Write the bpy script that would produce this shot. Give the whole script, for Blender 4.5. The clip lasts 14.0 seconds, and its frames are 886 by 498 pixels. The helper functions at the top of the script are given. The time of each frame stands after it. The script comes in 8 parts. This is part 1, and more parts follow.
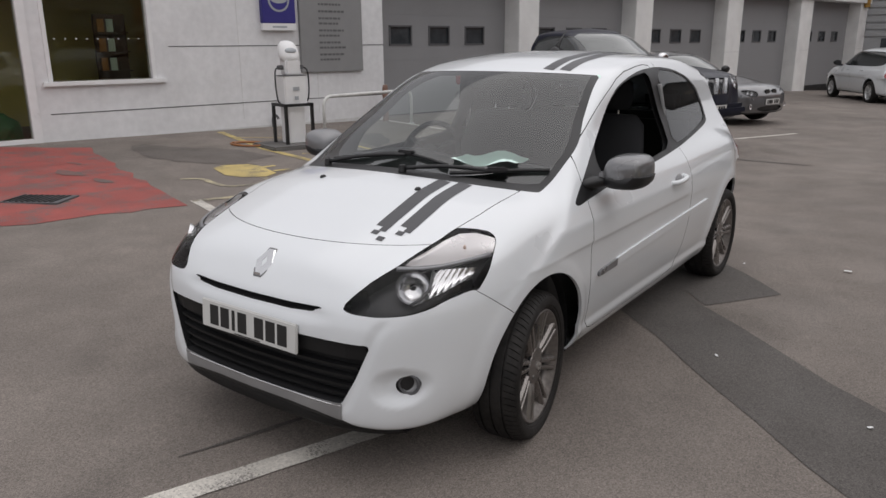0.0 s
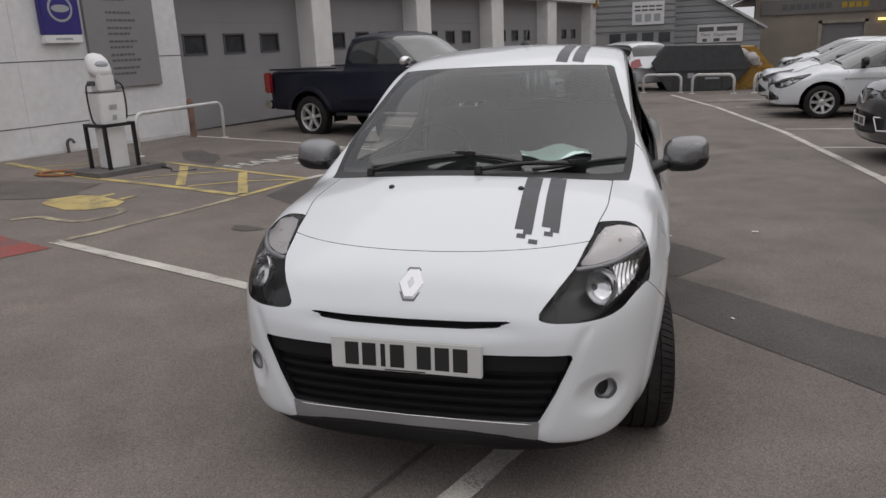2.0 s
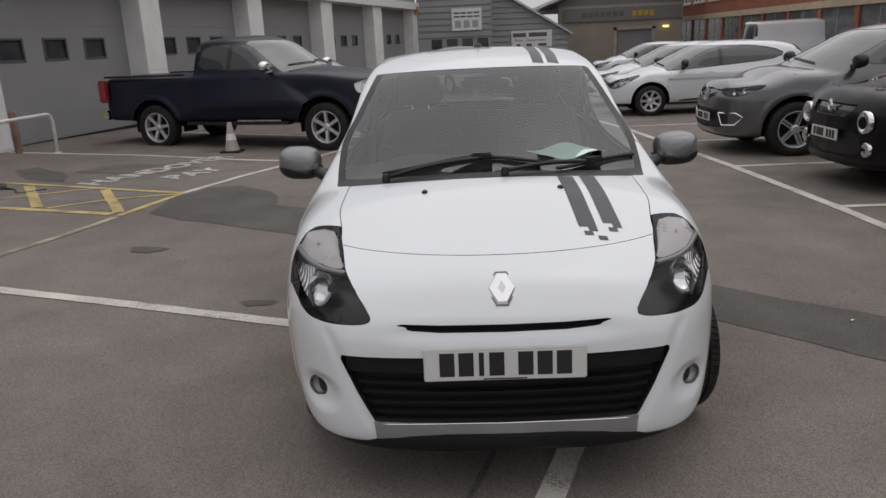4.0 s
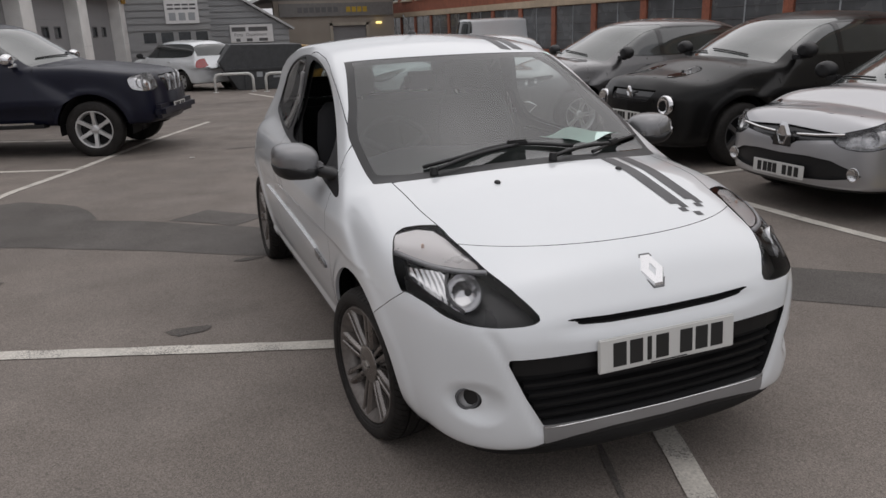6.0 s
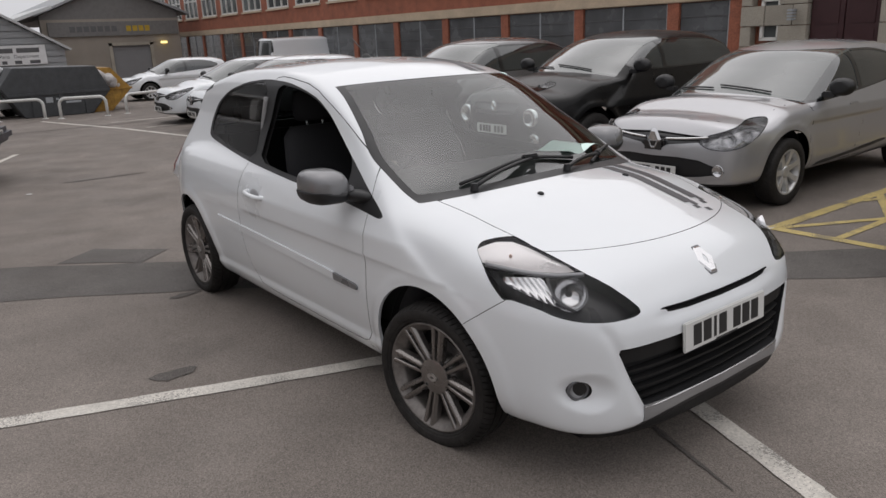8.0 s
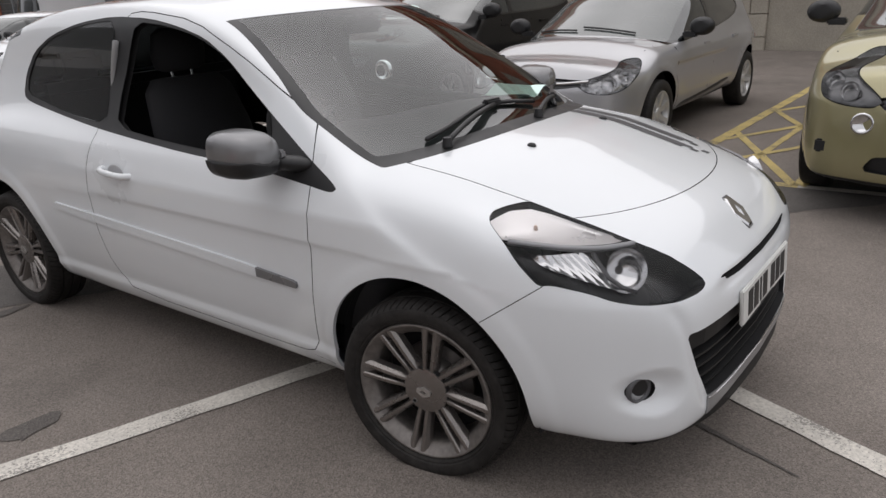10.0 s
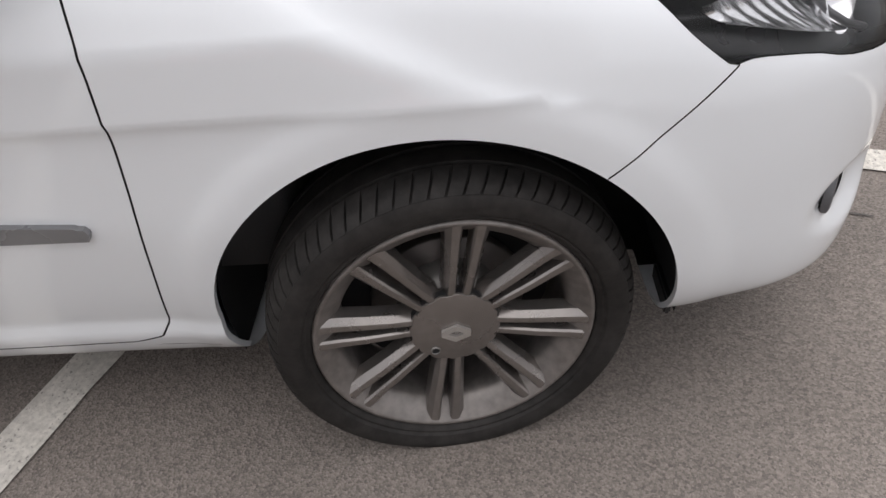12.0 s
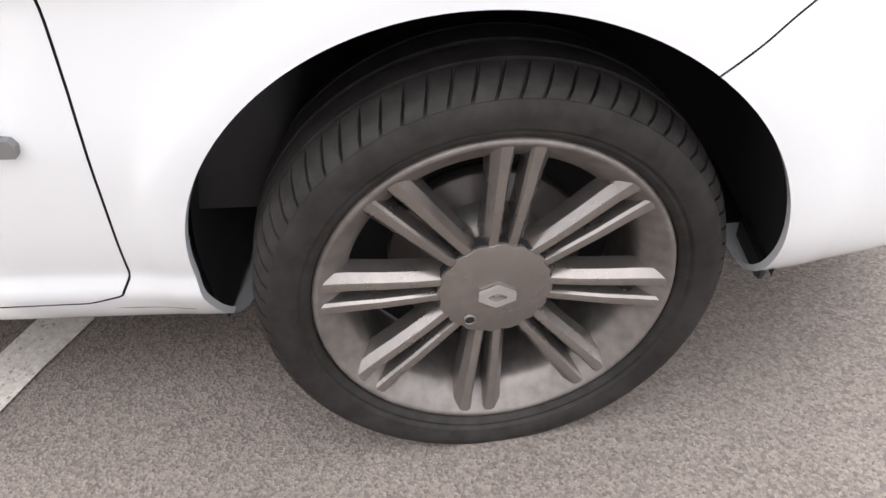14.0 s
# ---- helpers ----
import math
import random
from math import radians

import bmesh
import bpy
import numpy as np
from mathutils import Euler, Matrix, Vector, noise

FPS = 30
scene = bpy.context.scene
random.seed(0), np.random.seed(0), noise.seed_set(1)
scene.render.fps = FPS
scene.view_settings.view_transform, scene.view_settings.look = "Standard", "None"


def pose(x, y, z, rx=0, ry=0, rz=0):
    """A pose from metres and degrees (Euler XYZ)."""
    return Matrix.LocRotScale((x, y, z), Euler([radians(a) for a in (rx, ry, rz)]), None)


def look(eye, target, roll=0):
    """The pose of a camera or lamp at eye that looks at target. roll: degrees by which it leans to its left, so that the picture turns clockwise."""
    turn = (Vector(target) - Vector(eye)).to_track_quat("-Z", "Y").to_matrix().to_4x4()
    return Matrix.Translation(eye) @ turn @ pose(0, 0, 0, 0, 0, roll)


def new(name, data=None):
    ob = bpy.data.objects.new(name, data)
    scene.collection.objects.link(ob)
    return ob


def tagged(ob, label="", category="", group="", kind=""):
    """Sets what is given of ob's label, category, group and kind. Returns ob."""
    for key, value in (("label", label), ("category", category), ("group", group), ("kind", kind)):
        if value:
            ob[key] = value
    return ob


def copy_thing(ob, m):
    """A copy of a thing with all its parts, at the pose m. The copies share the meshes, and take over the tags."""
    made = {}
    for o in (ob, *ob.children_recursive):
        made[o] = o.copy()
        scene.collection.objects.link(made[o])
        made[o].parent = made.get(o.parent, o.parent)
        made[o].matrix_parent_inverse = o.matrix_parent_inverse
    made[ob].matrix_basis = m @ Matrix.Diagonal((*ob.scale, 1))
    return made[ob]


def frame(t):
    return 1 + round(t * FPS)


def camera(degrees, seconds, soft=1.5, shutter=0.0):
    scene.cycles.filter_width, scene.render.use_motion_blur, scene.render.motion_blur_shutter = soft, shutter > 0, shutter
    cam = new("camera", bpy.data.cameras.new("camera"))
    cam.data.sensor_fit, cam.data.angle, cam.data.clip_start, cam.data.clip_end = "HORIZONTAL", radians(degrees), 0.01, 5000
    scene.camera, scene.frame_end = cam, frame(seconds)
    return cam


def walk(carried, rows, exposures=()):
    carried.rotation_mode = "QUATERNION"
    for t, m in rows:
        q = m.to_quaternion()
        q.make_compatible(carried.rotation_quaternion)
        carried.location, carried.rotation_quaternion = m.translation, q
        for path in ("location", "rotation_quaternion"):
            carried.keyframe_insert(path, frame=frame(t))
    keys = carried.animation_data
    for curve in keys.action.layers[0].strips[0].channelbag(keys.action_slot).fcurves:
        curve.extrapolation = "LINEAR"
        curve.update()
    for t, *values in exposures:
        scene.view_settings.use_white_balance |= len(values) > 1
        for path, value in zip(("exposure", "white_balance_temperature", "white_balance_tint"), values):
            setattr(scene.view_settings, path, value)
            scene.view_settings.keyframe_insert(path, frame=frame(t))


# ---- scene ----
cam = camera(62.0, 14.0)
PATH = [
    (0, (2.072, -2.43, 1.526), (0.953, -0.862, 0.989), -0.4),
    (0.5, (1.752, -2.599, 1.525), (0.799, -0.92, 1.003), -0.2),
    (1, (1.414, -2.725, 1.509), (0.553, -0.996, 0.987), -0.4),
    (1.5, (1.106, -2.758, 1.517), (0.361, -0.979, 0.986), -1.2),
    (2, (0.765, -2.874, 1.509), (0.22, -1.026, 0.973), -2.5),
    (2.5, (0.51, -2.924, 1.505), (0.125, -1.038, 0.962), -2.6),
    (3, (0.287, -2.921, 1.515), (0.037, -1.018, 0.951), -3.7),
    (3.5, (0.116, -2.934, 1.521), (-0.038, -1.014, 0.981), -3.5),
    (3.7, (0.037, -2.95, 1.526), (-0.08, -1.028, 0.985), -3.0),
    (5.8, (-1.298, -2.588, 1.516), (-0.752, -0.749, 0.95), -2.6),
    (6, (-1.43, -2.542, 1.525), (-0.751, -0.752, 0.944), -1.9),
    (6.5, (-1.758, -2.451, 1.527), (-0.92, -0.74, 0.919), -1.9),
    (7, (-2.06, -2.326, 1.528), (-1.209, -0.63, 0.894), -2.7),
    (7.5, (-2.256, -2.211, 1.561), (-1.284, -0.586, 0.918), -2.3),
    (8, (-2.372, -2.177, 1.591), (-1.211, -0.646, 1.033), -2.3),
    (8.2, (-2.392, -2.153, 1.583), (-1.181, -0.654, 1.046), -2.2),
    (10.3, (-2.3, -1.062, 1.413), (-0.744, -0.056, 0.66), -2.8),
    (10.5, (-2.241, -0.92, 1.374), (-0.644, -0.024, 0.571), -2.9),
    (11, (-2.085, -0.587, 1.305), (-0.395, 0.07, 0.461), -4.2),
    (11.5, (-1.968, -0.241, 1.229), (-0.263, 0.041, 0.222), -4.1),
    (12, (-1.627, -0.058, 1.153), (-0.099, 0.062, -0.133), -5.8),
    (12.5, (-1.478, 0.011, 0.966), (-0.001, 0.153, -0.376), -6.0),
    (13, (-1.447, 0.031, 0.875), (-0.005, 0.152, -0.505), -5.4),
    (13.5, (-1.454, 0.009, 0.884), (0.044, 0.149, -0.433), -5.1),
    (14, (-1.480, 0.010, 0.922), (0.057, 0.129, -0.352), -4.9),
]
walk(cam, [(t, look(eye, target, roll)) for t, eye, target, roll in PATH], [(t, e, 6500, 13) for t, e in ((0, 0.02), (1.5, -0.13), (3, -0.22), (6, -0.15), (7, 0.0), (8.2, 0.02), (10.5, 0.16), (11.5, 0.36), (12, 0.74), (12.5, 1.12), (13, 1.52), (13.5, 1.66), (14, 1.80))])

# ---------------------------------------------------------------- light: an overcast day
world = bpy.data.worlds.new("overcast_sky")
scene.world = world
world.use_nodes = True
wn, wl = world.node_tree.nodes, world.node_tree.links
wn.clear()
sky = wn.new("ShaderNodeTexSky")
sky.sky_type, sky.sun_disc = "NISHITA", False
sky.sun_elevation, sky.sun_rotation = radians(73), radians(64)
sky.air_density, sky.dust_density, sky.ozone_density = 1.0, 4.0, 1.0
grey = wn.new("ShaderNodeHueSaturation")
grey.inputs["Saturation"].default_value = 0.10
wl.new(sky.outputs[0], grey.inputs["Color"])
# broken cloud cover: soft light and dark areas
wtc = wn.new("ShaderNodeTexCoord")
cloud = wn.new("ShaderNodeTexNoise")
cloud.inputs["Scale"].default_value, cloud.inputs["Detail"].default_value = 2.2, 5.0
wl.new(wtc.outputs["Generated"], cloud.inputs["Vector"])
cr = wn.new("ShaderNodeMapRange")
cr.inputs[1].default_value, cr.inputs[2].default_value = 0.3, 0.7
cr.inputs[3].default_value, cr.inputs[4].default_value = 0.70, 1.25
wl.new(cloud.outputs["Fac"], cr.inputs[0])
cm = wn.new("ShaderNodeMix")
cm.data_type, cm.blend_type = "RGBA", "MULTIPLY"
cm.inputs["Factor"].default_value = 1.0
wl.new(grey.outputs[0], cm.inputs[6])
wl.new(cr.outputs[0], cm.inputs[7])
white = wn.new("ShaderNodeMix")
white.data_type = "RGBA"
white.inputs["Factor"].default_value = 0.72
white.inputs[7].default_value = (6.6, 6.7, 6.9, 1)
wl.new(cm.outputs[2], white.inputs[6])
wbg = wn.new("ShaderNodeBackground")
wbg.inputs["Strength"].default_value = 0.12
wl.new(white.outputs[2], wbg.inputs["Color"])
wout = wn.new("ShaderNodeOutputWorld")
wl.new(wbg.outputs[0], wout.inputs[0])

sun = new("sun", bpy.data.lights.new("sun", "SUN"))
sun.data.energy, sun.data.angle, sun.data.color = 1.0, radians(110), (1.0, 0.97, 0.93)
sun.rotation_euler = Vector((-0.25, -0.12, -0.93)).to_track_quat("-Z", "Y").to_euler()

# ---------------------------------------------------------------- materials
def mat(name, color, rough=0.5, metal=0.0, vary=0.12, scale=6.0, bump=0.0, bump_scale=60.0, coat=0.0,
        spots=0.0, spot_scale=40.0, each=0.0, rvary=0.08, detail=6.0, world_space=False, spec=0.5):
    """A node material: base colour varied at two scales, roughness variation and fine relief."""
    m = bpy.data.materials.new(name)
    m.use_nodes = True
    n, l = m.node_tree.nodes, m.node_tree.links
    b = n["Principled BSDF"]
    tc = n.new("ShaderNodeTexCoord")
    if world_space:
        geo = n.new("ShaderNodeNewGeometry")
        vec = geo.outputs["Position"]
    else:
        vec = tc.outputs["Object"]

    def tex(s, d):
        t = n.new("ShaderNodeTexNoise")
        t.inputs["Scale"].default_value, t.inputs["Detail"].default_value = s, d
        l.new(vec, t.inputs["Vector"])
        return t.outputs["Fac"]

    def remap(src, lo, hi, a=0.3, c=0.7):
        r = n.new("ShaderNodeMapRange")
        for i, v in enumerate((a, c, lo, hi)):
            r.inputs[i + 1].default_value = v
        l.new(src, r.inputs[0])
        return r.outputs[0]

    def times(p, q):
        r = n.new("ShaderNodeMath")
        r.operation = "MULTIPLY"
        l.new(p, r.inputs[0])
        l.new(q, r.inputs[1])
        return r.outputs[0]

    big = tex(scale, detail)
    fac = remap(big, 1 - vary, 1 + vary)
    if spots:
        fac = times(fac, remap(tex(spot_scale, 4.0), 1 - spots, 1 + spots, 0.35, 0.65))
    if each:
        oi = n.new("ShaderNodeObjectInfo")
        fac = times(fac, remap(oi.outputs["Random"], 1 - each, 1 + each, 0, 1))
    mix = n.new("ShaderNodeVectorMath")
    mix.operation = "SCALE"
    mix.inputs[0].default_value = color
    l.new(fac, mix.inputs["Scale"])
    l.new(mix.outputs[0], b.inputs["Base Color"])
    l.new(remap(big, max(rough - rvary, 0.02), min(rough + rvary, 1.0)), b.inputs["Roughness"])
    b.inputs["Metallic"].default_value = metal
    b.inputs["Specular IOR Level"].default_value = spec
    b.inputs["Coat Weight"].default_value = coat
    b.inputs["Coat Roughness"].default_value = 0.06
    if bump:
        bp = n.new("ShaderNodeBump")
        bp.inputs["Strength"].default_value, bp.inputs["Distance"].default_value = 0.6, bump
        l.new(tex(bump_scale, 5.0), bp.inputs["Height"])
        l.new(bp.outputs[0], b.inputs["Normal"])
    return m


def glass(name, tint=(0.75, 0.8, 0.78), rough=0.02, ior=1.5, dust=0.0):
    """A thin pane: clear with a tint, glossy by Fresnel."""
    m = bpy.data.materials.new(name)
    m.use_nodes = True
    n, l = m.node_tree.nodes, m.node_tree.links
    n.remove(n["Principled BSDF"])
    tr, gl = n.new("ShaderNodeBsdfTransparent"), n.new("ShaderNodeBsdfGlossy")
    tr.inputs["Color"].default_value = (*tint, 1)
    gl.inputs["Roughness"].default_value = rough
    fr, mx = n.new("ShaderNodeFresnel"), n.new("ShaderNodeMixShader")
    fr.inputs["IOR"].default_value = ior
    l.new(fr.outputs[0], mx.inputs[0])
    l.new(tr.outputs[0], mx.inputs[1])
    l.new(gl.outputs[0], mx.inputs[2])
    out = mx.outputs[0]
    if dust:
        # a thin film of dust, uneven
        df, m2, nz, rp = n.new("ShaderNodeBsdfDiffuse"), n.new("ShaderNodeMixShader"), n.new("ShaderNodeTexNoise"), n.new("ShaderNodeMapRange")
        df.inputs["Color"].default_value = (0.55, 0.55, 0.53, 1)
        nz.inputs["Scale"].default_value, nz.inputs["Detail"].default_value = 7.0, 4.0
        rp.inputs[1].default_value, rp.inputs[2].default_value, rp.inputs[3].default_value, rp.inputs[4].default_value = 0.3, 0.7, dust * 0.6, dust * 1.5
        l.new(nz.outputs["Fac"], rp.inputs[0])
        l.new(rp.outputs[0], m2.inputs[0])
        l.new(out, m2.inputs[1])
        l.new(df.outputs[0], m2.inputs[2])
        out = m2.outputs[0]
    l.new(out, n["Material Output"].inputs[0])
    return m


def paint_line(name, color, under, wear=0.5):
    """Road paint, worn through to the asphalt in spots."""
    m = mat(name, color, 0.75, vary=0.18, scale=3.0, bump=0.002, bump_scale=160, spots=0.15, spot_scale=90, world_space=True)
    n, l = m.node_tree.nodes, m.node_tree.links
    b = n["Principled BSDF"]
    src = b.inputs["Base Color"].links[0].from_socket
    geo = n.new("ShaderNodeNewGeometry")
    t1, t2 = n.new("ShaderNodeTexNoise"), n.new("ShaderNodeTexNoise")
    t1.inputs["Scale"].default_value, t1.inputs["Detail"].default_value = 120, 3
    t2.inputs["Scale"].default_value, t2.inputs["Detail"].default_value = 4, 6
    add = n.new("ShaderNodeMath")
    add.operation = "ADD"
    for t, i in ((t1, 0), (t2, 1)):
        l.new(geo.outputs["Position"], t.inputs["Vector"])
        l.new(t.outputs["Fac"], add.inputs[i])
    r = n.new("ShaderNodeMapRange")
    r.inputs[1].default_value, r.inputs[2].default_value = 1.25 - 0.35 * wear, 1.35 - 0.35 * wear
    r.inputs[3].default_value, r.inputs[4].default_value = 0, 0.85
    l.new(add.outputs[0], r.inputs[0])
    mx = n.new("ShaderNodeMix")
    mx.data_type = "RGBA"
    l.new(r.outputs[0], mx.inputs["Factor"])
    l.new(src, mx.inputs[6])
    mx.inputs[7].default_value = (*under, 1)
    l.new(mx.outputs[2], b.inputs["Base Color"])
    return m


def asphalt(name, base, warm=1.0, fine=0.5):
    """Weathered asphalt: stone grain, soft stains and pale worn areas."""
    m = bpy.data.materials.new(name)
    m.use_nodes = True
    n, l = m.node_tree.nodes, m.node_tree.links
    b = n["Principled BSDF"]
    geo = n.new("ShaderNodeNewGeometry")

    def tex(s, d, kind="ShaderNodeTexNoise"):
        t = n.new(kind)
        t.inputs["Scale"].default_value = s
        if "Detail" in t.inputs:
            t.inputs["Detail"].default_value = d
        l.new(geo.outputs["Position"], t.inputs["Vector"])
        return t

    def remap(src, a, c, lo, hi):
        r = n.new("ShaderNodeMapRange")
        for i, v in enumerate((a, c, lo, hi)):
            r.inputs[i + 1].default_value = v
        l.new(src, r.inputs[0])
        return r.outputs[0]

    def times(p, q):
        r = n.new("ShaderNodeMath")
        r.operation = "MULTIPLY"
        l.new(p, r.inputs[0])
        l.new(q, r.inputs[1])
        return r.outputs[0]

    cell = tex(230, 0, "ShaderNodeTexVoronoi")
    grain = remap(cell.outputs["Color"], 0.1, 0.9, 1 - 0.85 * fine, 1 + 1.05 * fine)
    grit = remap(tex(420, 2).outputs["Fac"], 0.3, 0.7, 1 - 0.5 * fine, 1 + 0.5 * fine)
    wide = remap(tex(0.35, 5).outputs["Fac"], 0.3, 0.7, 0.84, 1.16)
    mid = remap(tex(2.3, 6).outputs["Fac"], 0.3, 0.7, 0.88, 1.12)
    stain = remap(tex(0.9, 3).outputs["Fac"], 0.30, 0.40, 0.78, 1.0)
    fac = times(times(grain, grit), times(times(wide, mid), stain))
    sc = n.new("ShaderNodeVectorMath")
    sc.operation = "SCALE"
    sc.inputs[0].default_value = (base * (1 + 0.06 * warm), base, base * (1 - 0.045 * warm))
    l.new(fac, sc.inputs["Scale"])
    l.new(sc.outputs[0], b.inputs["Base Color"])
    l.new(remap(tex(1.7, 4).outputs["Fac"], 0.3, 0.7, 0.7, 0.95), b.inputs["Roughness"])
    b.inputs["Specular IOR Level"].default_value = 0.35
    bp = n.new("ShaderNodeBump")
    bp.inputs["Strength"].default_value, bp.inputs["Distance"].default_value = 0.6, 0.0024
    l.new(cell.outputs["Distance"], bp.inputs["Height"])
    l.new(bp.outputs[0], b.inputs["Normal"])
    return m


M_ASPHALT = asphalt("asphalt", 0.153, 2.5, 0.40)
M_PATCH = asphalt("asphalt_dark", 0.092, 1.6, 0.4)
M_STAIN = asphalt("oil_stained_asphalt", 0.088, 1.8, 0.4)
M_DAMP = asphalt("damp_dirty_asphalt", 0.112, 2.2, 0.4)
M_WHITELINE = paint_line("white_road_paint", (0.56, 0.53, 0.48), (0.20, 0.185, 0.17), 0.48)
M_YELLOW = paint_line("yellow_road_paint", (0.50, 0.39, 0.15), (0.15, 0.135, 0.11), 0.55)
M_REDWORN = paint_line("worn_red_paint", (0.20, 0.085, 0.075), (0.11, 0.095, 0.088), 0.9)
M_LETTER = paint_line("white_lettering_paint", (0.74, 0.73, 0.70), (0.12, 0.115, 0.11), 0.25)
M_FADED = paint_line("faded_pale_paint", (0.46, 0.40, 0.26), (0.13, 0.12, 0.11), 1.0)
M_RED = paint_line("red_ground_paint", (0.29, 0.068, 0.058), (0.13, 0.10, 0.095), 0.6)
M_WALL = mat("white_wall_panel", (0.70, 0.70, 0.705), 0.6, vary=0.06, scale=1.5, spots=0.04, spot_scale=9, bump=0.001, bump_scale=80)
M_WALLBASE = mat("dirty_white_plinth", (0.60, 0.60, 0.59), 0.75, vary=0.12, scale=2.5, spots=0.08)
M_JOINT = mat("dark_joint", (0.10, 0.10, 0.10), 0.8)
M_PILLAR = mat("white_pillar_paint", (0.74, 0.735, 0.72), 0.65, vary=0.08, scale=2.0, spots=0.05)
M_DOORGREY = mat("grey_sectional_door", (0.255, 0.255, 0.26), 0.5, vary=0.05, scale=1.2, bump=0.0015, bump_scale=30)
M_DARKGREY = mat("dark_grey_metal", (0.09, 0.09, 0.095), 0.5, vary=0.1)
M_BOARD = mat("grey_sign_board", (0.24, 0.24, 0.24), 0.55, vary=0.04)
M_TEXT_DARK = mat("dark_lettering", (0.11, 0.11, 0.112), 0.6)
M_SIGNBLUE = mat("blue_sign_face", (0.035, 0.03, 0.19), 0.4, vary=0.05)
M_WHITE = mat("white_gloss", (0.75, 0.75, 0.75), 0.35, vary=0.04)
M_BLACK = mat("black_plastic", (0.012, 0.012, 0.013), 0.45, vary=0.15)
M_BLACKGLOSS = mat("gloss_black", (0.01, 0.01, 0.011), 0.12, vary=0.1, coat=0.6)
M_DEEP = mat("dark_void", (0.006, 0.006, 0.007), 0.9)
M_RUBBER = mat("tyre_rubber", (0.0205, 0.0188, 0.0178), 0.66, vary=0.35, scale=7, bump=0.0012, bump_scale=140, spots=0.25, spot_scale=45, spec=0.25)
M_CABLE = mat("black_cable", (0.015, 0.015, 0.016), 0.5)
M_CHROME = mat("chrome", (0.72, 0.72, 0.73), 0.12, 1.0, vary=0.05)
M_SILVERLIP = mat("satin_silver_plastic", (0.30, 0.30, 0.305), 0.38, 0.4, vary=0.06)
M_ALLOY = mat("grey_alloy", (0.245, 0.226, 0.214), 0.27, 0.80, vary=0.06, scale=9, spots=0.05, spot_scale=70)
M_ALLOYDARK = mat("dusty_alloy_barrel", (0.20, 0.19, 0.18), 0.5, 0.6, vary=0.2, scale=12)
M_STEEL = mat("galvanised_steel", (0.42, 0.42, 0.42), 0.45, 0.7, vary=0.15, scale=12)
M_RAILWHITE = mat("white_painted_rail", (0.62, 0.62, 0.60), 0.45, vary=0.08, spots=0.08)
M_CARWHITE = mat("white_car_paint", (0.725, 0.75, 0.77), 0.30, vary=0.015, scale=2.0, coat=1.0, rvary=0.03)
M_CABIN = mat("charcoal_interior", (0.018, 0.018, 0.019), 0.8, vary=0.15, bump=0.001, bump_scale=200)
M_DASH = mat("dark_grey_dashboard", (0.04, 0.04, 0.042), 0.65, vary=0.1, bump=0.0008, bump_scale=300)
M_SEAT = mat("black_seat_cloth", (0.016, 0.016, 0.018), 0.9, vary=0.2, bump=0.001, bump_scale=250)
M_HEADLINER = mat("grey_headlining", (0.22, 0.22, 0.22), 0.9, vary=0.05)
M_MIRROR = mat("grey_mirror_shell", (0.20, 0.20, 0.205), 0.32, 0.5, vary=0.05, scale=3, coat=0.5)
M_STRIPE = mat("dark_grey_vinyl", (0.055, 0.055, 0.06), 0.4, vary=0.05)
M_LAMPDARK = mat("lamp_housing", (0.016, 0.016, 0.017), 0.3, vary=0.1)
M_REFLECT = mat("lamp_reflector", (0.74, 0.74, 0.75), 0.16, 0.92, vary=0.06, scale=25, bump=0.0006, bump_scale=40)
M_AMBER = mat("indicator_bulb", (0.66, 0.50, 0.43), 0.3, vary=0.05)
M_PAPER = mat("pale_green_paper", (0.72, 0.90, 0.84), 0.8, vary=0.04)
M_PLATE = mat("white_number_plate", (0.62, 0.62, 0.60), 0.35, vary=0.03)
M_PLATEYELLOW = mat("yellow_number_plate", (0.62, 0.47, 0.05), 0.35, vary=0.03)
M_BEZEL = mat("satin_grey_bezel", (0.24, 0.24, 0.25), 0.4, 0.5)
M_SILVERDARK = mat("dull_grey_bezel", (0.14, 0.14, 0.145), 0.35, 0.4)
M_INK = mat("black_characters", (0.015, 0.015, 0.015), 0.5)
M_WINDSCREEN = glass("windscreen_glass", (0.62, 0.70, 0.68), 0.0, 1.95)
M_SIDEGLASS = glass("side_glass", (0.42, 0.47, 0.46), 0.015, 1.55)
M_LENS = glass("lamp_lens", (0.93, 0.93, 0.93), 0.01, 1.28)
M_SHOPGLASS = glass("shop_glass", (0.82, 0.82, 0.76), 0.02, 1.5)
M_CARGLASS = mat("car_windscreen_glass", (0.066, 0.076, 0.073), 0.04, vary=0.15, scale=2.0, coat=0.8, spec=0.9)
M_SIDEDARK = mat("dark_side_glass", (0.024, 0.029, 0.030), 0.04, vary=0.3, scale=2.0, coat=0.7, spec=0.8)
M_BRICK = mat("red_brick", (0.30, 0.105, 0.062), 0.85, vary=0.22, scale=3.0, spots=0.2, spot_scale=30, each=0.0)
M_STONE = mat("pale_stone_band", (0.50, 0.40, 0.29), 0.85, vary=0.12, scale=2.0, spots=0.10)
M_ASHLAR = mat("buff_ashlar_stone", (0.34, 0.31, 0.26), 0.85, vary=0.12, scale=2.0, spots=0.10, each=0.10)
M_GRILLEPANE = mat("dark_wired_pane", (0.10, 0.105, 0.11), 0.25, vary=0.35, scale=1.2, each=0.2)
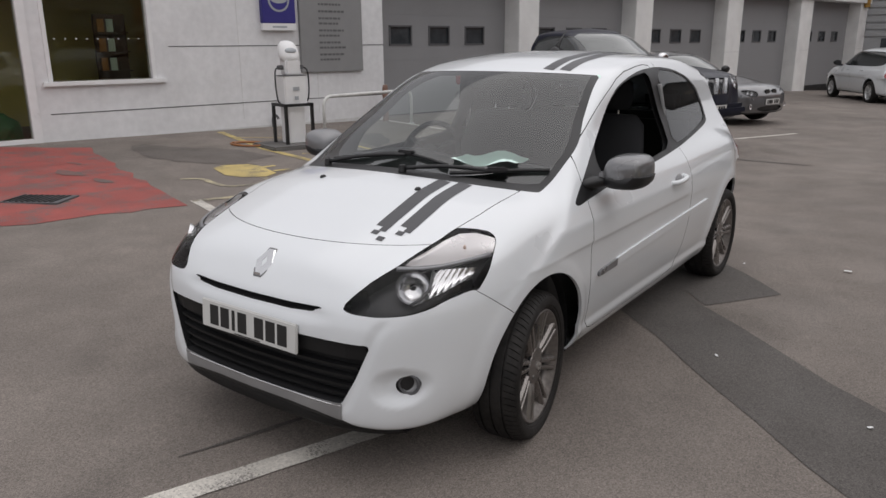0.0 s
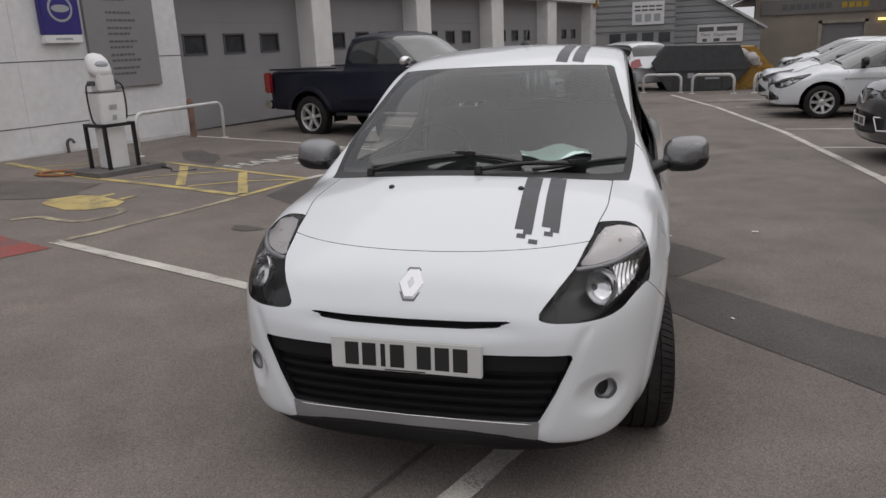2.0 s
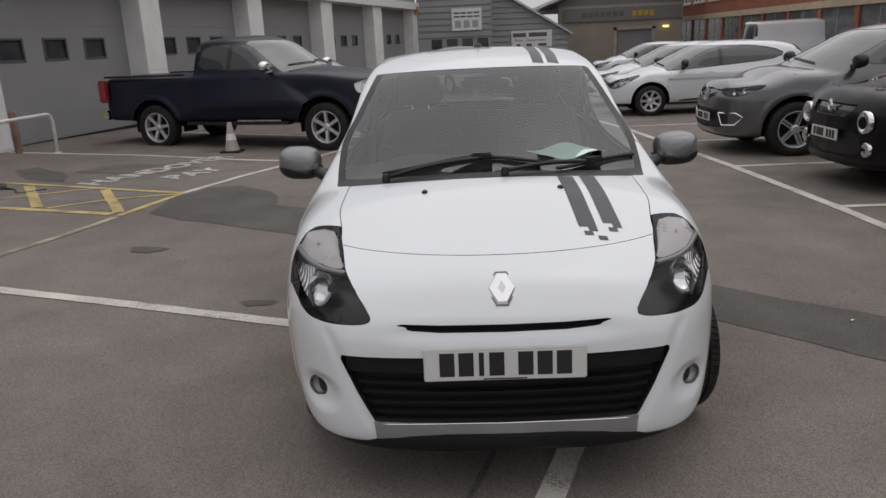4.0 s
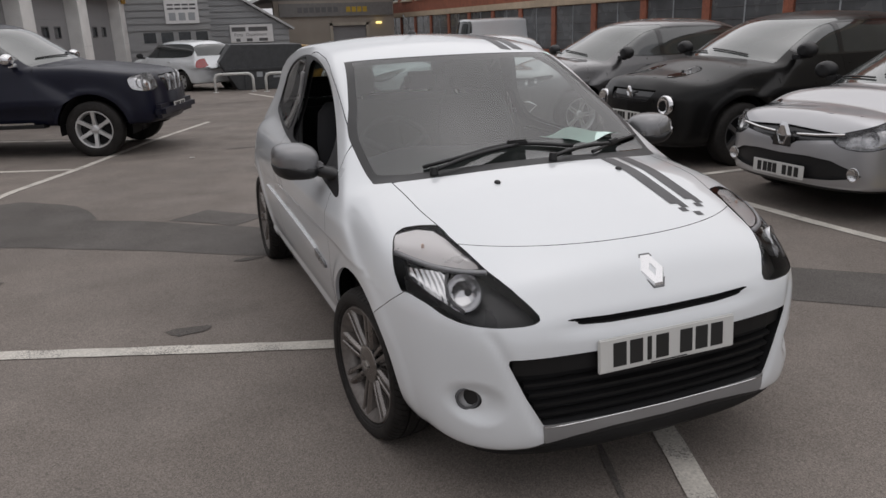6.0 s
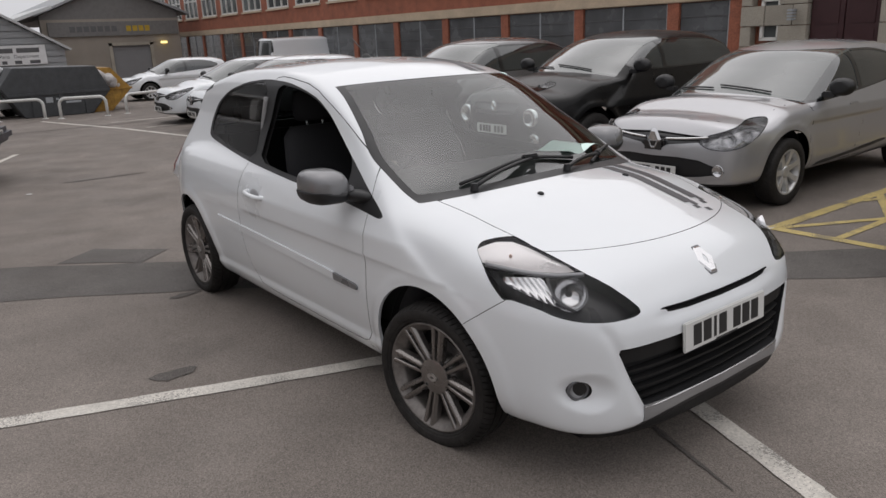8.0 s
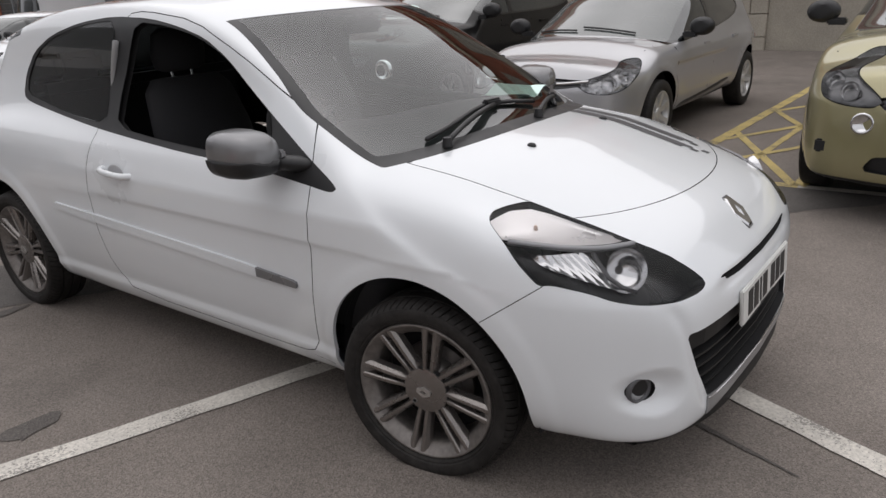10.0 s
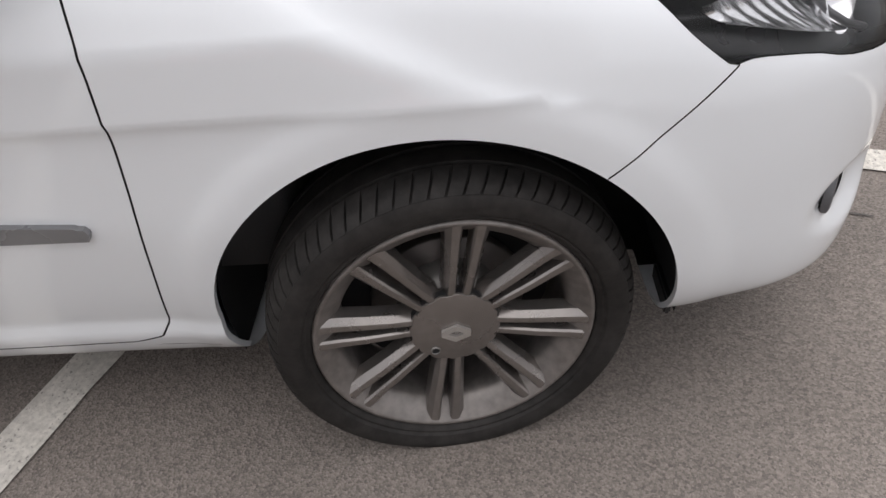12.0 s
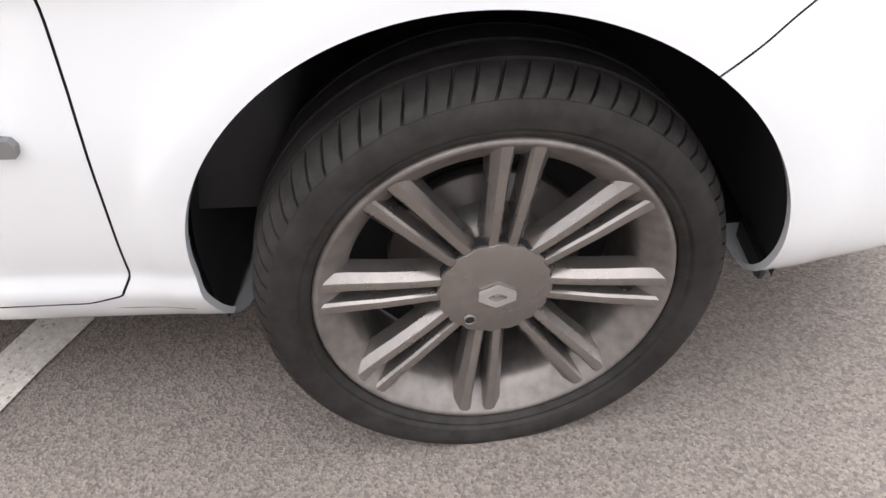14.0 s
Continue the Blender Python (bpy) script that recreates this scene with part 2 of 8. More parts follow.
M_MAROON = mat("maroon_door_paint", (0.045, 0.015, 0.017), 0.4, vary=0.1)
M_WINFRAME = mat("white_window_frame", (0.62, 0.61, 0.58), 0.5, vary=0.05)
M_CLAD = mat("grey_cladding", (0.31, 0.315, 0.32), 0.5, vary=0.06, scale=0.6)
M_CLADPALE = mat("pale_grey_cladding", (0.34, 0.35, 0.36), 0.5, vary=0.06, scale=0.6)
M_TAN = mat("tan_render", (0.31, 0.275, 0.235), 0.85, vary=0.10, scale=0.8)
M_ROOF = mat("grey_sheet_roof", (0.28, 0.29, 0.30), 0.6, vary=0.10, scale=0.5)
M_SKIP = mat("dark_grey_skip_paint", (0.055, 0.058, 0.062), 0.5, vary=0.2, spots=0.15)
M_SKIPYELLOW = mat("yellow_skip_paint", (0.36, 0.20, 0.035), 0.55, vary=0.25, spots=0.2, spot_scale=15)
M_RUBBISH = mat("pale_plastic_sacks", (0.50, 0.48, 0.47), 0.6, vary=0.3, scale=8)
M_CONE = mat("faded_cone_plastic", (0.42, 0.36, 0.33), 0.6, vary=0.1)
M_GOLDTEXT = mat("yellow_lettering", (0.45, 0.30, 0.03), 0.5)

# ---------------------------------------------------------------- mesh helpers
def link_mesh(name, verts, faces, material, parent=None, label="", smooth=False, normals=None):
    me = bpy.data.meshes.new(name)
    me.from_pydata([tuple(v) for v in verts], [], [tuple(f) for f in faces])
    me.materials.append(material)
    if smooth:
        me.polygons.foreach_set("use_smooth", [True] * len(me.polygons))
    if normals is not None:
        me.normals_split_custom_set_from_vertices([tuple(v) for v in normals])
    me.update()
    ob = new(name, me)
    ob.parent = parent
    return tagged(ob, label)


def part(name, bm, material, parent=None, label="", smooth=False):
    """Links a bmesh as one mesh object under a thing or a part."""
    me = bpy.data.meshes.new(name)
    bm.normal_update()
    bm.to_mesh(me)
    bm.free()
    me.materials.append(material)
    if smooth:
        me.polygons.foreach_set("use_smooth", [True] * len(me.polygons))
        me.set_sharp_from_angle(angle=radians(40))
    ob = new(name, me)
    ob.parent = parent
    return tagged(ob, label)


def thing(name, label, category, m=None, group="", kind=""):
    ob = new(name)
    ob.empty_display_size = 0.2
    if m is not None:
        ob.matrix_basis = m
    return tagged(ob, label, category, group, kind)


def block(bm, lo, hi, bevel=0.0, m=None):
    """Adds a box from corner to corner, its edges bevelled."""
    lo, hi = Vector(lo), Vector(hi)
    mat4 = Matrix.Translation((lo + hi) / 2) @ Matrix.Diagonal((*(hi - lo), 1))
    if m is not None:
        mat4 = m @ mat4
    vs = bmesh.ops.create_cube(bm, size=1, matrix=mat4)["verts"]
    if bevel:
        es = list({e for v in vs for e in v.link_edges})
        bmesh.ops.bevel(bm, geom=es, offset=bevel, segments=2, affect="EDGES")
    return bm


def boxed(name, lo, hi, material, parent=None, label="", bevel=0.0, m=None):
    return part(name, block(bmesh.new(), lo, hi, bevel, m), material, parent, label)


def lathe(profile, axis="x", seg=48, centre=(0, 0, 0)):
    """Vertices and quads of a profile of (radius, along) turned round an axis."""
    vs, fs = [], []
    k = len(profile)
    for i in range(seg):
        a = 2 * math.pi * i / seg
        for r, d in profile:
            c, s = r * math.cos(a), r * math.sin(a)
            p = {"x": (d, c, s), "y": (s, d, c), "z": (c, s, d)}[axis]
            vs.append((p[0] + centre[0], p[1] + centre[1], p[2] + centre[2]))
    for i in range(seg):
        j = (i + 1) % seg
        for q in range(k - 1):
            fs.append((i * k + q, i * k + q + 1, j * k + q + 1, j * k + q))
    return vs, fs


def tube(pts, r, seg=8, caps=True):
    """A round bar along points."""
    vs, fs = [], []
    pts = [Vector(p) for p in pts]
    side = None
    for i, p in enumerate(pts):
        d = (pts[min(i + 1, len(pts) - 1)] - pts[max(i - 1, 0)]).normalized()
        if side is None:
            side = d.orthogonal().normalized()
        side = (side - d * side.dot(d)).normalized()
        up = d.cross(side)
        for k in range(seg):
            a = 2 * math.pi * k / seg
            vs.append(p + side * math.cos(a) * r + up * math.sin(a) * r)
    for i in range(len(pts) - 1):
        for k in range(seg):
            q = (k + 1) % seg
            fs.append((i * seg + k, i * seg + q, (i + 1) * seg + q, (i + 1) * seg + k))
    if caps:
        fs.append(tuple(range(seg))[::-1])
        fs.append(tuple((len(pts) - 1) * seg + k for k in range(seg)))
    return vs, fs


def bend(pts, n=6):
    """A smooth line through points (Catmull-Rom)."""
    pts = [Vector(p) for p in pts]
    out = []
    for i in range(len(pts) - 1):
        a, b, c, d = pts[max(i - 1, 0)], pts[i], pts[i + 1], pts[min(i + 2, len(pts) - 1)]
        for k in range(n):
            t = k / n
            out.append(0.5 * (2 * b + (c - a) * t + (2 * a - 5 * b + 4 * c - d) * t * t + (3 * b - a - 3 * c + d) * t ** 3))
    return out + [pts[-1]]


def bowl(name, centre, aim, r, depth, material, parent, label="", seg=28, inner=0.0):
    """A reflector dish that opens towards aim."""
    pr = [(r, 0.0), (r * 0.94, depth * 0.32), (r * 0.75, depth * 0.62), (r * 0.45, depth * 0.88), (max(inner, 0.001), depth)]
    vs, fs = lathe(pr, "z", seg)
    m = Vector(aim).normalized().to_track_quat("-Z", "Y").to_matrix().to_4x4()
    o = link_mesh(name, vs, fs, material, parent, label, True)
    o.matrix_basis = Matrix.Translation(centre) @ m
    return o


# ---------------------------------------------------------------- car bodies: smooth solids from profile curves
def curve(*pts):
    """A smooth function through (x, y) pairs, straight beyond its ends."""
    xs, ys = np.array([p[0] for p in pts], float), np.array([p[1] for p in pts], float)
    h, d = np.diff(xs), np.diff(ys) / np.diff(xs)
    s = np.empty(len(xs))
    s[0], s[-1] = d[0], d[-1]
    if len(xs) > 2:
        w1, w2 = 2 * h[1:] + h[:-1], h[1:] + 2 * h[:-1]
        same = d[1:] * d[:-1] > 0
        safe = np.where(same, d[:-1], 1.0), np.where(same, d[1:], 1.0)
        s[1:-1] = np.where(same, (w1 + w2) / (w1 / safe[0] + w2 / safe[1]), 0.0)

    def f(x):
        x = np.asarray(x, float)
        i = np.clip(np.searchsorted(xs, x) - 1, 0, len(h) - 1)
        t = np.clip((x - xs[i]) / h[i], 0, 1)
        v = ys[i] * (1 + 2 * t) * (1 - t) ** 2 + ys[i + 1] * t * t * (3 - 2 * t) + h[i] * (s[i] * t * (1 - t) ** 2 - s[i + 1] * t * t * (1 - t))
        return v + np.where(x < xs[0], (x - xs[0]) * s[0], 0) + np.where(x > xs[-1], (x - xs[-1]) * s[-1], 0)

    return f


def smax(a, b, k):
    return 0.5 * (a + b + np.sqrt((a - b) ** 2 + k * k))


def smin(a, b, k):
    return 0.5 * (a + b - np.sqrt((a - b) ** 2 + k * k))


def step(x, a, b):
    t = np.clip((x - a) / (b - a), 0, 1)
    return t * t * (3 - 2 * t)


def body_field(c):
    """The solid of a car, as a function that is negative inside. Front towards -y, front axle at y = 0."""
    def f(p):
        x, y, z = np.abs(p[:, 0]), p[:, 1], p[:, 2]
        flare = 0
        for yw in (0.0, c["wheelbase"]):
            r = np.hypot(y - yw, z - c["hub"])
            flare = flare + c["flare"] * (0.55 * np.exp(-((r - c["arch"] - 0.02) / 0.07) ** 2) + 0.45 * (1 - step(r, c["arch"] + 0.040, c["arch"] + 0.085))) * step(z, 0.15, 0.35)
        sill = c.get("sill", 0.0) * step(0.33 - z, 0, 0.05) * step(y, 0.10, 0.30) * (1 - step(y, 2.30, 2.45))
        side = x - (c["plan"](y) + c["side"](z) + flare + sill)
        top = 0.92 * (z - (c["top"](y) - c["crown"] * (x / 0.7) ** 2.2))
        nose = 0.85 * (c["front"](z) + c["nose"](x) * (1 + c["taper"] * (z - 0.45)) - y)
        if "dish" in c:
            nose = nose + c["dish"](x, z)
        tail = 0.85 * (y - c["rear"](z) + c["tailplan"](x))
        low = c["bottom"](y) - z
        body = smax(smax(side, top, c["ktop"]), smax(smax(nose, tail, 0.02), low, 0.05), c["knose"])
        sweep = c["sweep"] * (1 - c.get("flat_base", 0.0) * (1 - step(y, 0.15, 1.0))) * (1 - step(y, 1.2, 2.0)) - c["sweep"] * 0.6 * step(y, 2.2, 2.6)
        gt = 0.86 * (z - (c["roof"](y - sweep * (x / 0.65) ** 2) - c["rcrown"] * (x / 0.6) ** 2))
        gs = 0.92 * (x - (c["glassw"](np.maximum(z, 0.80)) - c["grear"] * step(y, 1.4, 3.0) + 0 * y))
        return smin(body, np.maximum(smax(gt, gs, c["kroof"]), 0.72 - z), 0.025)
    return f


def shell(f, c, h):
    """A triangle mesh of the solid's surface: a box of rays from the car's spine, each met with the surface."""
    y0, y1, hw, zl, zh, zs = c["y0"], c["y1"], 0.84, 0.12, c["height"], 0.60
    nx, ny, nz = [max(4, int(round(v / h))) for v in (2 * hw, y1 - y0, zh - zl)]
    gx, gy, gz = np.linspace(-hw, hw, nx + 1), np.linspace(y0, y1, ny + 1), np.linspace(zl, zh, nz + 1)
    index, pts, tris = {}, [], []

    def vid(i, j, k):
        key = (i * (ny + 1) + j) * (nz + 1) + k
        if key not in index:
            index[key] = len(pts)
            pts.append((gx[i], gy[j], gz[k]))
        return index[key]

    def quad(a, b, d, e):
        tris.append((a, b, d))
        tris.append((a, d, e))

    for j in range(ny):
        for k in range(nz):
            quad(vid(0, j, k), vid(0, j, k + 1), vid(0, j + 1, k + 1), vid(0, j + 1, k))
            quad(vid(nx, j, k), vid(nx, j + 1, k), vid(nx, j + 1, k + 1), vid(nx, j, k + 1))
        for i in range(nx):
            quad(vid(i, j, nz), vid(i + 1, j, nz), vid(i + 1, j + 1, nz), vid(i, j + 1, nz))
            quad(vid(i, j, 0), vid(i, j + 1, 0), vid(i + 1, j + 1, 0), vid(i + 1, j, 0))
    for i in range(nx):
        for k in range(nz):
            quad(vid(i, 0, k), vid(i + 1, 0, k), vid(i + 1, 0, k + 1), vid(i, 0, k + 1))
            quad(vid(i, ny, k), vid(i, ny, k + 1), vid(i + 1, ny, k + 1), vid(i + 1, ny, k))
    p = np.array(pts)
    o = np.stack([0 * p[:, 0], np.clip(p[:, 1], y0 + 0.75, y1 - 0.7), np.full(len(p), zs)], 1)
    d = p - o
    d /= np.linalg.norm(d, axis=1)[:, None]
    lo, hi = np.zeros(len(p)), np.full(len(p), 2.6)
    for _ in range(26):
        mid = (lo + hi) / 2
        inside = f(o + mid[:, None] * d) < 0
        lo, hi = np.where(inside, mid, lo), np.where(inside, hi, mid)
    v = o + lo[:, None] * d
    return v, normals_of(f, v), np.array(tris)


def normals_of(f, v, e=2e-3):
    g = np.stack([f(v + e * a) - f(v - e * a) for a in np.eye(3)], 1)
    return g / np.maximum(np.linalg.norm(g, axis=1), 1e-9)[:, None]


def cut(v, n, t, lab, val, allow):
    """Splits the allowed triangles where val changes its sign, so that region edges are clean lines."""
    val = np.where(np.abs(val) < 1e-5, 1e-5, val)
    neg = val[t] < 0
    mixed = (neg.any(1) & ~neg.all(1)) & allow
    if not mixed.any():
        return v, n, t, lab, val
    keep_t, keep_l = t[~mixed], lab[~mixed]
    tm, lm, nm = t[mixed], lab[mixed], neg[mixed]
    lone = np.where(nm.sum(1) == 1, nm.argmax(1), (~nm).argmax(1))
    r = np.arange(len(tm))
    a, b, d = tm[r, lone], tm[r, (lone + 1) % 3], tm[r, (lone + 2) % 3]
    e = np.concatenate([np.stack([a, b], 1), np.stack([a, d], 1)])
    es = np.sort(e, 1)
    u, inv = np.unique(es, axis=0, return_inverse=True)
    inv = inv.ravel()
    w = (val[u[:, 0]] / (val[u[:, 0]] - val[u[:, 1]]))[:, None]
    nv = v[u[:, 0]] * (1 - w) + v[u[:, 1]] * w
    nn = n[u[:, 0]] * (1 - w) + n[u[:, 1]] * w
    nn /= np.maximum(np.linalg.norm(nn, axis=1), 1e-9)[:, None]
    base = len(v)
    ab, ad = base + inv[:len(tm)], base + inv[len(tm):]
    new_t = np.concatenate([np.stack([a, ab, ad], 1), np.stack([ab, b, d], 1), np.stack([ab, d, ad], 1)])
    return (np.concatenate([v, nv]), np.concatenate([n, nn]), np.concatenate([keep_t, new_t]),
            np.concatenate([keep_l, lm, lm, lm]), np.concatenate([val, np.zeros(len(nv))]))


def outline(pts, rounds=2):
    """A closed outline with its corners rounded."""
    p = np.array(pts, float)
    for _ in range(rounds):
        q = np.roll(p, -1, 0)
        p = np.stack([0.8 * p + 0.2 * q, 0.2 * p + 0.8 * q], 1).reshape(-1, 2)
    return p


def within(u, w, pts):
    """Signed distance to a closed outline, negative inside."""
    a, b = pts, np.roll(pts, -1, 0)
    best = np.full(len(u), 1e9)
    inside = np.zeros(len(u), bool)
    for (ax, ay), (bx, by) in zip(a, b):
        ex, ey = bx - ax, by - ay
        t = np.clip(((u - ax) * ex + (w - ay) * ey) / (ex * ex + ey * ey + 1e-12), 0, 1)
        best = np.minimum(best, (u - ax - t * ex) ** 2 + (w - ay - t * ey) ** 2)
        cross = (ay > w) != (by > w)
        inside ^= cross & (u < ax + (w - ay) * ex / (ey if abs(ey) > 1e-9 else 1e-9))
    return np.where(inside, -1, 1) * np.sqrt(best)


def along(u, w, pts):
    """Distance to an open line."""
    best = np.full(len(u), 1e9)
    for (ax, ay), (bx, by) in zip(pts[:-1], pts[1:]):
        ex, ey = bx - ax, by - ay
        t = np.clip(((u - ax) * ex + (w - ay) * ey) / (ex * ex + ey * ey + 1e-12), 0, 1)
        best = np.minimum(best, (u - ax - t * ex) ** 2 + (w - ay - t * ey) ** 2)
    return np.sqrt(best)


class Skin:
    """A car's surface that is cut into labelled regions, which become parts."""

    def __init__(self, f, c, h):
        self.v, self.n, self.t = shell(f, c, h)
        self.lab = np.array(["body"] * len(self.t), dtype="<U24")

    def mark(self, label, fun, where=None, over=("body",)):
        """Labels what lies inside fun (negative), among the faces of the given labels and within where."""
        mid = self.v[self.t].mean(1)
        allow = np.isin(self.lab, over)
        if where is not None:
            allow &= where(mid[:, 0], mid[:, 1], mid[:, 2])
        val = fun(self.v[:, 0], self.v[:, 1], self.v[:, 2])
        self.v, self.n, self.t, self.lab, val = cut(self.v, self.n, self.t, self.lab, val, allow)
        mid = self.v[self.t].mean(1)
        allow = np.isin(self.lab, over)
        if where is not None:
            allow &= where(mid[:, 0], mid[:, 1], mid[:, 2])
        self.lab[allow & (val[self.t].mean(1) < 0)] = label

    def emit(self, label, name, material, parent, tag="", depth=0.0, side=0, push=None, walls=True, only=None):
        """One region as a mesh: at its place, or sunk by depth with walls round it."""
        pick = self.lab == label
        mid = self.v[self.t].mean(1)
        if side:
            pick &= mid[:, 0] * side > 0
        if only is not None:
            pick &= only(mid[:, 0], mid[:, 1], mid[:, 2])
        t = self.t[pick]
        if not len(t):
            return None
        used, t = np.unique(t, return_inverse=True)
        t = t.reshape(-1, 3)
        v, n = self.v[used], self.n[used]
        if not depth and push is None:
            return link_mesh(name, v, t, material, parent, tag, True, n)
        sunk = v - n * depth if push is None else v + np.array(push)
        vs, fs, ns = [*sunk], [*map(tuple, t)], [*n]
        if walls:
            e = np.concatenate([t[:, [0, 1]], t[:, [1, 2]], t[:, [2, 0]]])
            key = np.sort(e, 1)
            _, first, count = np.unique(key, axis=0, return_index=True, return_counts=True)
            for a, b in e[first[count == 1]]:
                k = len(vs)
                vs += [v[a], v[b], sunk[b], sunk[a]]
                fs.append((k, k + 1, k + 2, k + 3))
                d = np.cross(v[b] - v[a], sunk[a] - v[a])
                d = d / max(np.linalg.norm(d), 1e-9)
                ns += [d] * 4
        return link_mesh(name, vs, fs, material, parent, tag, True, ns)

# ---------------------------------------------------------------- ground
def lift(x, y):
    """The ground's height: it rises gently to the showroom and falls towards the far end of the yard."""
    s = lambda v: (v + math.sqrt(v * v + 1)) / 2
    return 0.025 * s(-max(x, -40) - 1.5) - 0.010 * s(min(y, 60) - 3) - 0.035 * (s(min(y, 60) - 27) - s(-27)) - 0.025 * s(-1.5) + 0.010 * s(-3)


def ground_sheet():
    def steps():
        a = [0.0]
        while a[-1] < 900:
            a.append(a[-1] + max(0.6, 0.12 * a[-1]))
        return sorted({-v for v in a} | set(a))
    xs, ys = steps(), steps()
    vs = [(x, y, lift(x, y)) for x in xs for y in ys]
    k = len(ys)
    fs = [(i * k + j, (i + 1) * k + j, (i + 1) * k + j + 1, i * k + j + 1) for i in range(len(xs) - 1) for j in range(k - 1)]
    return tagged(link_mesh("ground", vs, fs, M_ASPHALT, None, "weathered grey asphalt of a car park with faint stains", True), kind="structure", category="ground")


def laid(name, pts, width, material, label, category, h=0.005, rough_edge=0.004):
    """A painted strip along points, laid on the ground."""
    pts = [Vector((*p, 0)) for p in pts]
    vs, fs, row = [], [], 0
    rnd = random.Random(7 * len(name) + len(pts) + int(100 * abs(pts[0].x)))
    for q, (a, b) in enumerate(zip(pts[:-1], pts[1:])):
        d = (b - a).normalized()
        s = Vector((-d.y, d.x, 0)) * width / 2
        n = max(1, int((b - a).length / 0.12))
        for i in range(n + 1):
            p = a + (b - a) * i / n
            for sg in (1, -1):
                e = p + s * sg + s.normalized() * rnd.uniform(-rough_edge, rough_edge)
                vs.append((e.x, e.y, lift(e.x, e.y) + h))
            if i:
                fs.append((row - 2, row - 1, row + 1, row))
            row += 2
    return tagged(link_mesh(name, vs, fs, material, None, label), category=category, kind="structure")


def sheet(name, pts, material, label, category, h=0.004, jitter=0.02, cell=0.25, seed=1):
    """A flat area on the ground with an uneven outline."""
    rnd = random.Random(seed)
    ring = []
    for i, a in enumerate(pts):
        a, b = Vector(a), Vector(pts[(i + 1) % len(pts)])
        n = max(1, int((b - a).length / cell))
        for k in range(n):
            p = a + (b - a) * k / n
            ring.append((p.x + rnd.uniform(-jitter, jitter), p.y + rnd.uniform(-jitter, jitter)))
    bm = bmesh.new()
    bm.faces.new([bm.verts.new((x, y, 0)) for x, y in ring])
    bmesh.ops.triangulate(bm, faces=bm.faces[:])
    for v in bm.verts:
        v.co.z = lift(v.co.x, v.co.y) + h
    bm.normal_update()
    for f in bm.faces:
        if f.normal.z < 0:
            f.normal_flip()
    return tagged(part(name, bm, material, None, label), category=category, kind="structure")


ground_sheet()
LW = "worn white painted bay line on grey asphalt"
laid("bay_line", [(-4.02, 1.93), (-2.2, 1.36), (-0.52, 0.78), (0.56, 0.40)], 0.10, M_WHITELINE, LW, "road marking")
laid("bay_line", [(0.56, 0.40), (0.249, -0.457), (-0.019, -1.163), (-0.5, -2.45), (-0.95, -3.65)], 0.10, M_WHITELINE, LW, "road marking")
laid("bay_line", [(1.15, 19.4), (2.05, 14.9), (2.72, 9.9), (3.02, 5.7), (3.12, 3.2), (3.14, 1.44), (3.18, 0.76)], 0.10, M_WHITELINE, LW, "road marking")
for y in (3.4, 5.68, 8.05, 10.3, 12.6, 14.8, 17.0):
    laid("bay_line", [(3.1 - 0.045 * max(0, y - 4) * (1 + 0.05 * max(0, y - 8)), y), (8.2, y - 0.05)], 0.09, M_WHITELINE, LW, "road marking")

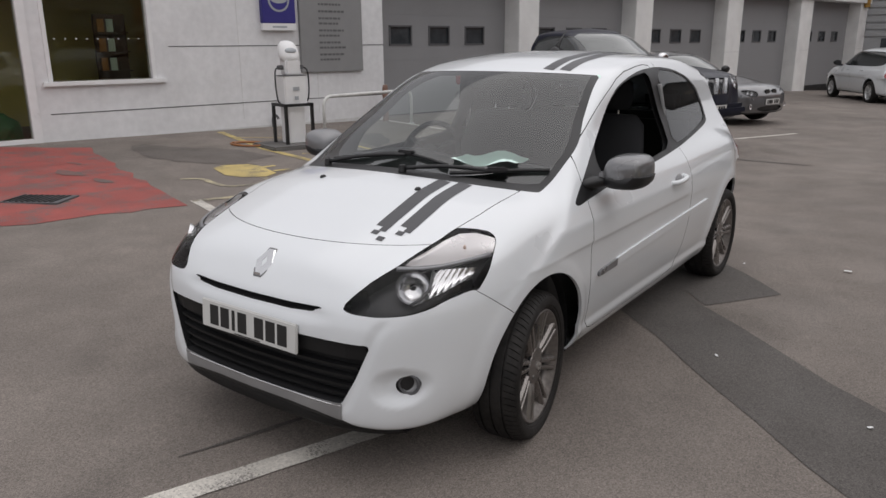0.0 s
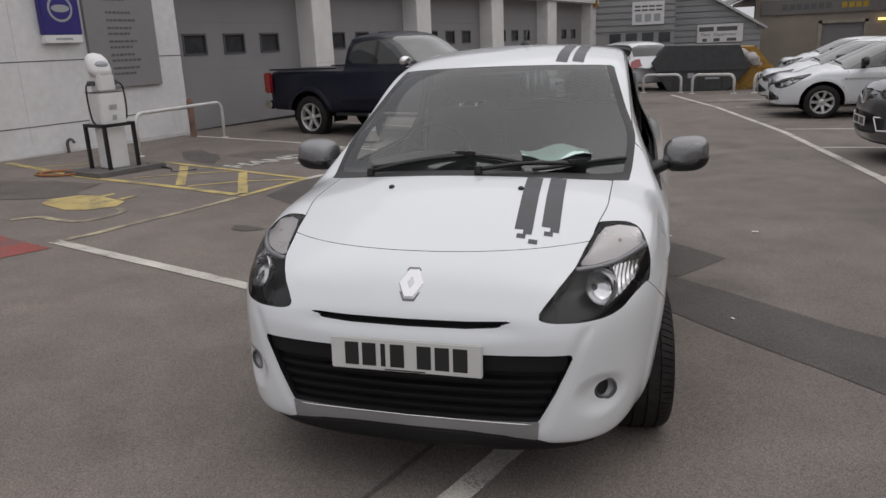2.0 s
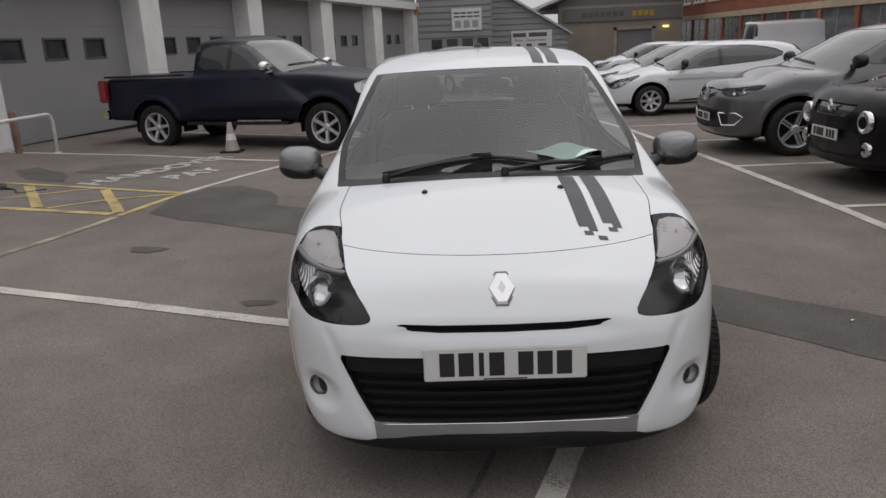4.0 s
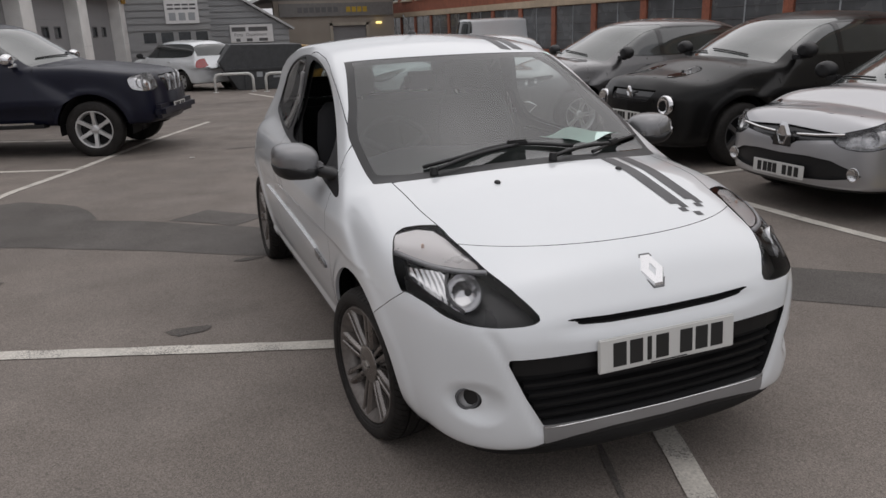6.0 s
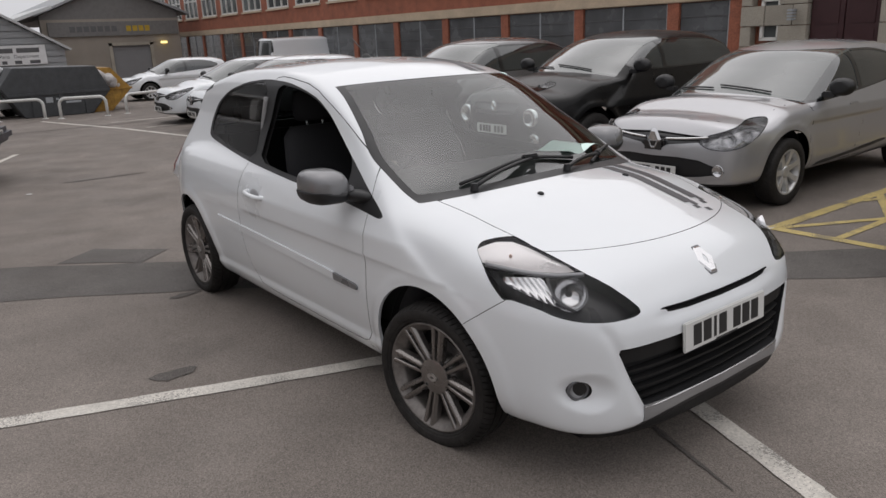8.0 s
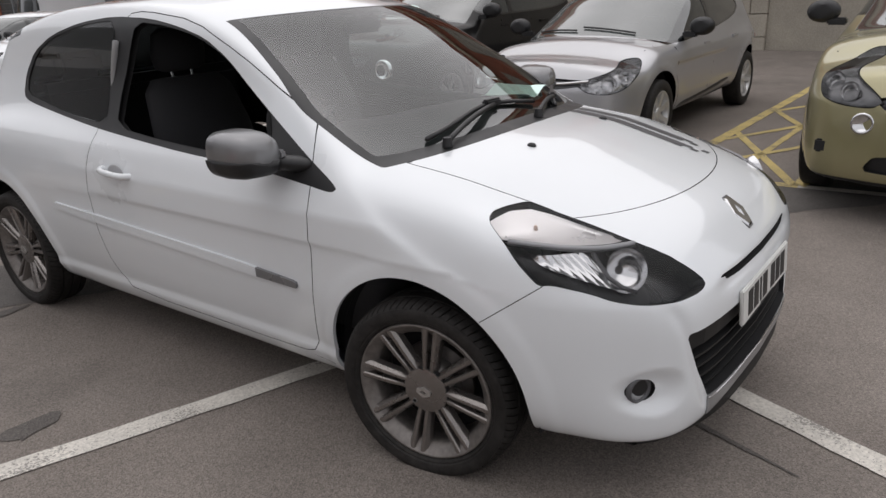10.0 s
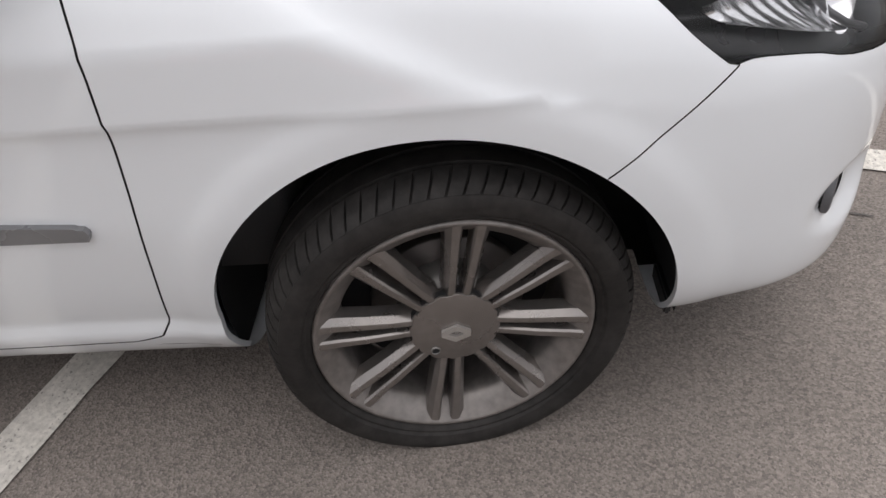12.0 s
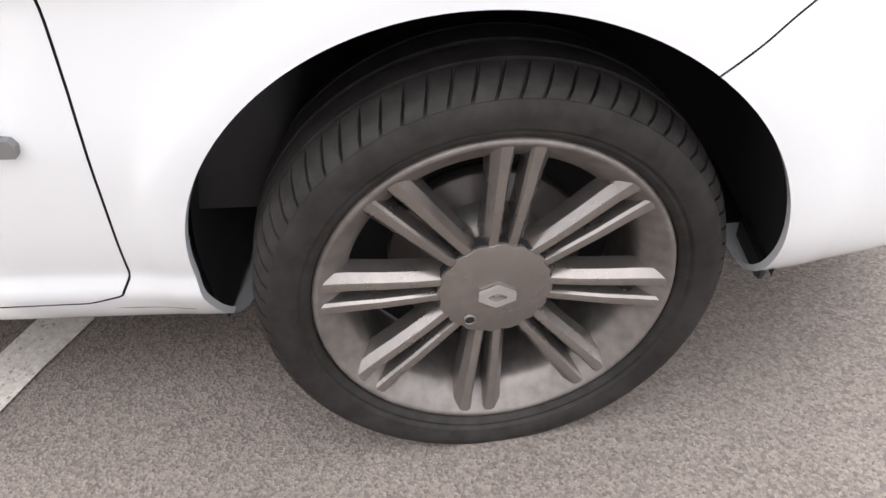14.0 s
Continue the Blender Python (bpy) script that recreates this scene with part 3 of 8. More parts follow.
# ---------------------------------------------------------------- the white three-door hatchback
HATCH = dict(
    y0=-0.80, y1=3.20, height=1.47, wheelbase=2.575, hub=0.288, arch=0.366, flare=0.013, sill=0.014,
    plan=curve((-0.8, 0.72), (-0.5, 0.79), (-0.2, 0.825), (0.2, 0.828), (1.0, 0.832), (2.0, 0.842), (2.6, 0.84), (3.0, 0.80), (3.2, 0.74)),
    side=curve((0.15, -0.10), (0.22, -0.065), (0.30, -0.042), (0.42, -0.018), (0.56, -0.002), (0.70, 0.0), (0.82, -0.012), (0.90, -0.030), (0.97, -0.065), (1.05, -0.12)),
    top=curve((-0.80, 0.62), (-0.72, 0.735), (-0.65, 0.795), (-0.56, 0.830), (-0.43, 0.868), (-0.25, 0.920), (-0.07, 0.966), (0.15, 0.990), (0.5, 1.01), (1.5, 1.03), (2.4, 1.05), (3.2, 0.98)),
    crown=0.062, ktop=0.075, knose=0.075,
    front=curve((0.14, -0.66), (0.20, -0.745), (0.25, -0.785), (0.32, -0.788), (0.45, -0.785), (0.58, -0.790), (0.64, -0.785), (0.72, -0.745), (0.82, -0.69), (0.95, -0.56)),
    nose=curve((0.0, 0.0), (0.26, 0.010), (0.42, 0.026), (0.54, 0.054), (0.62, 0.102), (0.70, 0.19), (0.76, 0.285), (0.80, 0.375), (0.84, 0.49), (0.87, 0.62)),
    taper=0.55,
    rear=curve((0.15, 3.02), (0.25, 3.14), (0.4, 3.19), (0.6, 3.19), (0.8, 3.15), (1.0, 3.08), (1.2, 2.97)),
    tailplan=curve((0.0, 0.0), (0.4, 0.03), (0.6, 0.09), (0.72, 0.18), (0.80, 0.32), (0.85, 0.5)),
    bottom=curve((-0.8, 0.198), (-0.35, 0.188), (0.0, 0.188), (0.36, 0.160), (2.22, 0.168), (2.5, 0.215), (3.2, 0.24)),
    roof=curve((-0.3, 0.74), (0.10, 0.942), (0.55, 1.208), (0.97, 1.407), (1.20, 1.456), (1.6, 1.482), (2.1, 1.468), (2.55, 1.415), (2.80, 1.345), (2.95, 1.14), (3.1, 0.90)),
    sweep=0.10, flat_base=0.24, rcrown=0.044, kroof=0.022,
    glassw=curve((0.85, 0.80), (0.95, 0.752), (1.06, 0.700), (1.15, 0.664), (1.35, 0.613), (1.45, 0.563)), grear=0.07,
)


def hatch_dish(x, z):
    """Hollows in the nose: round the fog lamps and under the upper slot; the brow over the plate."""
    r = np.hypot((x - 0.622) / 1.12, z - 0.398)
    fold = np.abs((x - 0.49) - 0.42 * (z - 0.42)) * 0.92
    groove = 0.007 * np.exp(-(fold / 0.020) ** 2) * step(z, 0.27, 0.33) * (1 - step(z, 0.60, 0.66))
    return groove + 0.026 * (1 - step(r, 0.026, 0.080)) + 0.010 * np.exp(-((z - 0.628) / 0.022) ** 2) * (1 - step(x, 0.28, 0.42))


HATCH["dish"] = hatch_dish
LIGHT_OUT = outline([(-0.290, 0.664), (-0.225, 0.704), (-0.124, 0.751), (0.086, 0.809), (0.312, 0.862), (0.340, 0.868), (0.430, 0.865), (0.495, 0.858), (0.520, 0.842), (0.482, 0.803),
                     (0.445, 0.755), (0.412, 0.726), (0.378, 0.701), (0.337, 0.706), (0.206, 0.688), (0.125, 0.668), (0.023, 0.656), (-0.120, 0.651), (-0.255, 0.652)], 1)
DOOR_GLASS = outline([(0.665, 0.932), (0.655, 1.010), (0.690, 1.085), (0.830, 1.166), (0.972, 1.258), (1.125, 1.319), (1.32, 1.357), (1.535, 1.373), (1.565, 1.25), (1.605, 1.11), (1.585, 0.975), (1.20, 0.947)], 1)
QUARTER = outline([(1.68, 1.382), (1.99, 1.363), (2.27, 1.306), (2.43, 1.236), (2.508, 1.13), (2.480, 1.052), (2.24, 1.021), (1.99, 0.994), (1.67, 0.977), (1.71, 1.138)], 1)
TRIM_OUT = outline([(0.304, 0.882), (0.330, 0.900), (0.477, 0.968), (0.658, 1.064), (0.80, 1.145), (0.95, 1.250), (1.08, 1.314), (1.245, 1.354), (1.44, 1.384), (1.72, 1.394), (2.0, 1.372), (2.275, 1.318), (2.46, 1.240),
                    (2.540, 1.14), (2.515, 1.042), (2.43, 1.018), (2.12, 0.990), (1.75, 0.960), (1.37, 0.936), (1.10, 0.920), (0.711, 0.908), (0.45, 0.885), (0.33, 0.872)], 1)
DOOR_LINE = outline([(0.50, 1.085), (0.458, 1.025), (0.438, 0.95), (0.418, 0.886), (0.408, 0.80), (0.412, 0.70), (0.426, 0.57), (0.446, 0.438), (0.473, 0.290), (0.56, 0.262), (1.58, 0.268), (1.70, 0.36), (1.735, 0.60), (1.715, 0.97), (1.66, 1.20), (1.62, 1.40), (1.50, 1.412), (1.16, 1.375), (0.88, 1.262), (0.62, 1.13)], 1)


def hatch_body(car):
    f = body_field(HATCH)
    s = Skin(f, HATCH, 0.0145)
    rad = lambda y, z, yw: np.hypot(y - yw, z - 0.294)
    s.mark("arch", lambda x, y, z: np.maximum(np.minimum(rad(y, z, 0.012), rad(y, z, 2.575)) - 0.367, 0.52 - np.abs(x)))
    # glass
    yb = lambda x, y: y - 0.19 * (np.abs(x) / 0.65) ** 2
    wide = curve((0.93, 0.664), (0.98, 0.674), (1.06, 0.678), (1.20, 0.622), (1.363, 0.552))
    back = lambda x: 0.052 + 0.19 * x * x + 0.44 * x ** 4
    ws = lambda g: lambda x, y, z: np.maximum.reduce([np.abs(x) - wide(z) + g, yb(x, y) - 0.908 + 0.35 * g, back(x) + 2.2 * g - y])
    front = lambda x, y, z: (y < 1.6) & (y > -0.1) & (z > 0.9)
    s.mark("seal", ws(0.0), front)
    s.mark("windscreen", ws(0.034), front, ("seal",))
    up = lambda x, y, z: (np.abs(x) > 0.45) & (z > 0.8)
    s.mark("pillar_trim", lambda x, y, z: within(y, z, TRIM_OUT), up)
    s.mark("door_opening", lambda x, y, z: within(y, z, DOOR_GLASS), up, ("pillar_trim",))
    s.mark("quarter", lambda x, y, z: within(y, z, QUARTER), up, ("pillar_trim",))
    s.mark("backlight", lambda x, y, z: np.maximum.reduce([np.abs(x) - 0.56, z - 1.35, 1.06 - z]), lambda x, y, z: y > 2.62)
    # lamps
    lamp = lambda x, y, z: within(np.abs(x) + y, z, LIGHT_OUT)
    nearfront = lambda x, y, z: (y < -0.05) & (np.abs(x) > 0.35)
    s.mark("headlight", lamp, nearfront)
    s.mark("rear_lamp", lambda x, y, z: within(y, z, outline([(2.92, 0.98), (3.2, 0.98), (3.2, 0.74), (3.0, 0.74)])), lambda x, y, z: (y > 2.8) & (np.abs(x) > 0.5))
    # nose openings
    nose = lambda x, y, z: y < -0.3
    s.mark("grille", lambda x, y, z: within(np.abs(x), z, np.array([(-0.3, 0.552), (0.26, 0.550), (0.528, 0.552), (0.540, 0.543), (0.486, 0.42), (0.434, 0.324), (0.2, 0.322), (-0.3, 0.322)])), nose)
    s.mark("lip", lambda x, y, z: within(np.abs(x), z, np.array([(-0.3, 0.322), (0.2, 0.322), (0.434, 0.324), (0.430, 0.257), (0.33, 0.272), (0.2, 0.281), (-0.3, 0.284)])), nose)
    s.mark("chin", lambda x, y, z: z - (0.257 + 0.027 * (1 - step(np.abs(x), 0.20, 0.43))) + 0.42 * np.clip(np.abs(x) - 0.43, 0, 1), nose)
    s.mark("slot", lambda x, y, z: within(np.abs(x), z, np.array([(-0.3, 0.650), (0.20, 0.651), (0.355, 0.656), (0.30, 0.634), (0.2, 0.627), (-0.3, 0.625)])), nose)
    s.mark("fog", lambda x, y, z: np.hypot(np.abs(x) - 0.634, z - 0.402) - 0.033, nose)
    # bonnet and its stripes
    seam = lambda x: -0.541 + 0.386 * np.abs(x) ** 2 + 0.453 * np.abs(x) ** 4
    edge = lambda y: 0.568 + 0.034 * step(y, -0.34, -0.08)
    bonnet = lambda x, y, z: np.maximum.reduce([seam(x) - y, np.abs(x) - edge(y), y - back(x)])
    topside = lambda x, y, z: (z > 0.70) & (y < 0.5)
    s.mark("bonnet", bonnet, topside)
    # doors, bumper and the gaps between panels
    sides = lambda x, y, z: np.abs(x) > 0.45
    s.mark("door", lambda x, y, z: within(y, z, DOOR_LINE), sides)
    s.mark("bumper", lambda x, y, z: within(y, z, np.array([(-1.2, 0.0), (-0.20, 0.0), (-0.22, 0.575), (-0.39, 0.70), (-0.40, 1.2), (-1.2, 1.2)])))
    gap = lambda d, w=0.0017: lambda x, y, z: d(x, y, z) - w
    s.mark("gap", gap(lambda x, y, z: np.abs(within(y, z, DOOR_LINE))), sides, ("body", "door"))
    s.mark("gap", gap(lambda x, y, z: np.abs(bonnet(x, y, z))), topside, ("body", "bonnet", "bumper"))
    s.mark("gap", gap(lambda x, y, z: along(y, z, [(-0.22, 0.575), (-0.39, 0.70), (-0.393, 0.72)]), 0.0013), lambda x, y, z: sides(x, y, z) & (y < 0) & (z > 0.5), ("body", "bumper"))
    s.mark("gap", gap(lambda x, y, z: np.abs(lamp(x, y, z))), nearfront, ("body", "bumper", "bonnet"))
    s.mark("gap", gap(lambda x, y, z: along(y, z, [(0.40, 0.250), (0.62, 0.256)]), 0.0010), sides, ("body",))
    # side mouldings
    mould = outline([(0.50, 0.520), (0.50, 0.560), (2.04, 0.622), (2.07, 0.605), (2.04, 0.588)], 1)
    s.mark("moulding", lambda x, y, z: within(y, z, mould), sides, ("door", "body"))
    s.mark("moulding_end", lambda x, y, z: y - 0.70, sides, ("moulding",))

    s.emit("body", "body_shell", M_CARWHITE, car)
    for lab, name, m, tag, depth in (
            ("bonnet", "bonnet", M_CARWHITE, "", 0), ("bumper", "front_bumper", M_CARWHITE, "", 0), ("windscreen", "windscreen", M_WINDSCREEN, "clear reflecting windscreen", 0),
            ("seal", "windscreen_seal", M_BLACK, "black windscreen edge", 0), ("backlight", "rear_window", M_SIDEGLASS, "", 0), 
            ("gap", "panel_gap", M_DEEP, "dark panel gaps", 0.004), ("lip", "bumper_lip", M_SILVERLIP, "satin silver bumper lip", -0.004), ("chin", "bumper_chin", M_BLACK, "black lower bumper", 0)):
        o = s.emit(lab, name, m, car, tag, depth)
        if lab == "windscreen":
            o.visible_shadow = False
    s.emit("grille", "lower_grille", M_DEEP, car, "black lower grille", push=(0, 0.045, 0))
    s.emit("slot", "upper_slot", M_DEEP, car, "black upper air slot", push=(0, 0.03, 0))
    for sd in (-1, 1):
        s.emit("door", "door", M_CARWHITE, car, "", 0, sd)
        s.emit("pillar_trim", "window_trim", M_BLACK, car, "black window surround", 0.002, sd)
        s.emit("quarter", "quarter_window", M_SIDEGLASS, car, "tinted quarter window", 0.004, sd)
        s.emit("rear_lamp", "rear_lamp", M_REDLAMP, car, "red rear lamp", 0, sd)
        s.emit("moulding", "door_moulding", M_CARWHITE, car, "white door moulding", -0.010, sd)
        s.emit("moulding_end", "moulding_end", M_MOULDEND, car, "grey end of the door moulding", -0.0105, sd)
        s.emit("headlight", "headlight_lens", M_LENS, car, "clear headlight lens", -0.001, sd, walls=False)
        s.emit("headlight", "headlight_housing", M_LAMPDARK, car, "dark headlight housing", 0.055, sd)
        s.emit("fog", "fog_lamp", M_LAMPDARK, car, "round fog lamp", 0.012, sd)
    # the cabin's inner skin
    pick = np.isin(s.lab, ["body", "pillar_trim", "door"])
    mid = s.v[s.t].mean(1)
    pick &= (mid[:, 2] > 0.45) & ((mid[:, 1] > 0.45) | (mid[:, 2] > 0.90)) & (mid[:, 1] > 0.10) & (mid[:, 1] < 3.05) & (np.abs(mid[:, 0]) + (mid[:, 2] > 0.95) > 0.5)
    t = s.t[pick]
    used, t = np.unique(t, return_inverse=True)
    link_mesh("cabin_lining", s.v[used] - 0.028 * s.n[used], t.reshape(-1, 3)[:, ::-1], M_CABIN, car, "charcoal cabin lining", True, -s.n[used])
    # arch lips: short inward returns along the arch edge
    for sd in (-1, 1):
        for yw in (0.012, 2.575):
            a = np.linspace(radians(-18), radians(198), 96)
            py, pz = yw + 0.3675 * np.cos(a), 0.294 + 0.3675 * np.sin(a)
            lo, hi = np.full(len(a), 0.4), np.full(len(a), 1.1)
            for _ in range(24):
                m = (lo + hi) / 2
                ins = f(np.stack([m, py, pz], 1)) < 0
                lo, hi = np.where(ins, m, lo), np.where(ins, hi, m)
            ok = (pz > 0.20) & (lo > 0.66)
            vs, fs = [], []
            for x, y, z in zip(lo[ok], py[ok], pz[ok]):
                vs += [(sd * x, y, z), (sd * (x - 0.014), yw + (y - yw) * 1.0, z)]
            for i in range(len(vs) // 2 - 1):
                fs.append((2 * i, 2 * i + 1, 2 * i + 3, 2 * i + 2))
            link_mesh("wheel_arch_lip", vs, fs, M_CARWHITE, car, "", True)
            vs, fs = [], []
            for x_in, r in ((0.735, 0.384), (0.45, 0.384), (0.45, 0.05)):
                for ang in np.linspace(radians(-15), radians(188), 40):
                    vs.append((sd * x_in, yw + r * math.cos(ang), 0.290 + r * math.sin(ang)))
            for k in range(2):
                for i in range(39):
                    q = k * 40 + i
                    fs.append((q, q + 1, q + 41, q + 40))
            link_mesh("wheel_arch_liner", vs, fs, M_DEEP, car, "black arch liner", True)
        boxed("air_flap", (sd * 0.67 - 0.05, -0.368, 0.215), (sd * 0.67 + 0.05, -0.356, 0.252), M_BLACK, car, "black rubber flap ahead of the wheel", 0.004)
    return f


def surface_y(f, x, z, y=-1.2):
    """Where the nose lies at x, z."""
    lo, hi = y, 0.3
    for _ in range(30):
        m = (lo + hi) / 2
        if f(np.array([[x, m, z]]))[0] < 0:
            hi = m
        else:
            lo = m
    return lo


def spoke_wheel(name="wheel", pairs=8, rr=0.2300, tyre_r=0.301, wide=0.100, turn=0.0, label="dusty grey alloy wheel with paired spokes"):
    """A wheel at the origin, its face towards -x."""
    w = new(name)
    tagged(w, label)
    # tyre: bulging sidewall, grooved shoulder and ribbed tread
    side = [(rr - 0.006, -0.062), (rr + 0.001, -0.084), (rr + 0.004, -0.090), (rr + 0.010, -0.0945), (rr + 0.014, -0.0945), (rr + 0.018, -0.099), (rr + 0.034, -0.1035), (rr + 0.046, -0.1015),
            (rr + 0.052, -0.0985), (rr + 0.0525, -0.0965), (rr + 0.060, -0.0905), (tyre_r - 0.006, -0.0805), (tyre_r - 0.001, -0.068), (tyre_r + 0.001, -0.050),
            (tyre_r - 0.006, -0.0495), (tyre_r - 0.006, -0.0425), (tyre_r + 0.002, -0.042), (tyre_r + 0.003, -0.005), (tyre_r - 0.005, -0.0045), (tyre_r - 0.005, 0.0035), (tyre_r + 0.003, 0.004),
            (tyre_r + 0.002, 0.042), (tyre_r - 0.006, 0.0425), (tyre_r - 0.006, 0.0495), (tyre_r + 0.001, 0.050), (tyre_r - 0.006, 0.080), (rr + 0.036, 0.10), (rr, 0.09)]
    vs, fs = [], []
    seg, n = 72 * 5, len(side)
    for i in range(seg):
        for q, (r, d) in enumerate(side):
            cutd = 0.0055 if i % 5 in (1, 2) and 9 < q < 13 else 0.0
            a = 2 * math.pi * (i // 5 + (0.0, 0.03, 0.15, 0.18, 0.6)[i % 5] + 0.16 * min(max(q - 9, 0), 4)) / 72
            vs.append((d + cutd * 0.9, (r - cutd) * math.cos(a), (r - cutd) * math.sin(a)))
    for i in range(seg):
        j = (i + 1) % seg
        for q in range(n - 1):
            fs.append((i * n + q, i * n + q + 1, j * n + q + 1, j * n + q))
    tyre = link_mesh("tyre", vs, fs, M_RUBBER, w, "dusty black tyre with worn tread", True)
    tyre.data.set_sharp_from_angle(angle=radians(28))
    # rim: a narrow lip, then a sloping flange that the spokes run over
    pr = [(rr + 0.001, -0.083), (rr - 0.002, -0.0895), (rr - 0.006, -0.0895), (rr - 0.009, -0.0870), (rr - 0.014, -0.0820), (rr - 0.024, -0.0735), (rr - 0.036, -0.0600), (rr - 0.041, -0.050), (rr - 0.042, -0.030), (rr - 0.043, 0.06), (rr - 0.05, 0.09)]
    vs, fs = lathe(pr, "x", 96)
    rim = link_mesh("rim", vs, fs, M_RIMDUST, w, "dusty grey rim", True)
    # spokes in pairs: a flat face, a wide sloping outer flank and tips that flare along the rim
    for i in range(pairs):
        for sg in (-1, 1):
            bm = bmesh.new()
            a = 2 * math.pi * (i + turn) / pairs
            rows = []
            for r, inn, rid, mid, out, face in ((0.048, 0.0045, 0.0065, 0.016, 0.0215, -0.0700), (0.074, 0.0050, 0.0070, 0.0175, 0.0245, -0.0715), (0.105, 0.0062, 0.0085, 0.0185, 0.0260, -0.0755),
                                                (0.145, 0.0078, 0.0105, 0.0212, 0.0290, -0.0795), (rr - 0.040, 0.0088, 0.0120, 0.0235, 0.0325, -0.0825), (rr - 0.020, 0.0088, 0.0120, 0.0250, 0.0345, -0.0850), (rr - 0.0070, 0.0080, 0.0115, 0.0258, 0.0350, -0.0872)):
                lift_ = 0.0 if r < rr - 0.03 else 0.2
                rows.append([bm.verts.new((x, sg * y, r)) for x, y in ((face + 0.030, inn - 0.002), (face + 0.0045, inn), (face + 0.0008, rid), (face, (rid + mid) / 2), (face + 0.0012, mid), (face + 0.012 * (1 - lift_ * 0.8), out), (face + 0.034 * (1 - lift_ * 0.6), out + 0.003))])
            for p, q in zip(rows[:-1], rows[1:]):
                for k in range(6):
                    bm.faces.new((p[k], p[k + 1], q[k + 1], q[k]))
            bmesh.ops.rotate(bm, verts=bm.verts, cent=(0, 0, 0), matrix=Matrix.Rotation(a, 3, "X"))
            bmesh.ops.recalc_face_normals(bm, faces=bm.faces)
            o = part("spoke", bm, M_ALLOY, rim, "", True)
            o.data.set_sharp_from_angle(angle=radians(24))
    # hub web between the spokes
    vs, fs = lathe([(0.0, -0.05), (0.070, -0.05), (0.088, -0.030), (0.090, 0.01)], "x", 48)
    link_mesh("hub_web", vs, fs, M_ALLOYDARK, rim, "", True)
    # centre cap with a scalloped edge, flush with the spokes
    seg = 96
    vs, fs = [], []
    for i in range(seg):
        a = 2 * math.pi * i / seg
        wave = 0.0012 * (1 if math.sin(a * 2 * pairs) > 0 else -1)
        for r, d in ((0.0735 + wave, -0.050), (0.0735 + wave, -0.0705), (0.0725 + wave, -0.0722), (0.060, -0.0755), (0.040, -0.0785), (0.020, -0.0800), (0.0, -0.0803)):
            vs.append((d, r * math.cos(a), r * math.sin(a)))
    for i in range(seg):
        j = (i + 1) % seg
        for q in range(6):
            fs.append((i * 7 + q, i * 7 + q + 1, j * 7 + q + 1, j * 7 + q))
    cap = link_mesh("centre_cap", vs, fs, M_ALLOY, w, "grey centre cap with a plain diamond", True)
    cap.data.set_sharp_from_angle(angle=radians(35))
    vs, fs = lathe([(0.0765, -0.058), (0.0745, -0.0690)], "x", 64)
    link_mesh("cap_gap", vs, fs, M_DEEP, cap, "dark gap round the cap")
    bm = bmesh.new()
    d = [(-0.0055, 0.024), (0.0055, 0.024), (0.0175, 0.0), (0.0055, -0.024), (-0.0055, -0.024), (-0.0175, 0.0)]
    o, q = [], []
    for a, b in d:
        o.append(bm.verts.new((-0.0865, a, b)))
        q.append(bm.verts.new((-0.0865, a * 0.38, b * 0.48)))
    for k in range(6):
        j = (k + 1) % 6
        bm.faces.new((o[k], o[j], q[j], q[k]))
    bmesh.ops.rotate(bm, verts=bm.verts, cent=(0, 0, 0), matrix=Matrix.Rotation(radians(98), 3, "X"))
    ext = bmesh.ops.extrude_face_region(bm, geom=bm.faces[:])
    bmesh.ops.translate(bm, verts=[v for v in ext["geom"] if isinstance(v, bmesh.types.BMVert)], vec=(0.006, 0, 0))
    bmesh.ops.recalc_face_normals(bm, faces=bm.faces)
    part("cap_emblem", bm, M_ALLOYLIGHT, cap)
    vs, fs = lathe([(0.0085, -0.070), (0.0085, -0.0765), (0.0062, -0.0768), (0.0058, -0.070)], "x", 18)
    h = link_mesh("bolt_hole", vs, fs, M_ALLOYDARK, cap, "", True)
    h.location = (-0.0035, 0.036, -0.040)
    vs, fs = lathe([(0.0062, -0.0755), (0.0, -0.0755)], "x", 14)
    h = link_mesh("bolt", vs, fs, M_DEEP, cap)
    h.location = (-0.0035, 0.036, -0.040)
    # valve
    vs, fs = tube([(-0.060, 0.150, -0.086), (-0.078, 0.143, -0.082)], 0.005, 8)
    link_mesh("valve", vs, fs, M_BLACK, rim, "black tyre valve", True)
    # brake disc, then a near-black disc painted for the shade inside the wheel
    vs, fs = lathe([(0.0, 0.0), (0.13, 0.0), (0.132, 0.004), (0.132, 0.02)], "x", 40)
    link_mesh("brake_disc", vs, fs, M_BRAKE, w, "dull steel brake disc", True)
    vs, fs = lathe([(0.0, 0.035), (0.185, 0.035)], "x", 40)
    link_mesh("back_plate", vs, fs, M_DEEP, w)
    return w


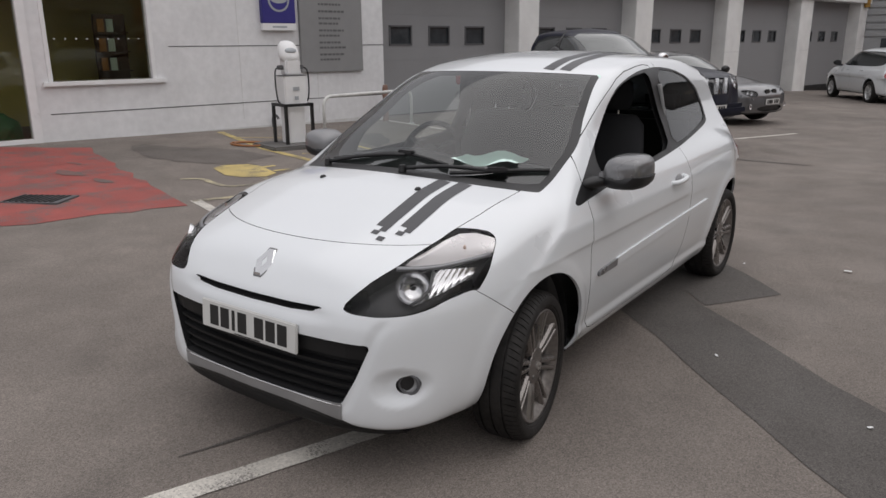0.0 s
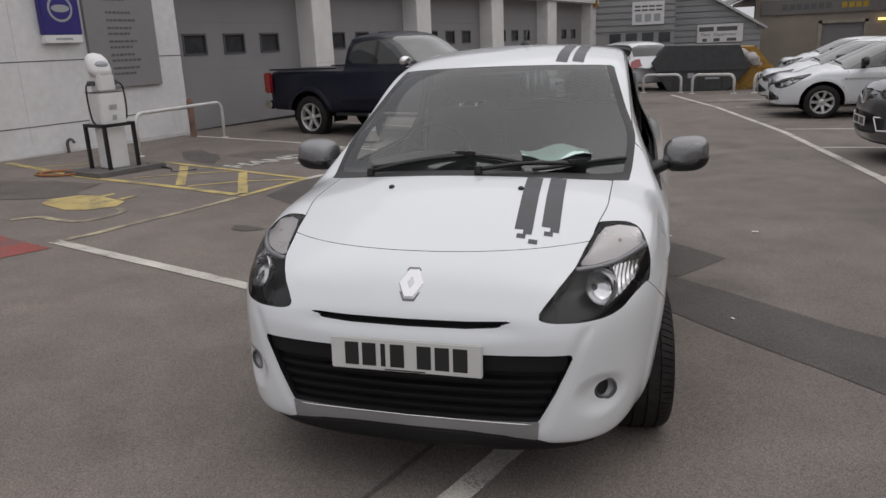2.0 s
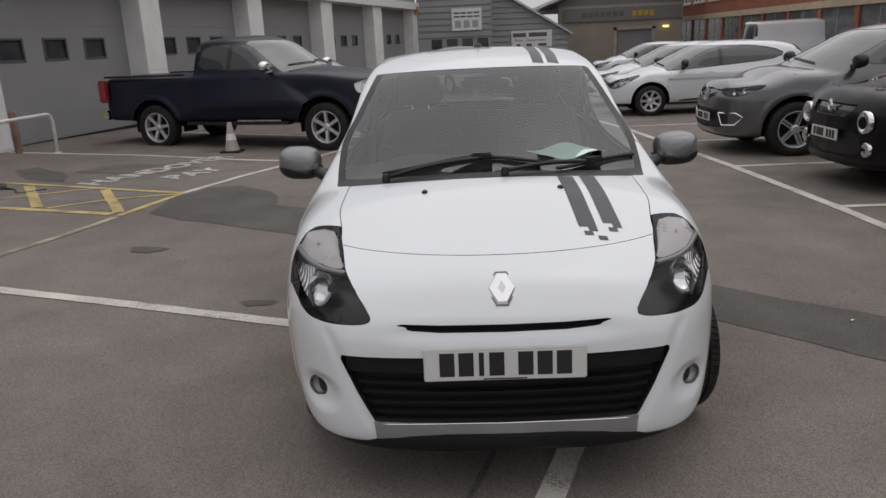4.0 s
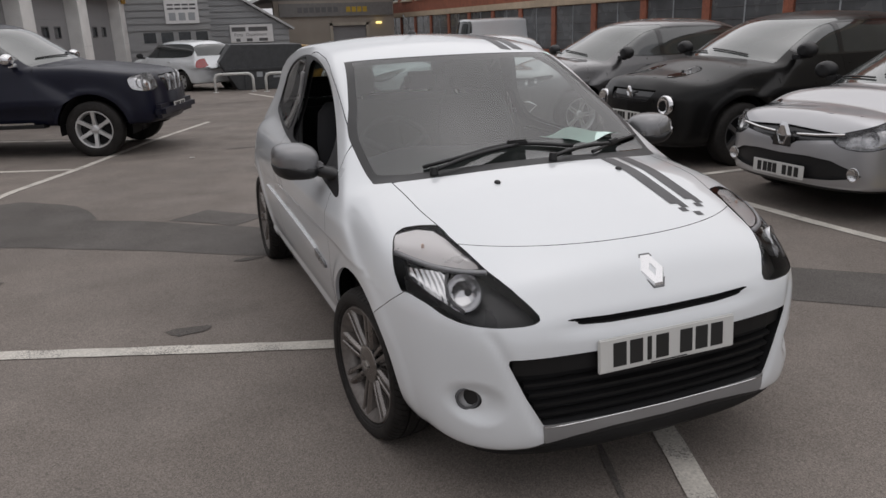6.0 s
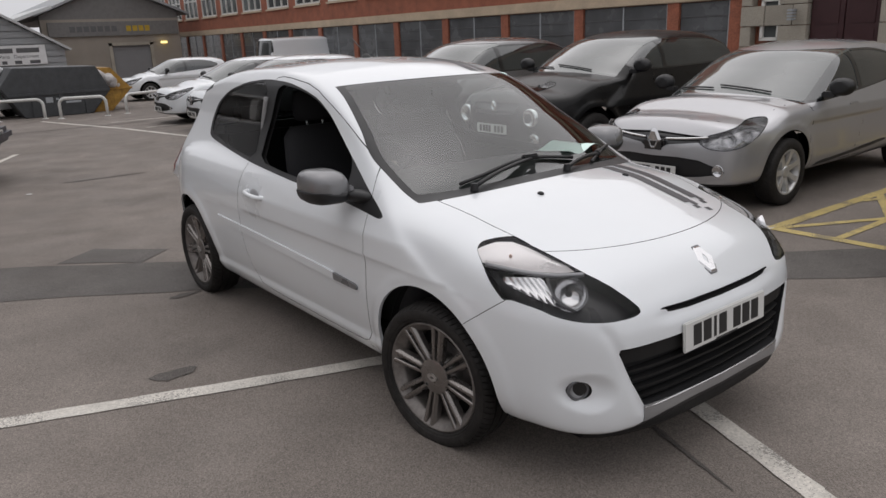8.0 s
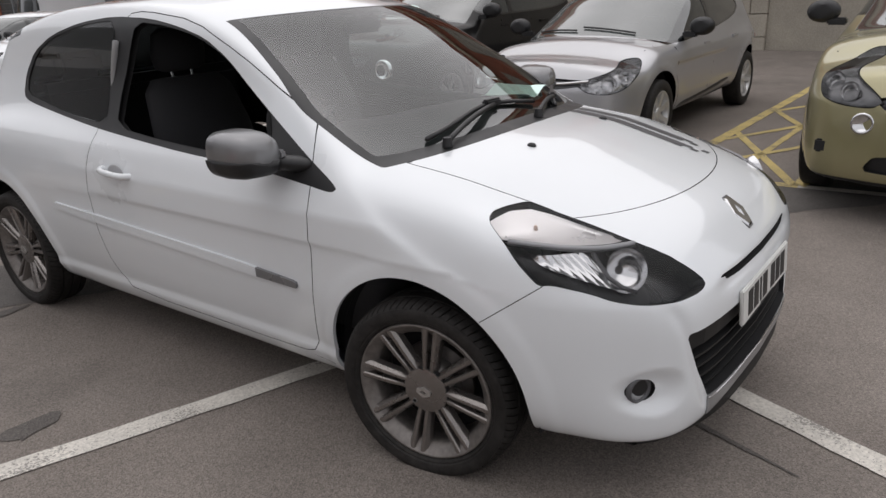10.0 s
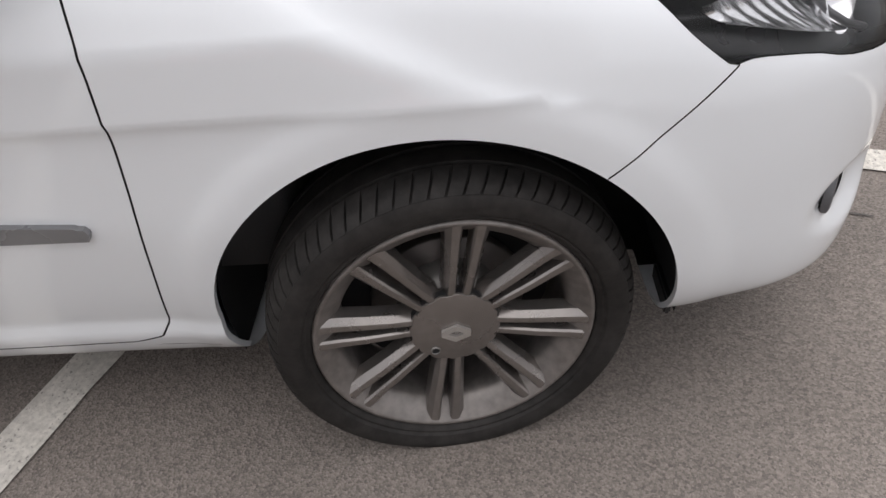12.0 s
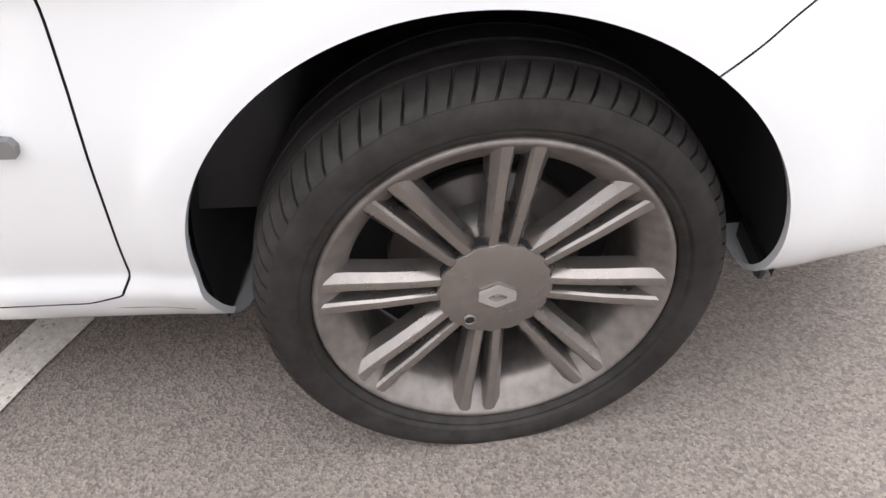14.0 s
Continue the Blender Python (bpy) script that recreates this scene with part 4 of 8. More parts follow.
M_REDLAMP = mat("red_lamp_plastic", (0.25, 0.01, 0.012), 0.15, coat=1.0)
M_MOULDEND = mat("grey_moulding_end", (0.19, 0.19, 0.195), 0.3, 0.3, vary=0.08)
M_ALLOYLIGHT = mat("bright_worn_alloy", (0.46, 0.44, 0.42), 0.35, 0.7, vary=0.1, scale=14)
M_RIMDUST = mat("dust_coated_rim", (0.190, 0.174, 0.163), 0.45, 0.6, vary=0.12, scale=12, spots=0.15, spot_scale=50)
M_BRAKE = mat("brake_steel", (0.10, 0.09, 0.085), 0.5, 0.7, vary=0.2, scale=20)


def hatch():
    car = thing("hatchback_car", "white three-door hatchback with dark grey stripes, parked across worn bay lines", "car")
    f = hatch_body(car)
    w = spoke_wheel(turn=0.20)
    w.parent = car
    w.matrix_basis = pose(-0.720, 0.012, 0.280, 0, 0, 8.8)
    for m in (pose(-0.7225, 2.575, 0.284, 25, 0, 0), pose(0.720, -0.010, 0.280, 10, 0, 188.8), pose(0.7225, 2.575, 0.284, 40, 0, 180)):
        k = copy_thing(w, m)
    # number plate: a plain plate with bars for its characters
    tilt = Matrix.Rotation(radians(-4), 4, "X")
    pm = Matrix.Translation((0, surface_y(f, 0, 0.530) + 0.001, 0.530)) @ tilt
    plate = part("number_plate", block(bmesh.new(), (-0.26, -0.006, -0.0555), (0.26, 0.006, 0.0555), 0.004, pm), M_PLATE, car, "white front number plate")
    for i, x in enumerate((-0.185, -0.124, -0.075, -0.026, 0.066, 0.127, 0.188)):
        wd = 0.008 if i == 2 else 0.024
        part("character_bar", block(bmesh.new(), (x - wd, -0.0075, -0.039), (x + wd, -0.005, 0.039), 0, pm), M_INK, plate)
    part("plate_strip", block(bmesh.new(), (-0.07, -0.0072, -0.0515), (0.07, -0.005, -0.0475), 0, pm), M_INK, plate)
    # emblem: a plain chrome diamond
    y1, y2 = surface_y(f, 0, 0.79), surface_y(f, 0, 0.70)
    bm = bmesh.new()
    ring = [(0.018, 0.060), (0.051, 0.0), (0.018, -0.060), (-0.018, -0.060), (-0.051, 0.0), (-0.018, 0.060)]
    inn = [(0.0, 0.022), (0.011, 0.0), (0.0, -0.022), (0.0, -0.022), (-0.011, 0.0), (0.0, 0.022)]
    a = [bm.verts.new((x, 0, z)) for x, z in ring]
    b = [bm.verts.new((x * 0.80, -0.007, z * 0.84)) for x, z in ring]
    c = [bm.verts.new((x * 1.15, -0.0075, z * 1.1)) for x, z in inn]
    d = [bm.verts.new((x * 1.15, 0.001, z * 1.1)) for x, z in inn]
    for k in range(6):
        j = (k + 1) % 6
        bm.faces.new((a[k], a[j], b[j], b[k]))
        bm.faces.new((b[k], b[j], c[j], c[k]))
        bm.faces.new((c[k], c[j], d[j], d[k]))
    bmesh.ops.remove_doubles(bm, verts=bm.verts, dist=1e-5)
    bmesh.ops.recalc_face_normals(bm, faces=bm.faces)
    em = part("emblem", bm, M_CHROME, car, "chrome diamond emblem")
    bm = bmesh.new()
    bm.faces.new([bm.verts.new((x * 1.2, -0.0035, z * 1.15)) for x, z in ((0.0, 0.022), (0.011, 0.0), (0.0, -0.022), (-0.011, 0.0))])
    part("emblem_centre", bm, M_DEEP, em, "dark centre of the emblem")
    # plate added under the chrome; its dark grey stands for edge shading
    bm = bmesh.new()
    lo = [bm.verts.new((x * 1.09, 0.004, z * 1.07)) for x, z in ring]
    hi = [bm.verts.new((x * 1.05, -0.002, z * 1.04)) for x, z in ring]
    bm.faces.new(hi)
    for k in range(6):
        bm.faces.new((lo[k], lo[(k + 1) % 6], hi[(k + 1) % 6], hi[k]))
    bmesh.ops.recalc_face_normals(bm, faces=bm.faces)
    part("emblem_base", bm, M_SILVERDARK, em, "dark grey plate that paints the emblem's edge shading")
    em.matrix_basis = Matrix.Translation((0, (y1 + y2) / 2 - 0.003, 0.745)) @ Matrix.Rotation(math.atan2(y2 - y1, 0.09), 4, "X")
    return car, f


CAR, CAR_FIELD = hatch()

# ---------------------------------------------------------------- the showroom and workshop along one side of the yard
WALL = pose(-7.63, 8.41, 0, 0, 0, -12.83)      # local x: out into the yard, local y: along the wall


def struct(name, label, category, m=None):
    return thing(name, label, category, m, kind="structure")


def slab_with_holes(name, s0, s1, z0, z1, thick, holes, material, parent, label=""):
    """A wall panel along local y with real openings (s0, s1, z0, z1)."""
    ss = sorted({s0, s1, *[h[0] for h in holes], *[h[1] for h in holes]})
    zs = sorted({z0, z1, *[h[2] for h in holes], *[h[3] for h in holes]})
    bm = bmesh.new()
    for a, b in zip(ss[:-1], ss[1:]):
        for c, d in zip(zs[:-1], zs[1:]):
            if not any(h[0] <= a and b <= h[1] and h[2] <= c and d <= h[3] for h in holes):
                block(bm, (-thick, a, c), (0, b, d))
    bmesh.ops.remove_doubles(bm, verts=bm.verts, dist=1e-5)
    return part(name, bm, material, parent, label)


def sign_text(txt, parent, at, size, material, bold=0.0):
    """Upright lettering that faces -y."""
    cu = bpy.data.curves.new("lettering", "FONT")
    cu.body, cu.size, cu.extrude, cu.offset = txt, size, 0.003, bold
    tmp = new("lettering", cu)
    me = bpy.data.meshes.new_from_object(tmp.evaluated_get(bpy.context.evaluated_depsgraph_get()))
    bpy.data.objects.remove(tmp)
    o = new("lettering", me)
    me.materials.clear()
    me.materials.append(material)
    o.parent = parent
    o.matrix_basis = pose(*at, 90, 0, 0)
    return tagged(o, "dark lettering")


def showroom():
    w = struct("wall_west", "white panelled showroom wall with a large window and a glazed door", "wall", WALL)
    slab_with_holes("wall_panel", -14.0, 0.62, -0.3, 5.0, 0.3, [(-5.42, -3.86, 1.03, 2.75), (-7.6, -5.62, -0.3, 2.35)], M_WALL, w)
    for z, a, b in ((1.51, -3.62, 0.62), (0.57, -5.45, 0.62)):
        boxed("panel_joint", (0.0005, a, z - 0.007), (0.004, b, z + 0.007), M_JOINT, w, "dark panel joint")
    for s in (-2.42, -0.9):
        boxed("panel_joint", (0.0005, s - 0.004, 0.3), (0.0035, s + 0.004, 5.0), M_WALLBASE, w, "fine vertical joint")
    boxed("base_rail", (-0.05, -5.5, 0.10), (0.008, 0.62, 0.16), M_WALLBASE, w, "dark strip at the foot of the wall")
    win = struct("window_1", "showroom window with white frame and reflections", "window", WALL)
    for lo, hi in (((-0.12, -5.42, 1.03), (0.02, -5.36, 2.75)), ((-0.12, -3.92, 1.03), (0.02, -3.86, 2.75)), ((-0.12, -5.42, 2.69), (0.02, -3.86, 2.75))):
        boxed("window_frame", lo, hi, M_WHITE, win, "", 0.006)
    boxed("window_sill", (-0.10, -5.50, 0.965), (0.075, -3.72, 1.03), M_WHITE, win, "deep white sill", 0.008)
    g = boxed("pane", (-0.08, -5.36, 1.03), (-0.07, -3.92, 2.70), M_SHOPGLASS, win, "dark reflecting pane")
    g.visible_shadow = False
    # a row of small manifestation dots on the pane
    for k in range(9):
        boxed("pane_dot", (-0.069, -5.26 + 0.15 * k, 1.62), (-0.066, -5.235 + 0.15 * k, 1.635), M_WHITE, g)
    d = struct("door_1", "glazed showroom door in a white aluminium frame", "door", WALL)
    for lo, hi in (((-0.14, -5.72, 0.13), (0.03, -5.60, 2.35)), ((-0.14, -6.75, 0.13), (0.03, -6.65, 2.35)), ((-0.14, -6.65, 2.25), (0.03, -5.72, 2.35)), ((-0.12, -6.65, 0.13), (0.02, -5.72, 0.24))):
        boxed("door_frame", lo, hi, M_WHITE, d, "", 0.006)
    g = boxed("pane", (-0.06, -6.65, 0.24), (-0.05, -5.72, 2.25), M_SHOPGLASS, d)
    g.visible_shadow = False
    boxed("door_frame", (-0.14, -7.7, 0.13), (0.03, -7.6, 2.35), M_WHITE, d)
    g = boxed("pane", (-0.06, -7.6, 0.13), (-0.05, -6.75, 2.35), M_SHOPGLASS, d)
    g.visible_shadow = False
    # room behind the glass
    r = struct("room_1", "showroom interior with cream wall and dim floor", "room", WALL)
    boxed("floor", (-7.0, -14.0, 0.05), (-0.3, 0.3, 0.12), M_ROOMFLOOR, r)
    boxed("back_wall", (-7.2, -14.0, 0.12), (-7.0, 0.3, 4.0), M_CREAM, r)
    boxed("partition", (-2.3, -9.0, 0.12), (-2.2, 0.1, 3.4), M_CREAM, r, "cream partition wall")
    boxed("side_wall", (-7.0, 0.1, 0.12), (-0.3, 0.3, 4.0), M_CREAM, r)
    boxed("side_wall", (-7.0, -14.2, 0.12), (-0.3, -14.0, 4.0), M_CREAM, r)
    boxed("ceiling", (-7.2, -14.0, 4.0), (-0.3, 0.3, 4.1), M_CREAM, r)
    # display stand and a low desk seen dimly inside
    st = thing("display_stand", "dark brown leaflet stand behind the showroom window", "stand", WALL @ pose(-1.0, -4.15, 0.12))
    boxed("back_board", (-0.05, -0.25, 0), (0.0, 0.25, 1.9), M_BROWN, st)
    for z in (1.0, 1.3, 1.6):
        boxed("shelf", (0, -0.24, z), (0.16, 0.24, z + 0.02), M_BROWN, st)
        for k in range(3):
            boxed("leaflet", (0.02, -0.2 + 0.14 * k, z + 0.02), (0.05, -0.1 + 0.14 * k, z + 0.22), (M_ORANGE, M_PAPER, M_BROWN)[k], st)
    gb = thing("green_sack", "crumpled green plastic sack behind the door", "sack", WALL @ pose(-0.55, -6.05, 0.12))
    bm = bmesh.new()
    bmesh.ops.create_icosphere(bm, subdivisions=3, radius=0.3)
    for v in bm.verts:
        v.co *= 1 + 0.25 * noise.noise(v.co * 6)
        v.co.z = max(v.co.z, -0.2) + 0.2
    part("sack", bm, M_GREENSACK, gb, "", True)

    sg = thing("wall_sign", "blue wall sign with a pale oval and a white foot strip", "sign", WALL @ pose(0, -1.67, 1.76))
    boxed("sign_box", (0.0, -0.32, 0.12), (0.10, 0.32, 1.35), M_SIGNBLUE, sg, "", 0.01)
    boxed("foot_strip", (0.0, -0.315, 0.0), (0.098, 0.315, 0.119), M_WHITE, sg, "white strip", 0.006)
    boxed("lettering_bar", (0.098, -0.14, 0.045), (0.1005, 0.14, 0.075), M_SIGNGREY, sg)
    for rx, rz, x, m in ((0.205, 0.195, 0.104, M_SIGNGREY), (0.17, 0.16, 0.107, M_SIGNBLUE), (0.15, 0.055, 0.110, M_SIGNGREY)):
        bm = bmesh.new()
        bmesh.ops.create_circle(bm, cap_ends=True, segments=40, radius=1)
        bmesh.ops.transform(bm, verts=bm.verts, matrix=Matrix.Translation((x, 0, 0.50)) @ Matrix.Rotation(radians(90), 4, "Y") @ Matrix.Diagonal((rz, rx, 1, 1)))
        part("emblem_oval", bm, m, sg)

    bd = thing("information_board", "large grey board with rows of dark unreadable lettering", "sign", WALL @ pose(0, -0.58, 1.04))
    boxed("board", (0.0, -0.67, 0.0), (0.06, 0.67, 2.6), M_BOARD, bd, "", 0.006)
    rnd = random.Random(4)
    for z in (0.20, 0.29, 0.41, 0.50, 0.62, 0.71, 0.83, 0.92, 1.04, 1.16, 1.36, 1.56):
        x = -0.28
        while x < -0.28 + rnd.uniform(0.32, 0.55):
            wd = rnd.uniform(0.04, 0.09)
            boxed("lettering_bar", (0.061, x, z), (0.0635, x + wd, z + 0.035), M_TEXT_DARK, bd)
            x += wd + 0.018


def workshop():
    w = struct("wall_workshop", "white pillars and fascia of a row of workshop bays", "wall", WALL)
    pill = [(4.50, 5.18), (9.05, 9.84), (13.9, 14.84), (19.0, 20.0), (24.4, 25.2)]
    for a, b in pill:
        boxed("pillar", (-0.55, a, -0.5), (0.0, b, 2.95), M_PILLAR, w, "white painted pillar", 0.01)
        boxed("pillar_joint", (0.0005, a + 0.02, 1.20), (0.003, b - 0.02, 1.215), M_WALLBASE, w)
    boxed("fascia", (-0.60, 0.62, 2.95), (0.12, 25.2, 3.25), M_WHITE, w, "white fascia band", 0.01)
    boxed("upper_wall", (-0.45, 0.62, 3.25), (-0.10, 25.2, 6.0), M_CLAD, w, "grey cladding over the bays")
    edges = [(0.62, 4.50), (5.18, 9.05), (9.84, 13.9), (14.84, 19.0), (20.0, 24.4)]
    for n, (a, b) in enumerate(edges):
        d = struct("door_%d" % (n + 2), "grey sectional workshop door with a row of small windows", "door", WALL)
        zb = -0.05 - 0.2 * n / 2
        # ribbed sections with shadow gaps
        wz = 1.49
        x0, x1 = -0.50, -0.45
        wins = []
        for k in range(3):
            c = a + (b - a) * (0.20 + 0.272 * k) + 0.02
            wins.append((c - 0.30, c + 0.30, wz, wz + 0.40))
        zz = [-0.4, 0.55, 1.2, 2.1, 3.0]
        for lo, hi in zip(zz[:-1], zz[1:]):
            hs = [h for h in wins if lo <= h[2] and h[3] <= hi]
            o = slab_with_holes("door_section", a, b, lo + 0.001, hi - 0.001, 0.05, hs, M_DOORGREY, d)
            o.location.x = -0.45
        boxed("door_backing", (-0.56, a, -0.4), (-0.52, b, 3.0), M_DOORDARK, d)
        for k, h in enumerate(wins):
            wn_ = boxed("window", (-0.487, h[0], h[2]), (-0.480, h[1], h[3]), M_DOORPANE, d, "small dark pane")
            for lo, hi in (((-0.465, h[0], h[2]), (-0.435, h[0] + 0.035, h[3])), ((-0.465, h[1] - 0.035, h[2]), (-0.435, h[1], h[3])),
                           ((-0.465, h[0], h[2]), (-0.435, h[1], h[2] + 0.035)), ((-0.465, h[0], h[3] - 0.035), (-0.435, h[1], h[3]))):
                boxed("window_frame", lo, hi, M_DARKGREY, wn_)
        boxed("bottom_seal", (-0.49, a, -0.42 if n else 0.03), (-0.44, b, (0.10, 0.06, 0.0, -0.06, -0.12)[n]), M_BLACK, d)
    # small downpipe / alarm box at the far pillar
    a = thing("alarm_box", "small yellow box high on the wall", "box", WALL @ pose(0.02, 24.8, 3.05))
    boxed("box", (0, -0.15, -0.25), (0.12, 0.15, 0.05), M_SKIPYELLOW, a, "", 0.01)


def end_buildings():
    """Grey clad unit, pale gable unit and tan warehouse that close the far end."""
    m = pose(-2.05, 32.9, -0.3, 0, 0, 0)
    b = struct("wall_north", "grey corrugated metal wall with a strip of dark windows", "wall", m)
    boxed("wall_core", (0, 0.05, -1.0), (3.45, 9.5, 7.0), M_CLAD, b)
    for k in range(26):
        if not 1.38 < 0.28 * k < 1.9:
            boxed("cladding_rib", (0.0, 0.0, 0.28 * k + 0.02), (3.45, 0.05, 0.28 * k + 0.24), M_CLAD, b, "", 0.012)
    for k in range(4):
        boxed("window", (0.62 + 0.72 * k, 0.03, 1.47), (1.12 + 0.72 * k, 0.06, 1.90), M_DOORPANE, b, "dark strip window")
        boxed("window_frame", (1.12 + 0.72 * k, 0.0, 1.45), (1.20 + 0.72 * k, 0.07, 1.92), M_CLAD, b)
    s = thing("wall_sign", "white sign board with dark unreadable lettering", "sign", pose(-0.45, 32.9, 1.95))
    s.scale = (0.73, 1, 0.73)
    boxed("board", (0, -0.07, 0), (1.9, 0.0, 1.35), M_WHITE, s, "", 0.01)
    for k in range(3):
        boxed("picture_bar", (0.2 + 0.55 * k, -0.074, 0.18), (0.58 + 0.55 * k, -0.0705, 0.62), M_SIGNGREY, s)
    for z in (0.80, 1.02):
        for k in range(4):
            boxed("lettering_bar", (0.15 + 0.42 * k, -0.074, z), (0.50 + 0.42 * k, -0.0705, z + 0.10), M_DARKGREY, s)
    # gable unit
    m = pose(1.8, 36.0, -0.35, 0, 0, 0)
    b = struct("wall_gable", "pale grey clad gable unit with sloping roof", "wall", m)
    for k in range(17):
        z = 0.28 * k
        x1 = 3.55 if z < 1.85 else 3.55 - (z - 1.85) / 0.60
        if x1 > 0.1:
            boxed("cladding_rib", (-0.9, 0, z + 0.015), (x1, 0.06, z + 0.255), M_CLADPALE, b, "", 0.012)
    bm = bmesh.new()
    f0 = [bm.verts.new((x, 0.06, z)) for x, z in ((-0.9, -1.2), (3.55, -1.2), (3.55, 2.0), (-0.9, 4.67))]
    f1 = [bm.verts.new((v.co.x, 9.0, v.co.z)) for v in f0]
    bm.faces.new(f0)
    bm.faces.new(f1[::-1])
    for k in range(4):
        j = (k + 1) % 4
        bm.faces.new((f0[j], f0[k], f1[k], f1[j]))
    part("gable_core", bm, M_CLADPALE, b)
    rl = Matrix.Translation((3.68, -0.15, 1.96)) @ Matrix.Rotation(math.atan2(2.13, 3.55), 4, "Y")
    part("roof_edge", block(bmesh.new(), (-5.3, -0.1, 0.0), (0.1, 9.2, 0.10), 0, rl), M_ROOFPALE, b, "pale sheet roof edge")
    s = thing("wall_sign", "pale parts department sign fixed to the clad gable", "sign", pose(2.5, 36.0, 1.02))
    boxed("board", (0, -0.10, 0), (2.05, -0.03, 0.84), M_WHITE, s, "", 0.01)
    for k in range(2):
        boxed("lettering_bar", (0.08 + 0.80 * k, -0.104, 0.52), (0.74 + 1.05 * k, -0.1005, 0.72), M_TEXT_DARK, s)
    sign_text("Parts", s, (0.18, -0.102, 0.30), 0.20, M_TEXT_DARK)
    sign_text("Department", s, (0.74, -0.102, 0.30), 0.20, M_TEXT_DARK)
    for k, x in enumerate((0.25, 0.75, 1.35)):
        boxed("emblem_bar", (x, -0.104, 0.05), (x + (0.2, 0.28, 0.42)[k], -0.1005, 0.19), M_TEXT_DARK, s)
    # tan warehouse
    m = pose(7.0, 43.0, -0.75, 0, 0, 0)
    b = struct("wall_warehouse", "tan rendered warehouse with a grey roller door and shallow gable", "wall", m)
    bm = bmesh.new()
    for lo, hi in (((-1.2, 0, -1.0), (2.15, 0.4, 3.9)), ((4.35, 0, -1.0), (6.1, 0.4, 3.9)), ((2.15, 0, 2.45), (4.35, 0.4, 3.9))):
        block(bm, lo, hi)
    part("wall_panel", bm, M_TAN, b)
    bm = bmesh.new()
    f0 = [bm.verts.new((x, 0.1, z)) for x, z in ((-1.2, 3.9), (6.1, 3.9), (6.1, 4.25), (2.6, 5.7), (-1.2, 4.1))]
    f1 = [bm.verts.new((v.co.x, 14.0, v.co.z)) for v in f0]
    bm.faces.new(f0)
    for k in range(5):
        j = (k + 1) % 5
        bm.faces.new((f0[j], f0[k], f1[k], f1[j]))
    part("gable", bm, M_ROOFTAN, b, "grey-brown gable")
    for s0, s1, x in ((-0.6, 3.2, 0), (3.2, 7.0, 1)):
        ang = math.atan2(1.5, 3.6)
        mm = Matrix.Translation((2.6, -0.3, 5.75)) @ Matrix.Rotation(ang if x else -ang, 4, "Y")
        lo, hi = ((0, 0, 0), (4.4, 14.5, 0.12)) if x else ((-4.4, 0, 0), (0, 14.5, 0.12))
        part("roof_sheet", block(bmesh.new(), lo, hi, 0, mm), M_ROOF, b, "pale sheet roof")
    boxed("sign_band", (-0.9, -0.12, 3.0), (6.0, 0.0, 3.75), M_SIGNBAND, b, "grey sign band")
    for k in range(7):
        boxed("lettering_bar", (0.15 + 0.36 * k, -0.126, 3.22), (0.43 + 0.36 * k, -0.1205, 3.52), M_TEXT_DARK, b)
    for k in range(4):
        boxed("lettering_bar", (3.1 + 0.34 * k, -0.126, 3.22), (3.36 + 0.34 * k, -0.1205, 3.52), M_GOLDTEXT, b)
    boxed("door_leaf", (2.15, 0.15, -0.3), (4.35, 0.2, 2.45), M_DOORGREY, b, "grey roller door")
    for k in range(12):
        boxed("door_slat", (2.16, 0.125, 0.0 + 0.2 * k), (4.34, 0.15, 0.17 + 0.2 * k), M_DOORGREY, b)
    for x in (2.05, 4.30):
        boxed("door_jamb", (x, -0.05, -0.3), (x + 0.18, 0.05, 2.6), M_ASHLAR, b)
    boxed("door_lintel", (2.05, -0.05, 2.45), (4.48, 0.05, 2.62), M_ASHLAR, b)
    lamp = thing("wall_lamp", "small yellow lit wall lamp beside the roller door", "lamp", pose(11.9, 42.9, 1.75))
    boxed("lamp_body", (0, -0.15, 0), (0.35, 0.0, 0.12), M_LAMPGLOW, lamp, "", 0.02)
    # pale hut roof behind the skip, light cladding
    m = pose(1.0, 40.0, -0.4)
    roofs = struct("roof_far", "pale corrugated roof of a shed beyond the yard", "roof", pose(3.2, 40.5, 2.6, 0, 0, 0))
    mm = Matrix.Rotation(radians(-20), 4, "Y")
    part("roof_sheet", block(bmesh.new(), (-7.5, 0, 0), (3.0, 10, 0.15), 0, mm), M_ROOFPALE, roofs)


FACADE = pose(13.0, 1.7, 0, 0, 0, -2.0)       # local -x faces the yard, local y runs along it


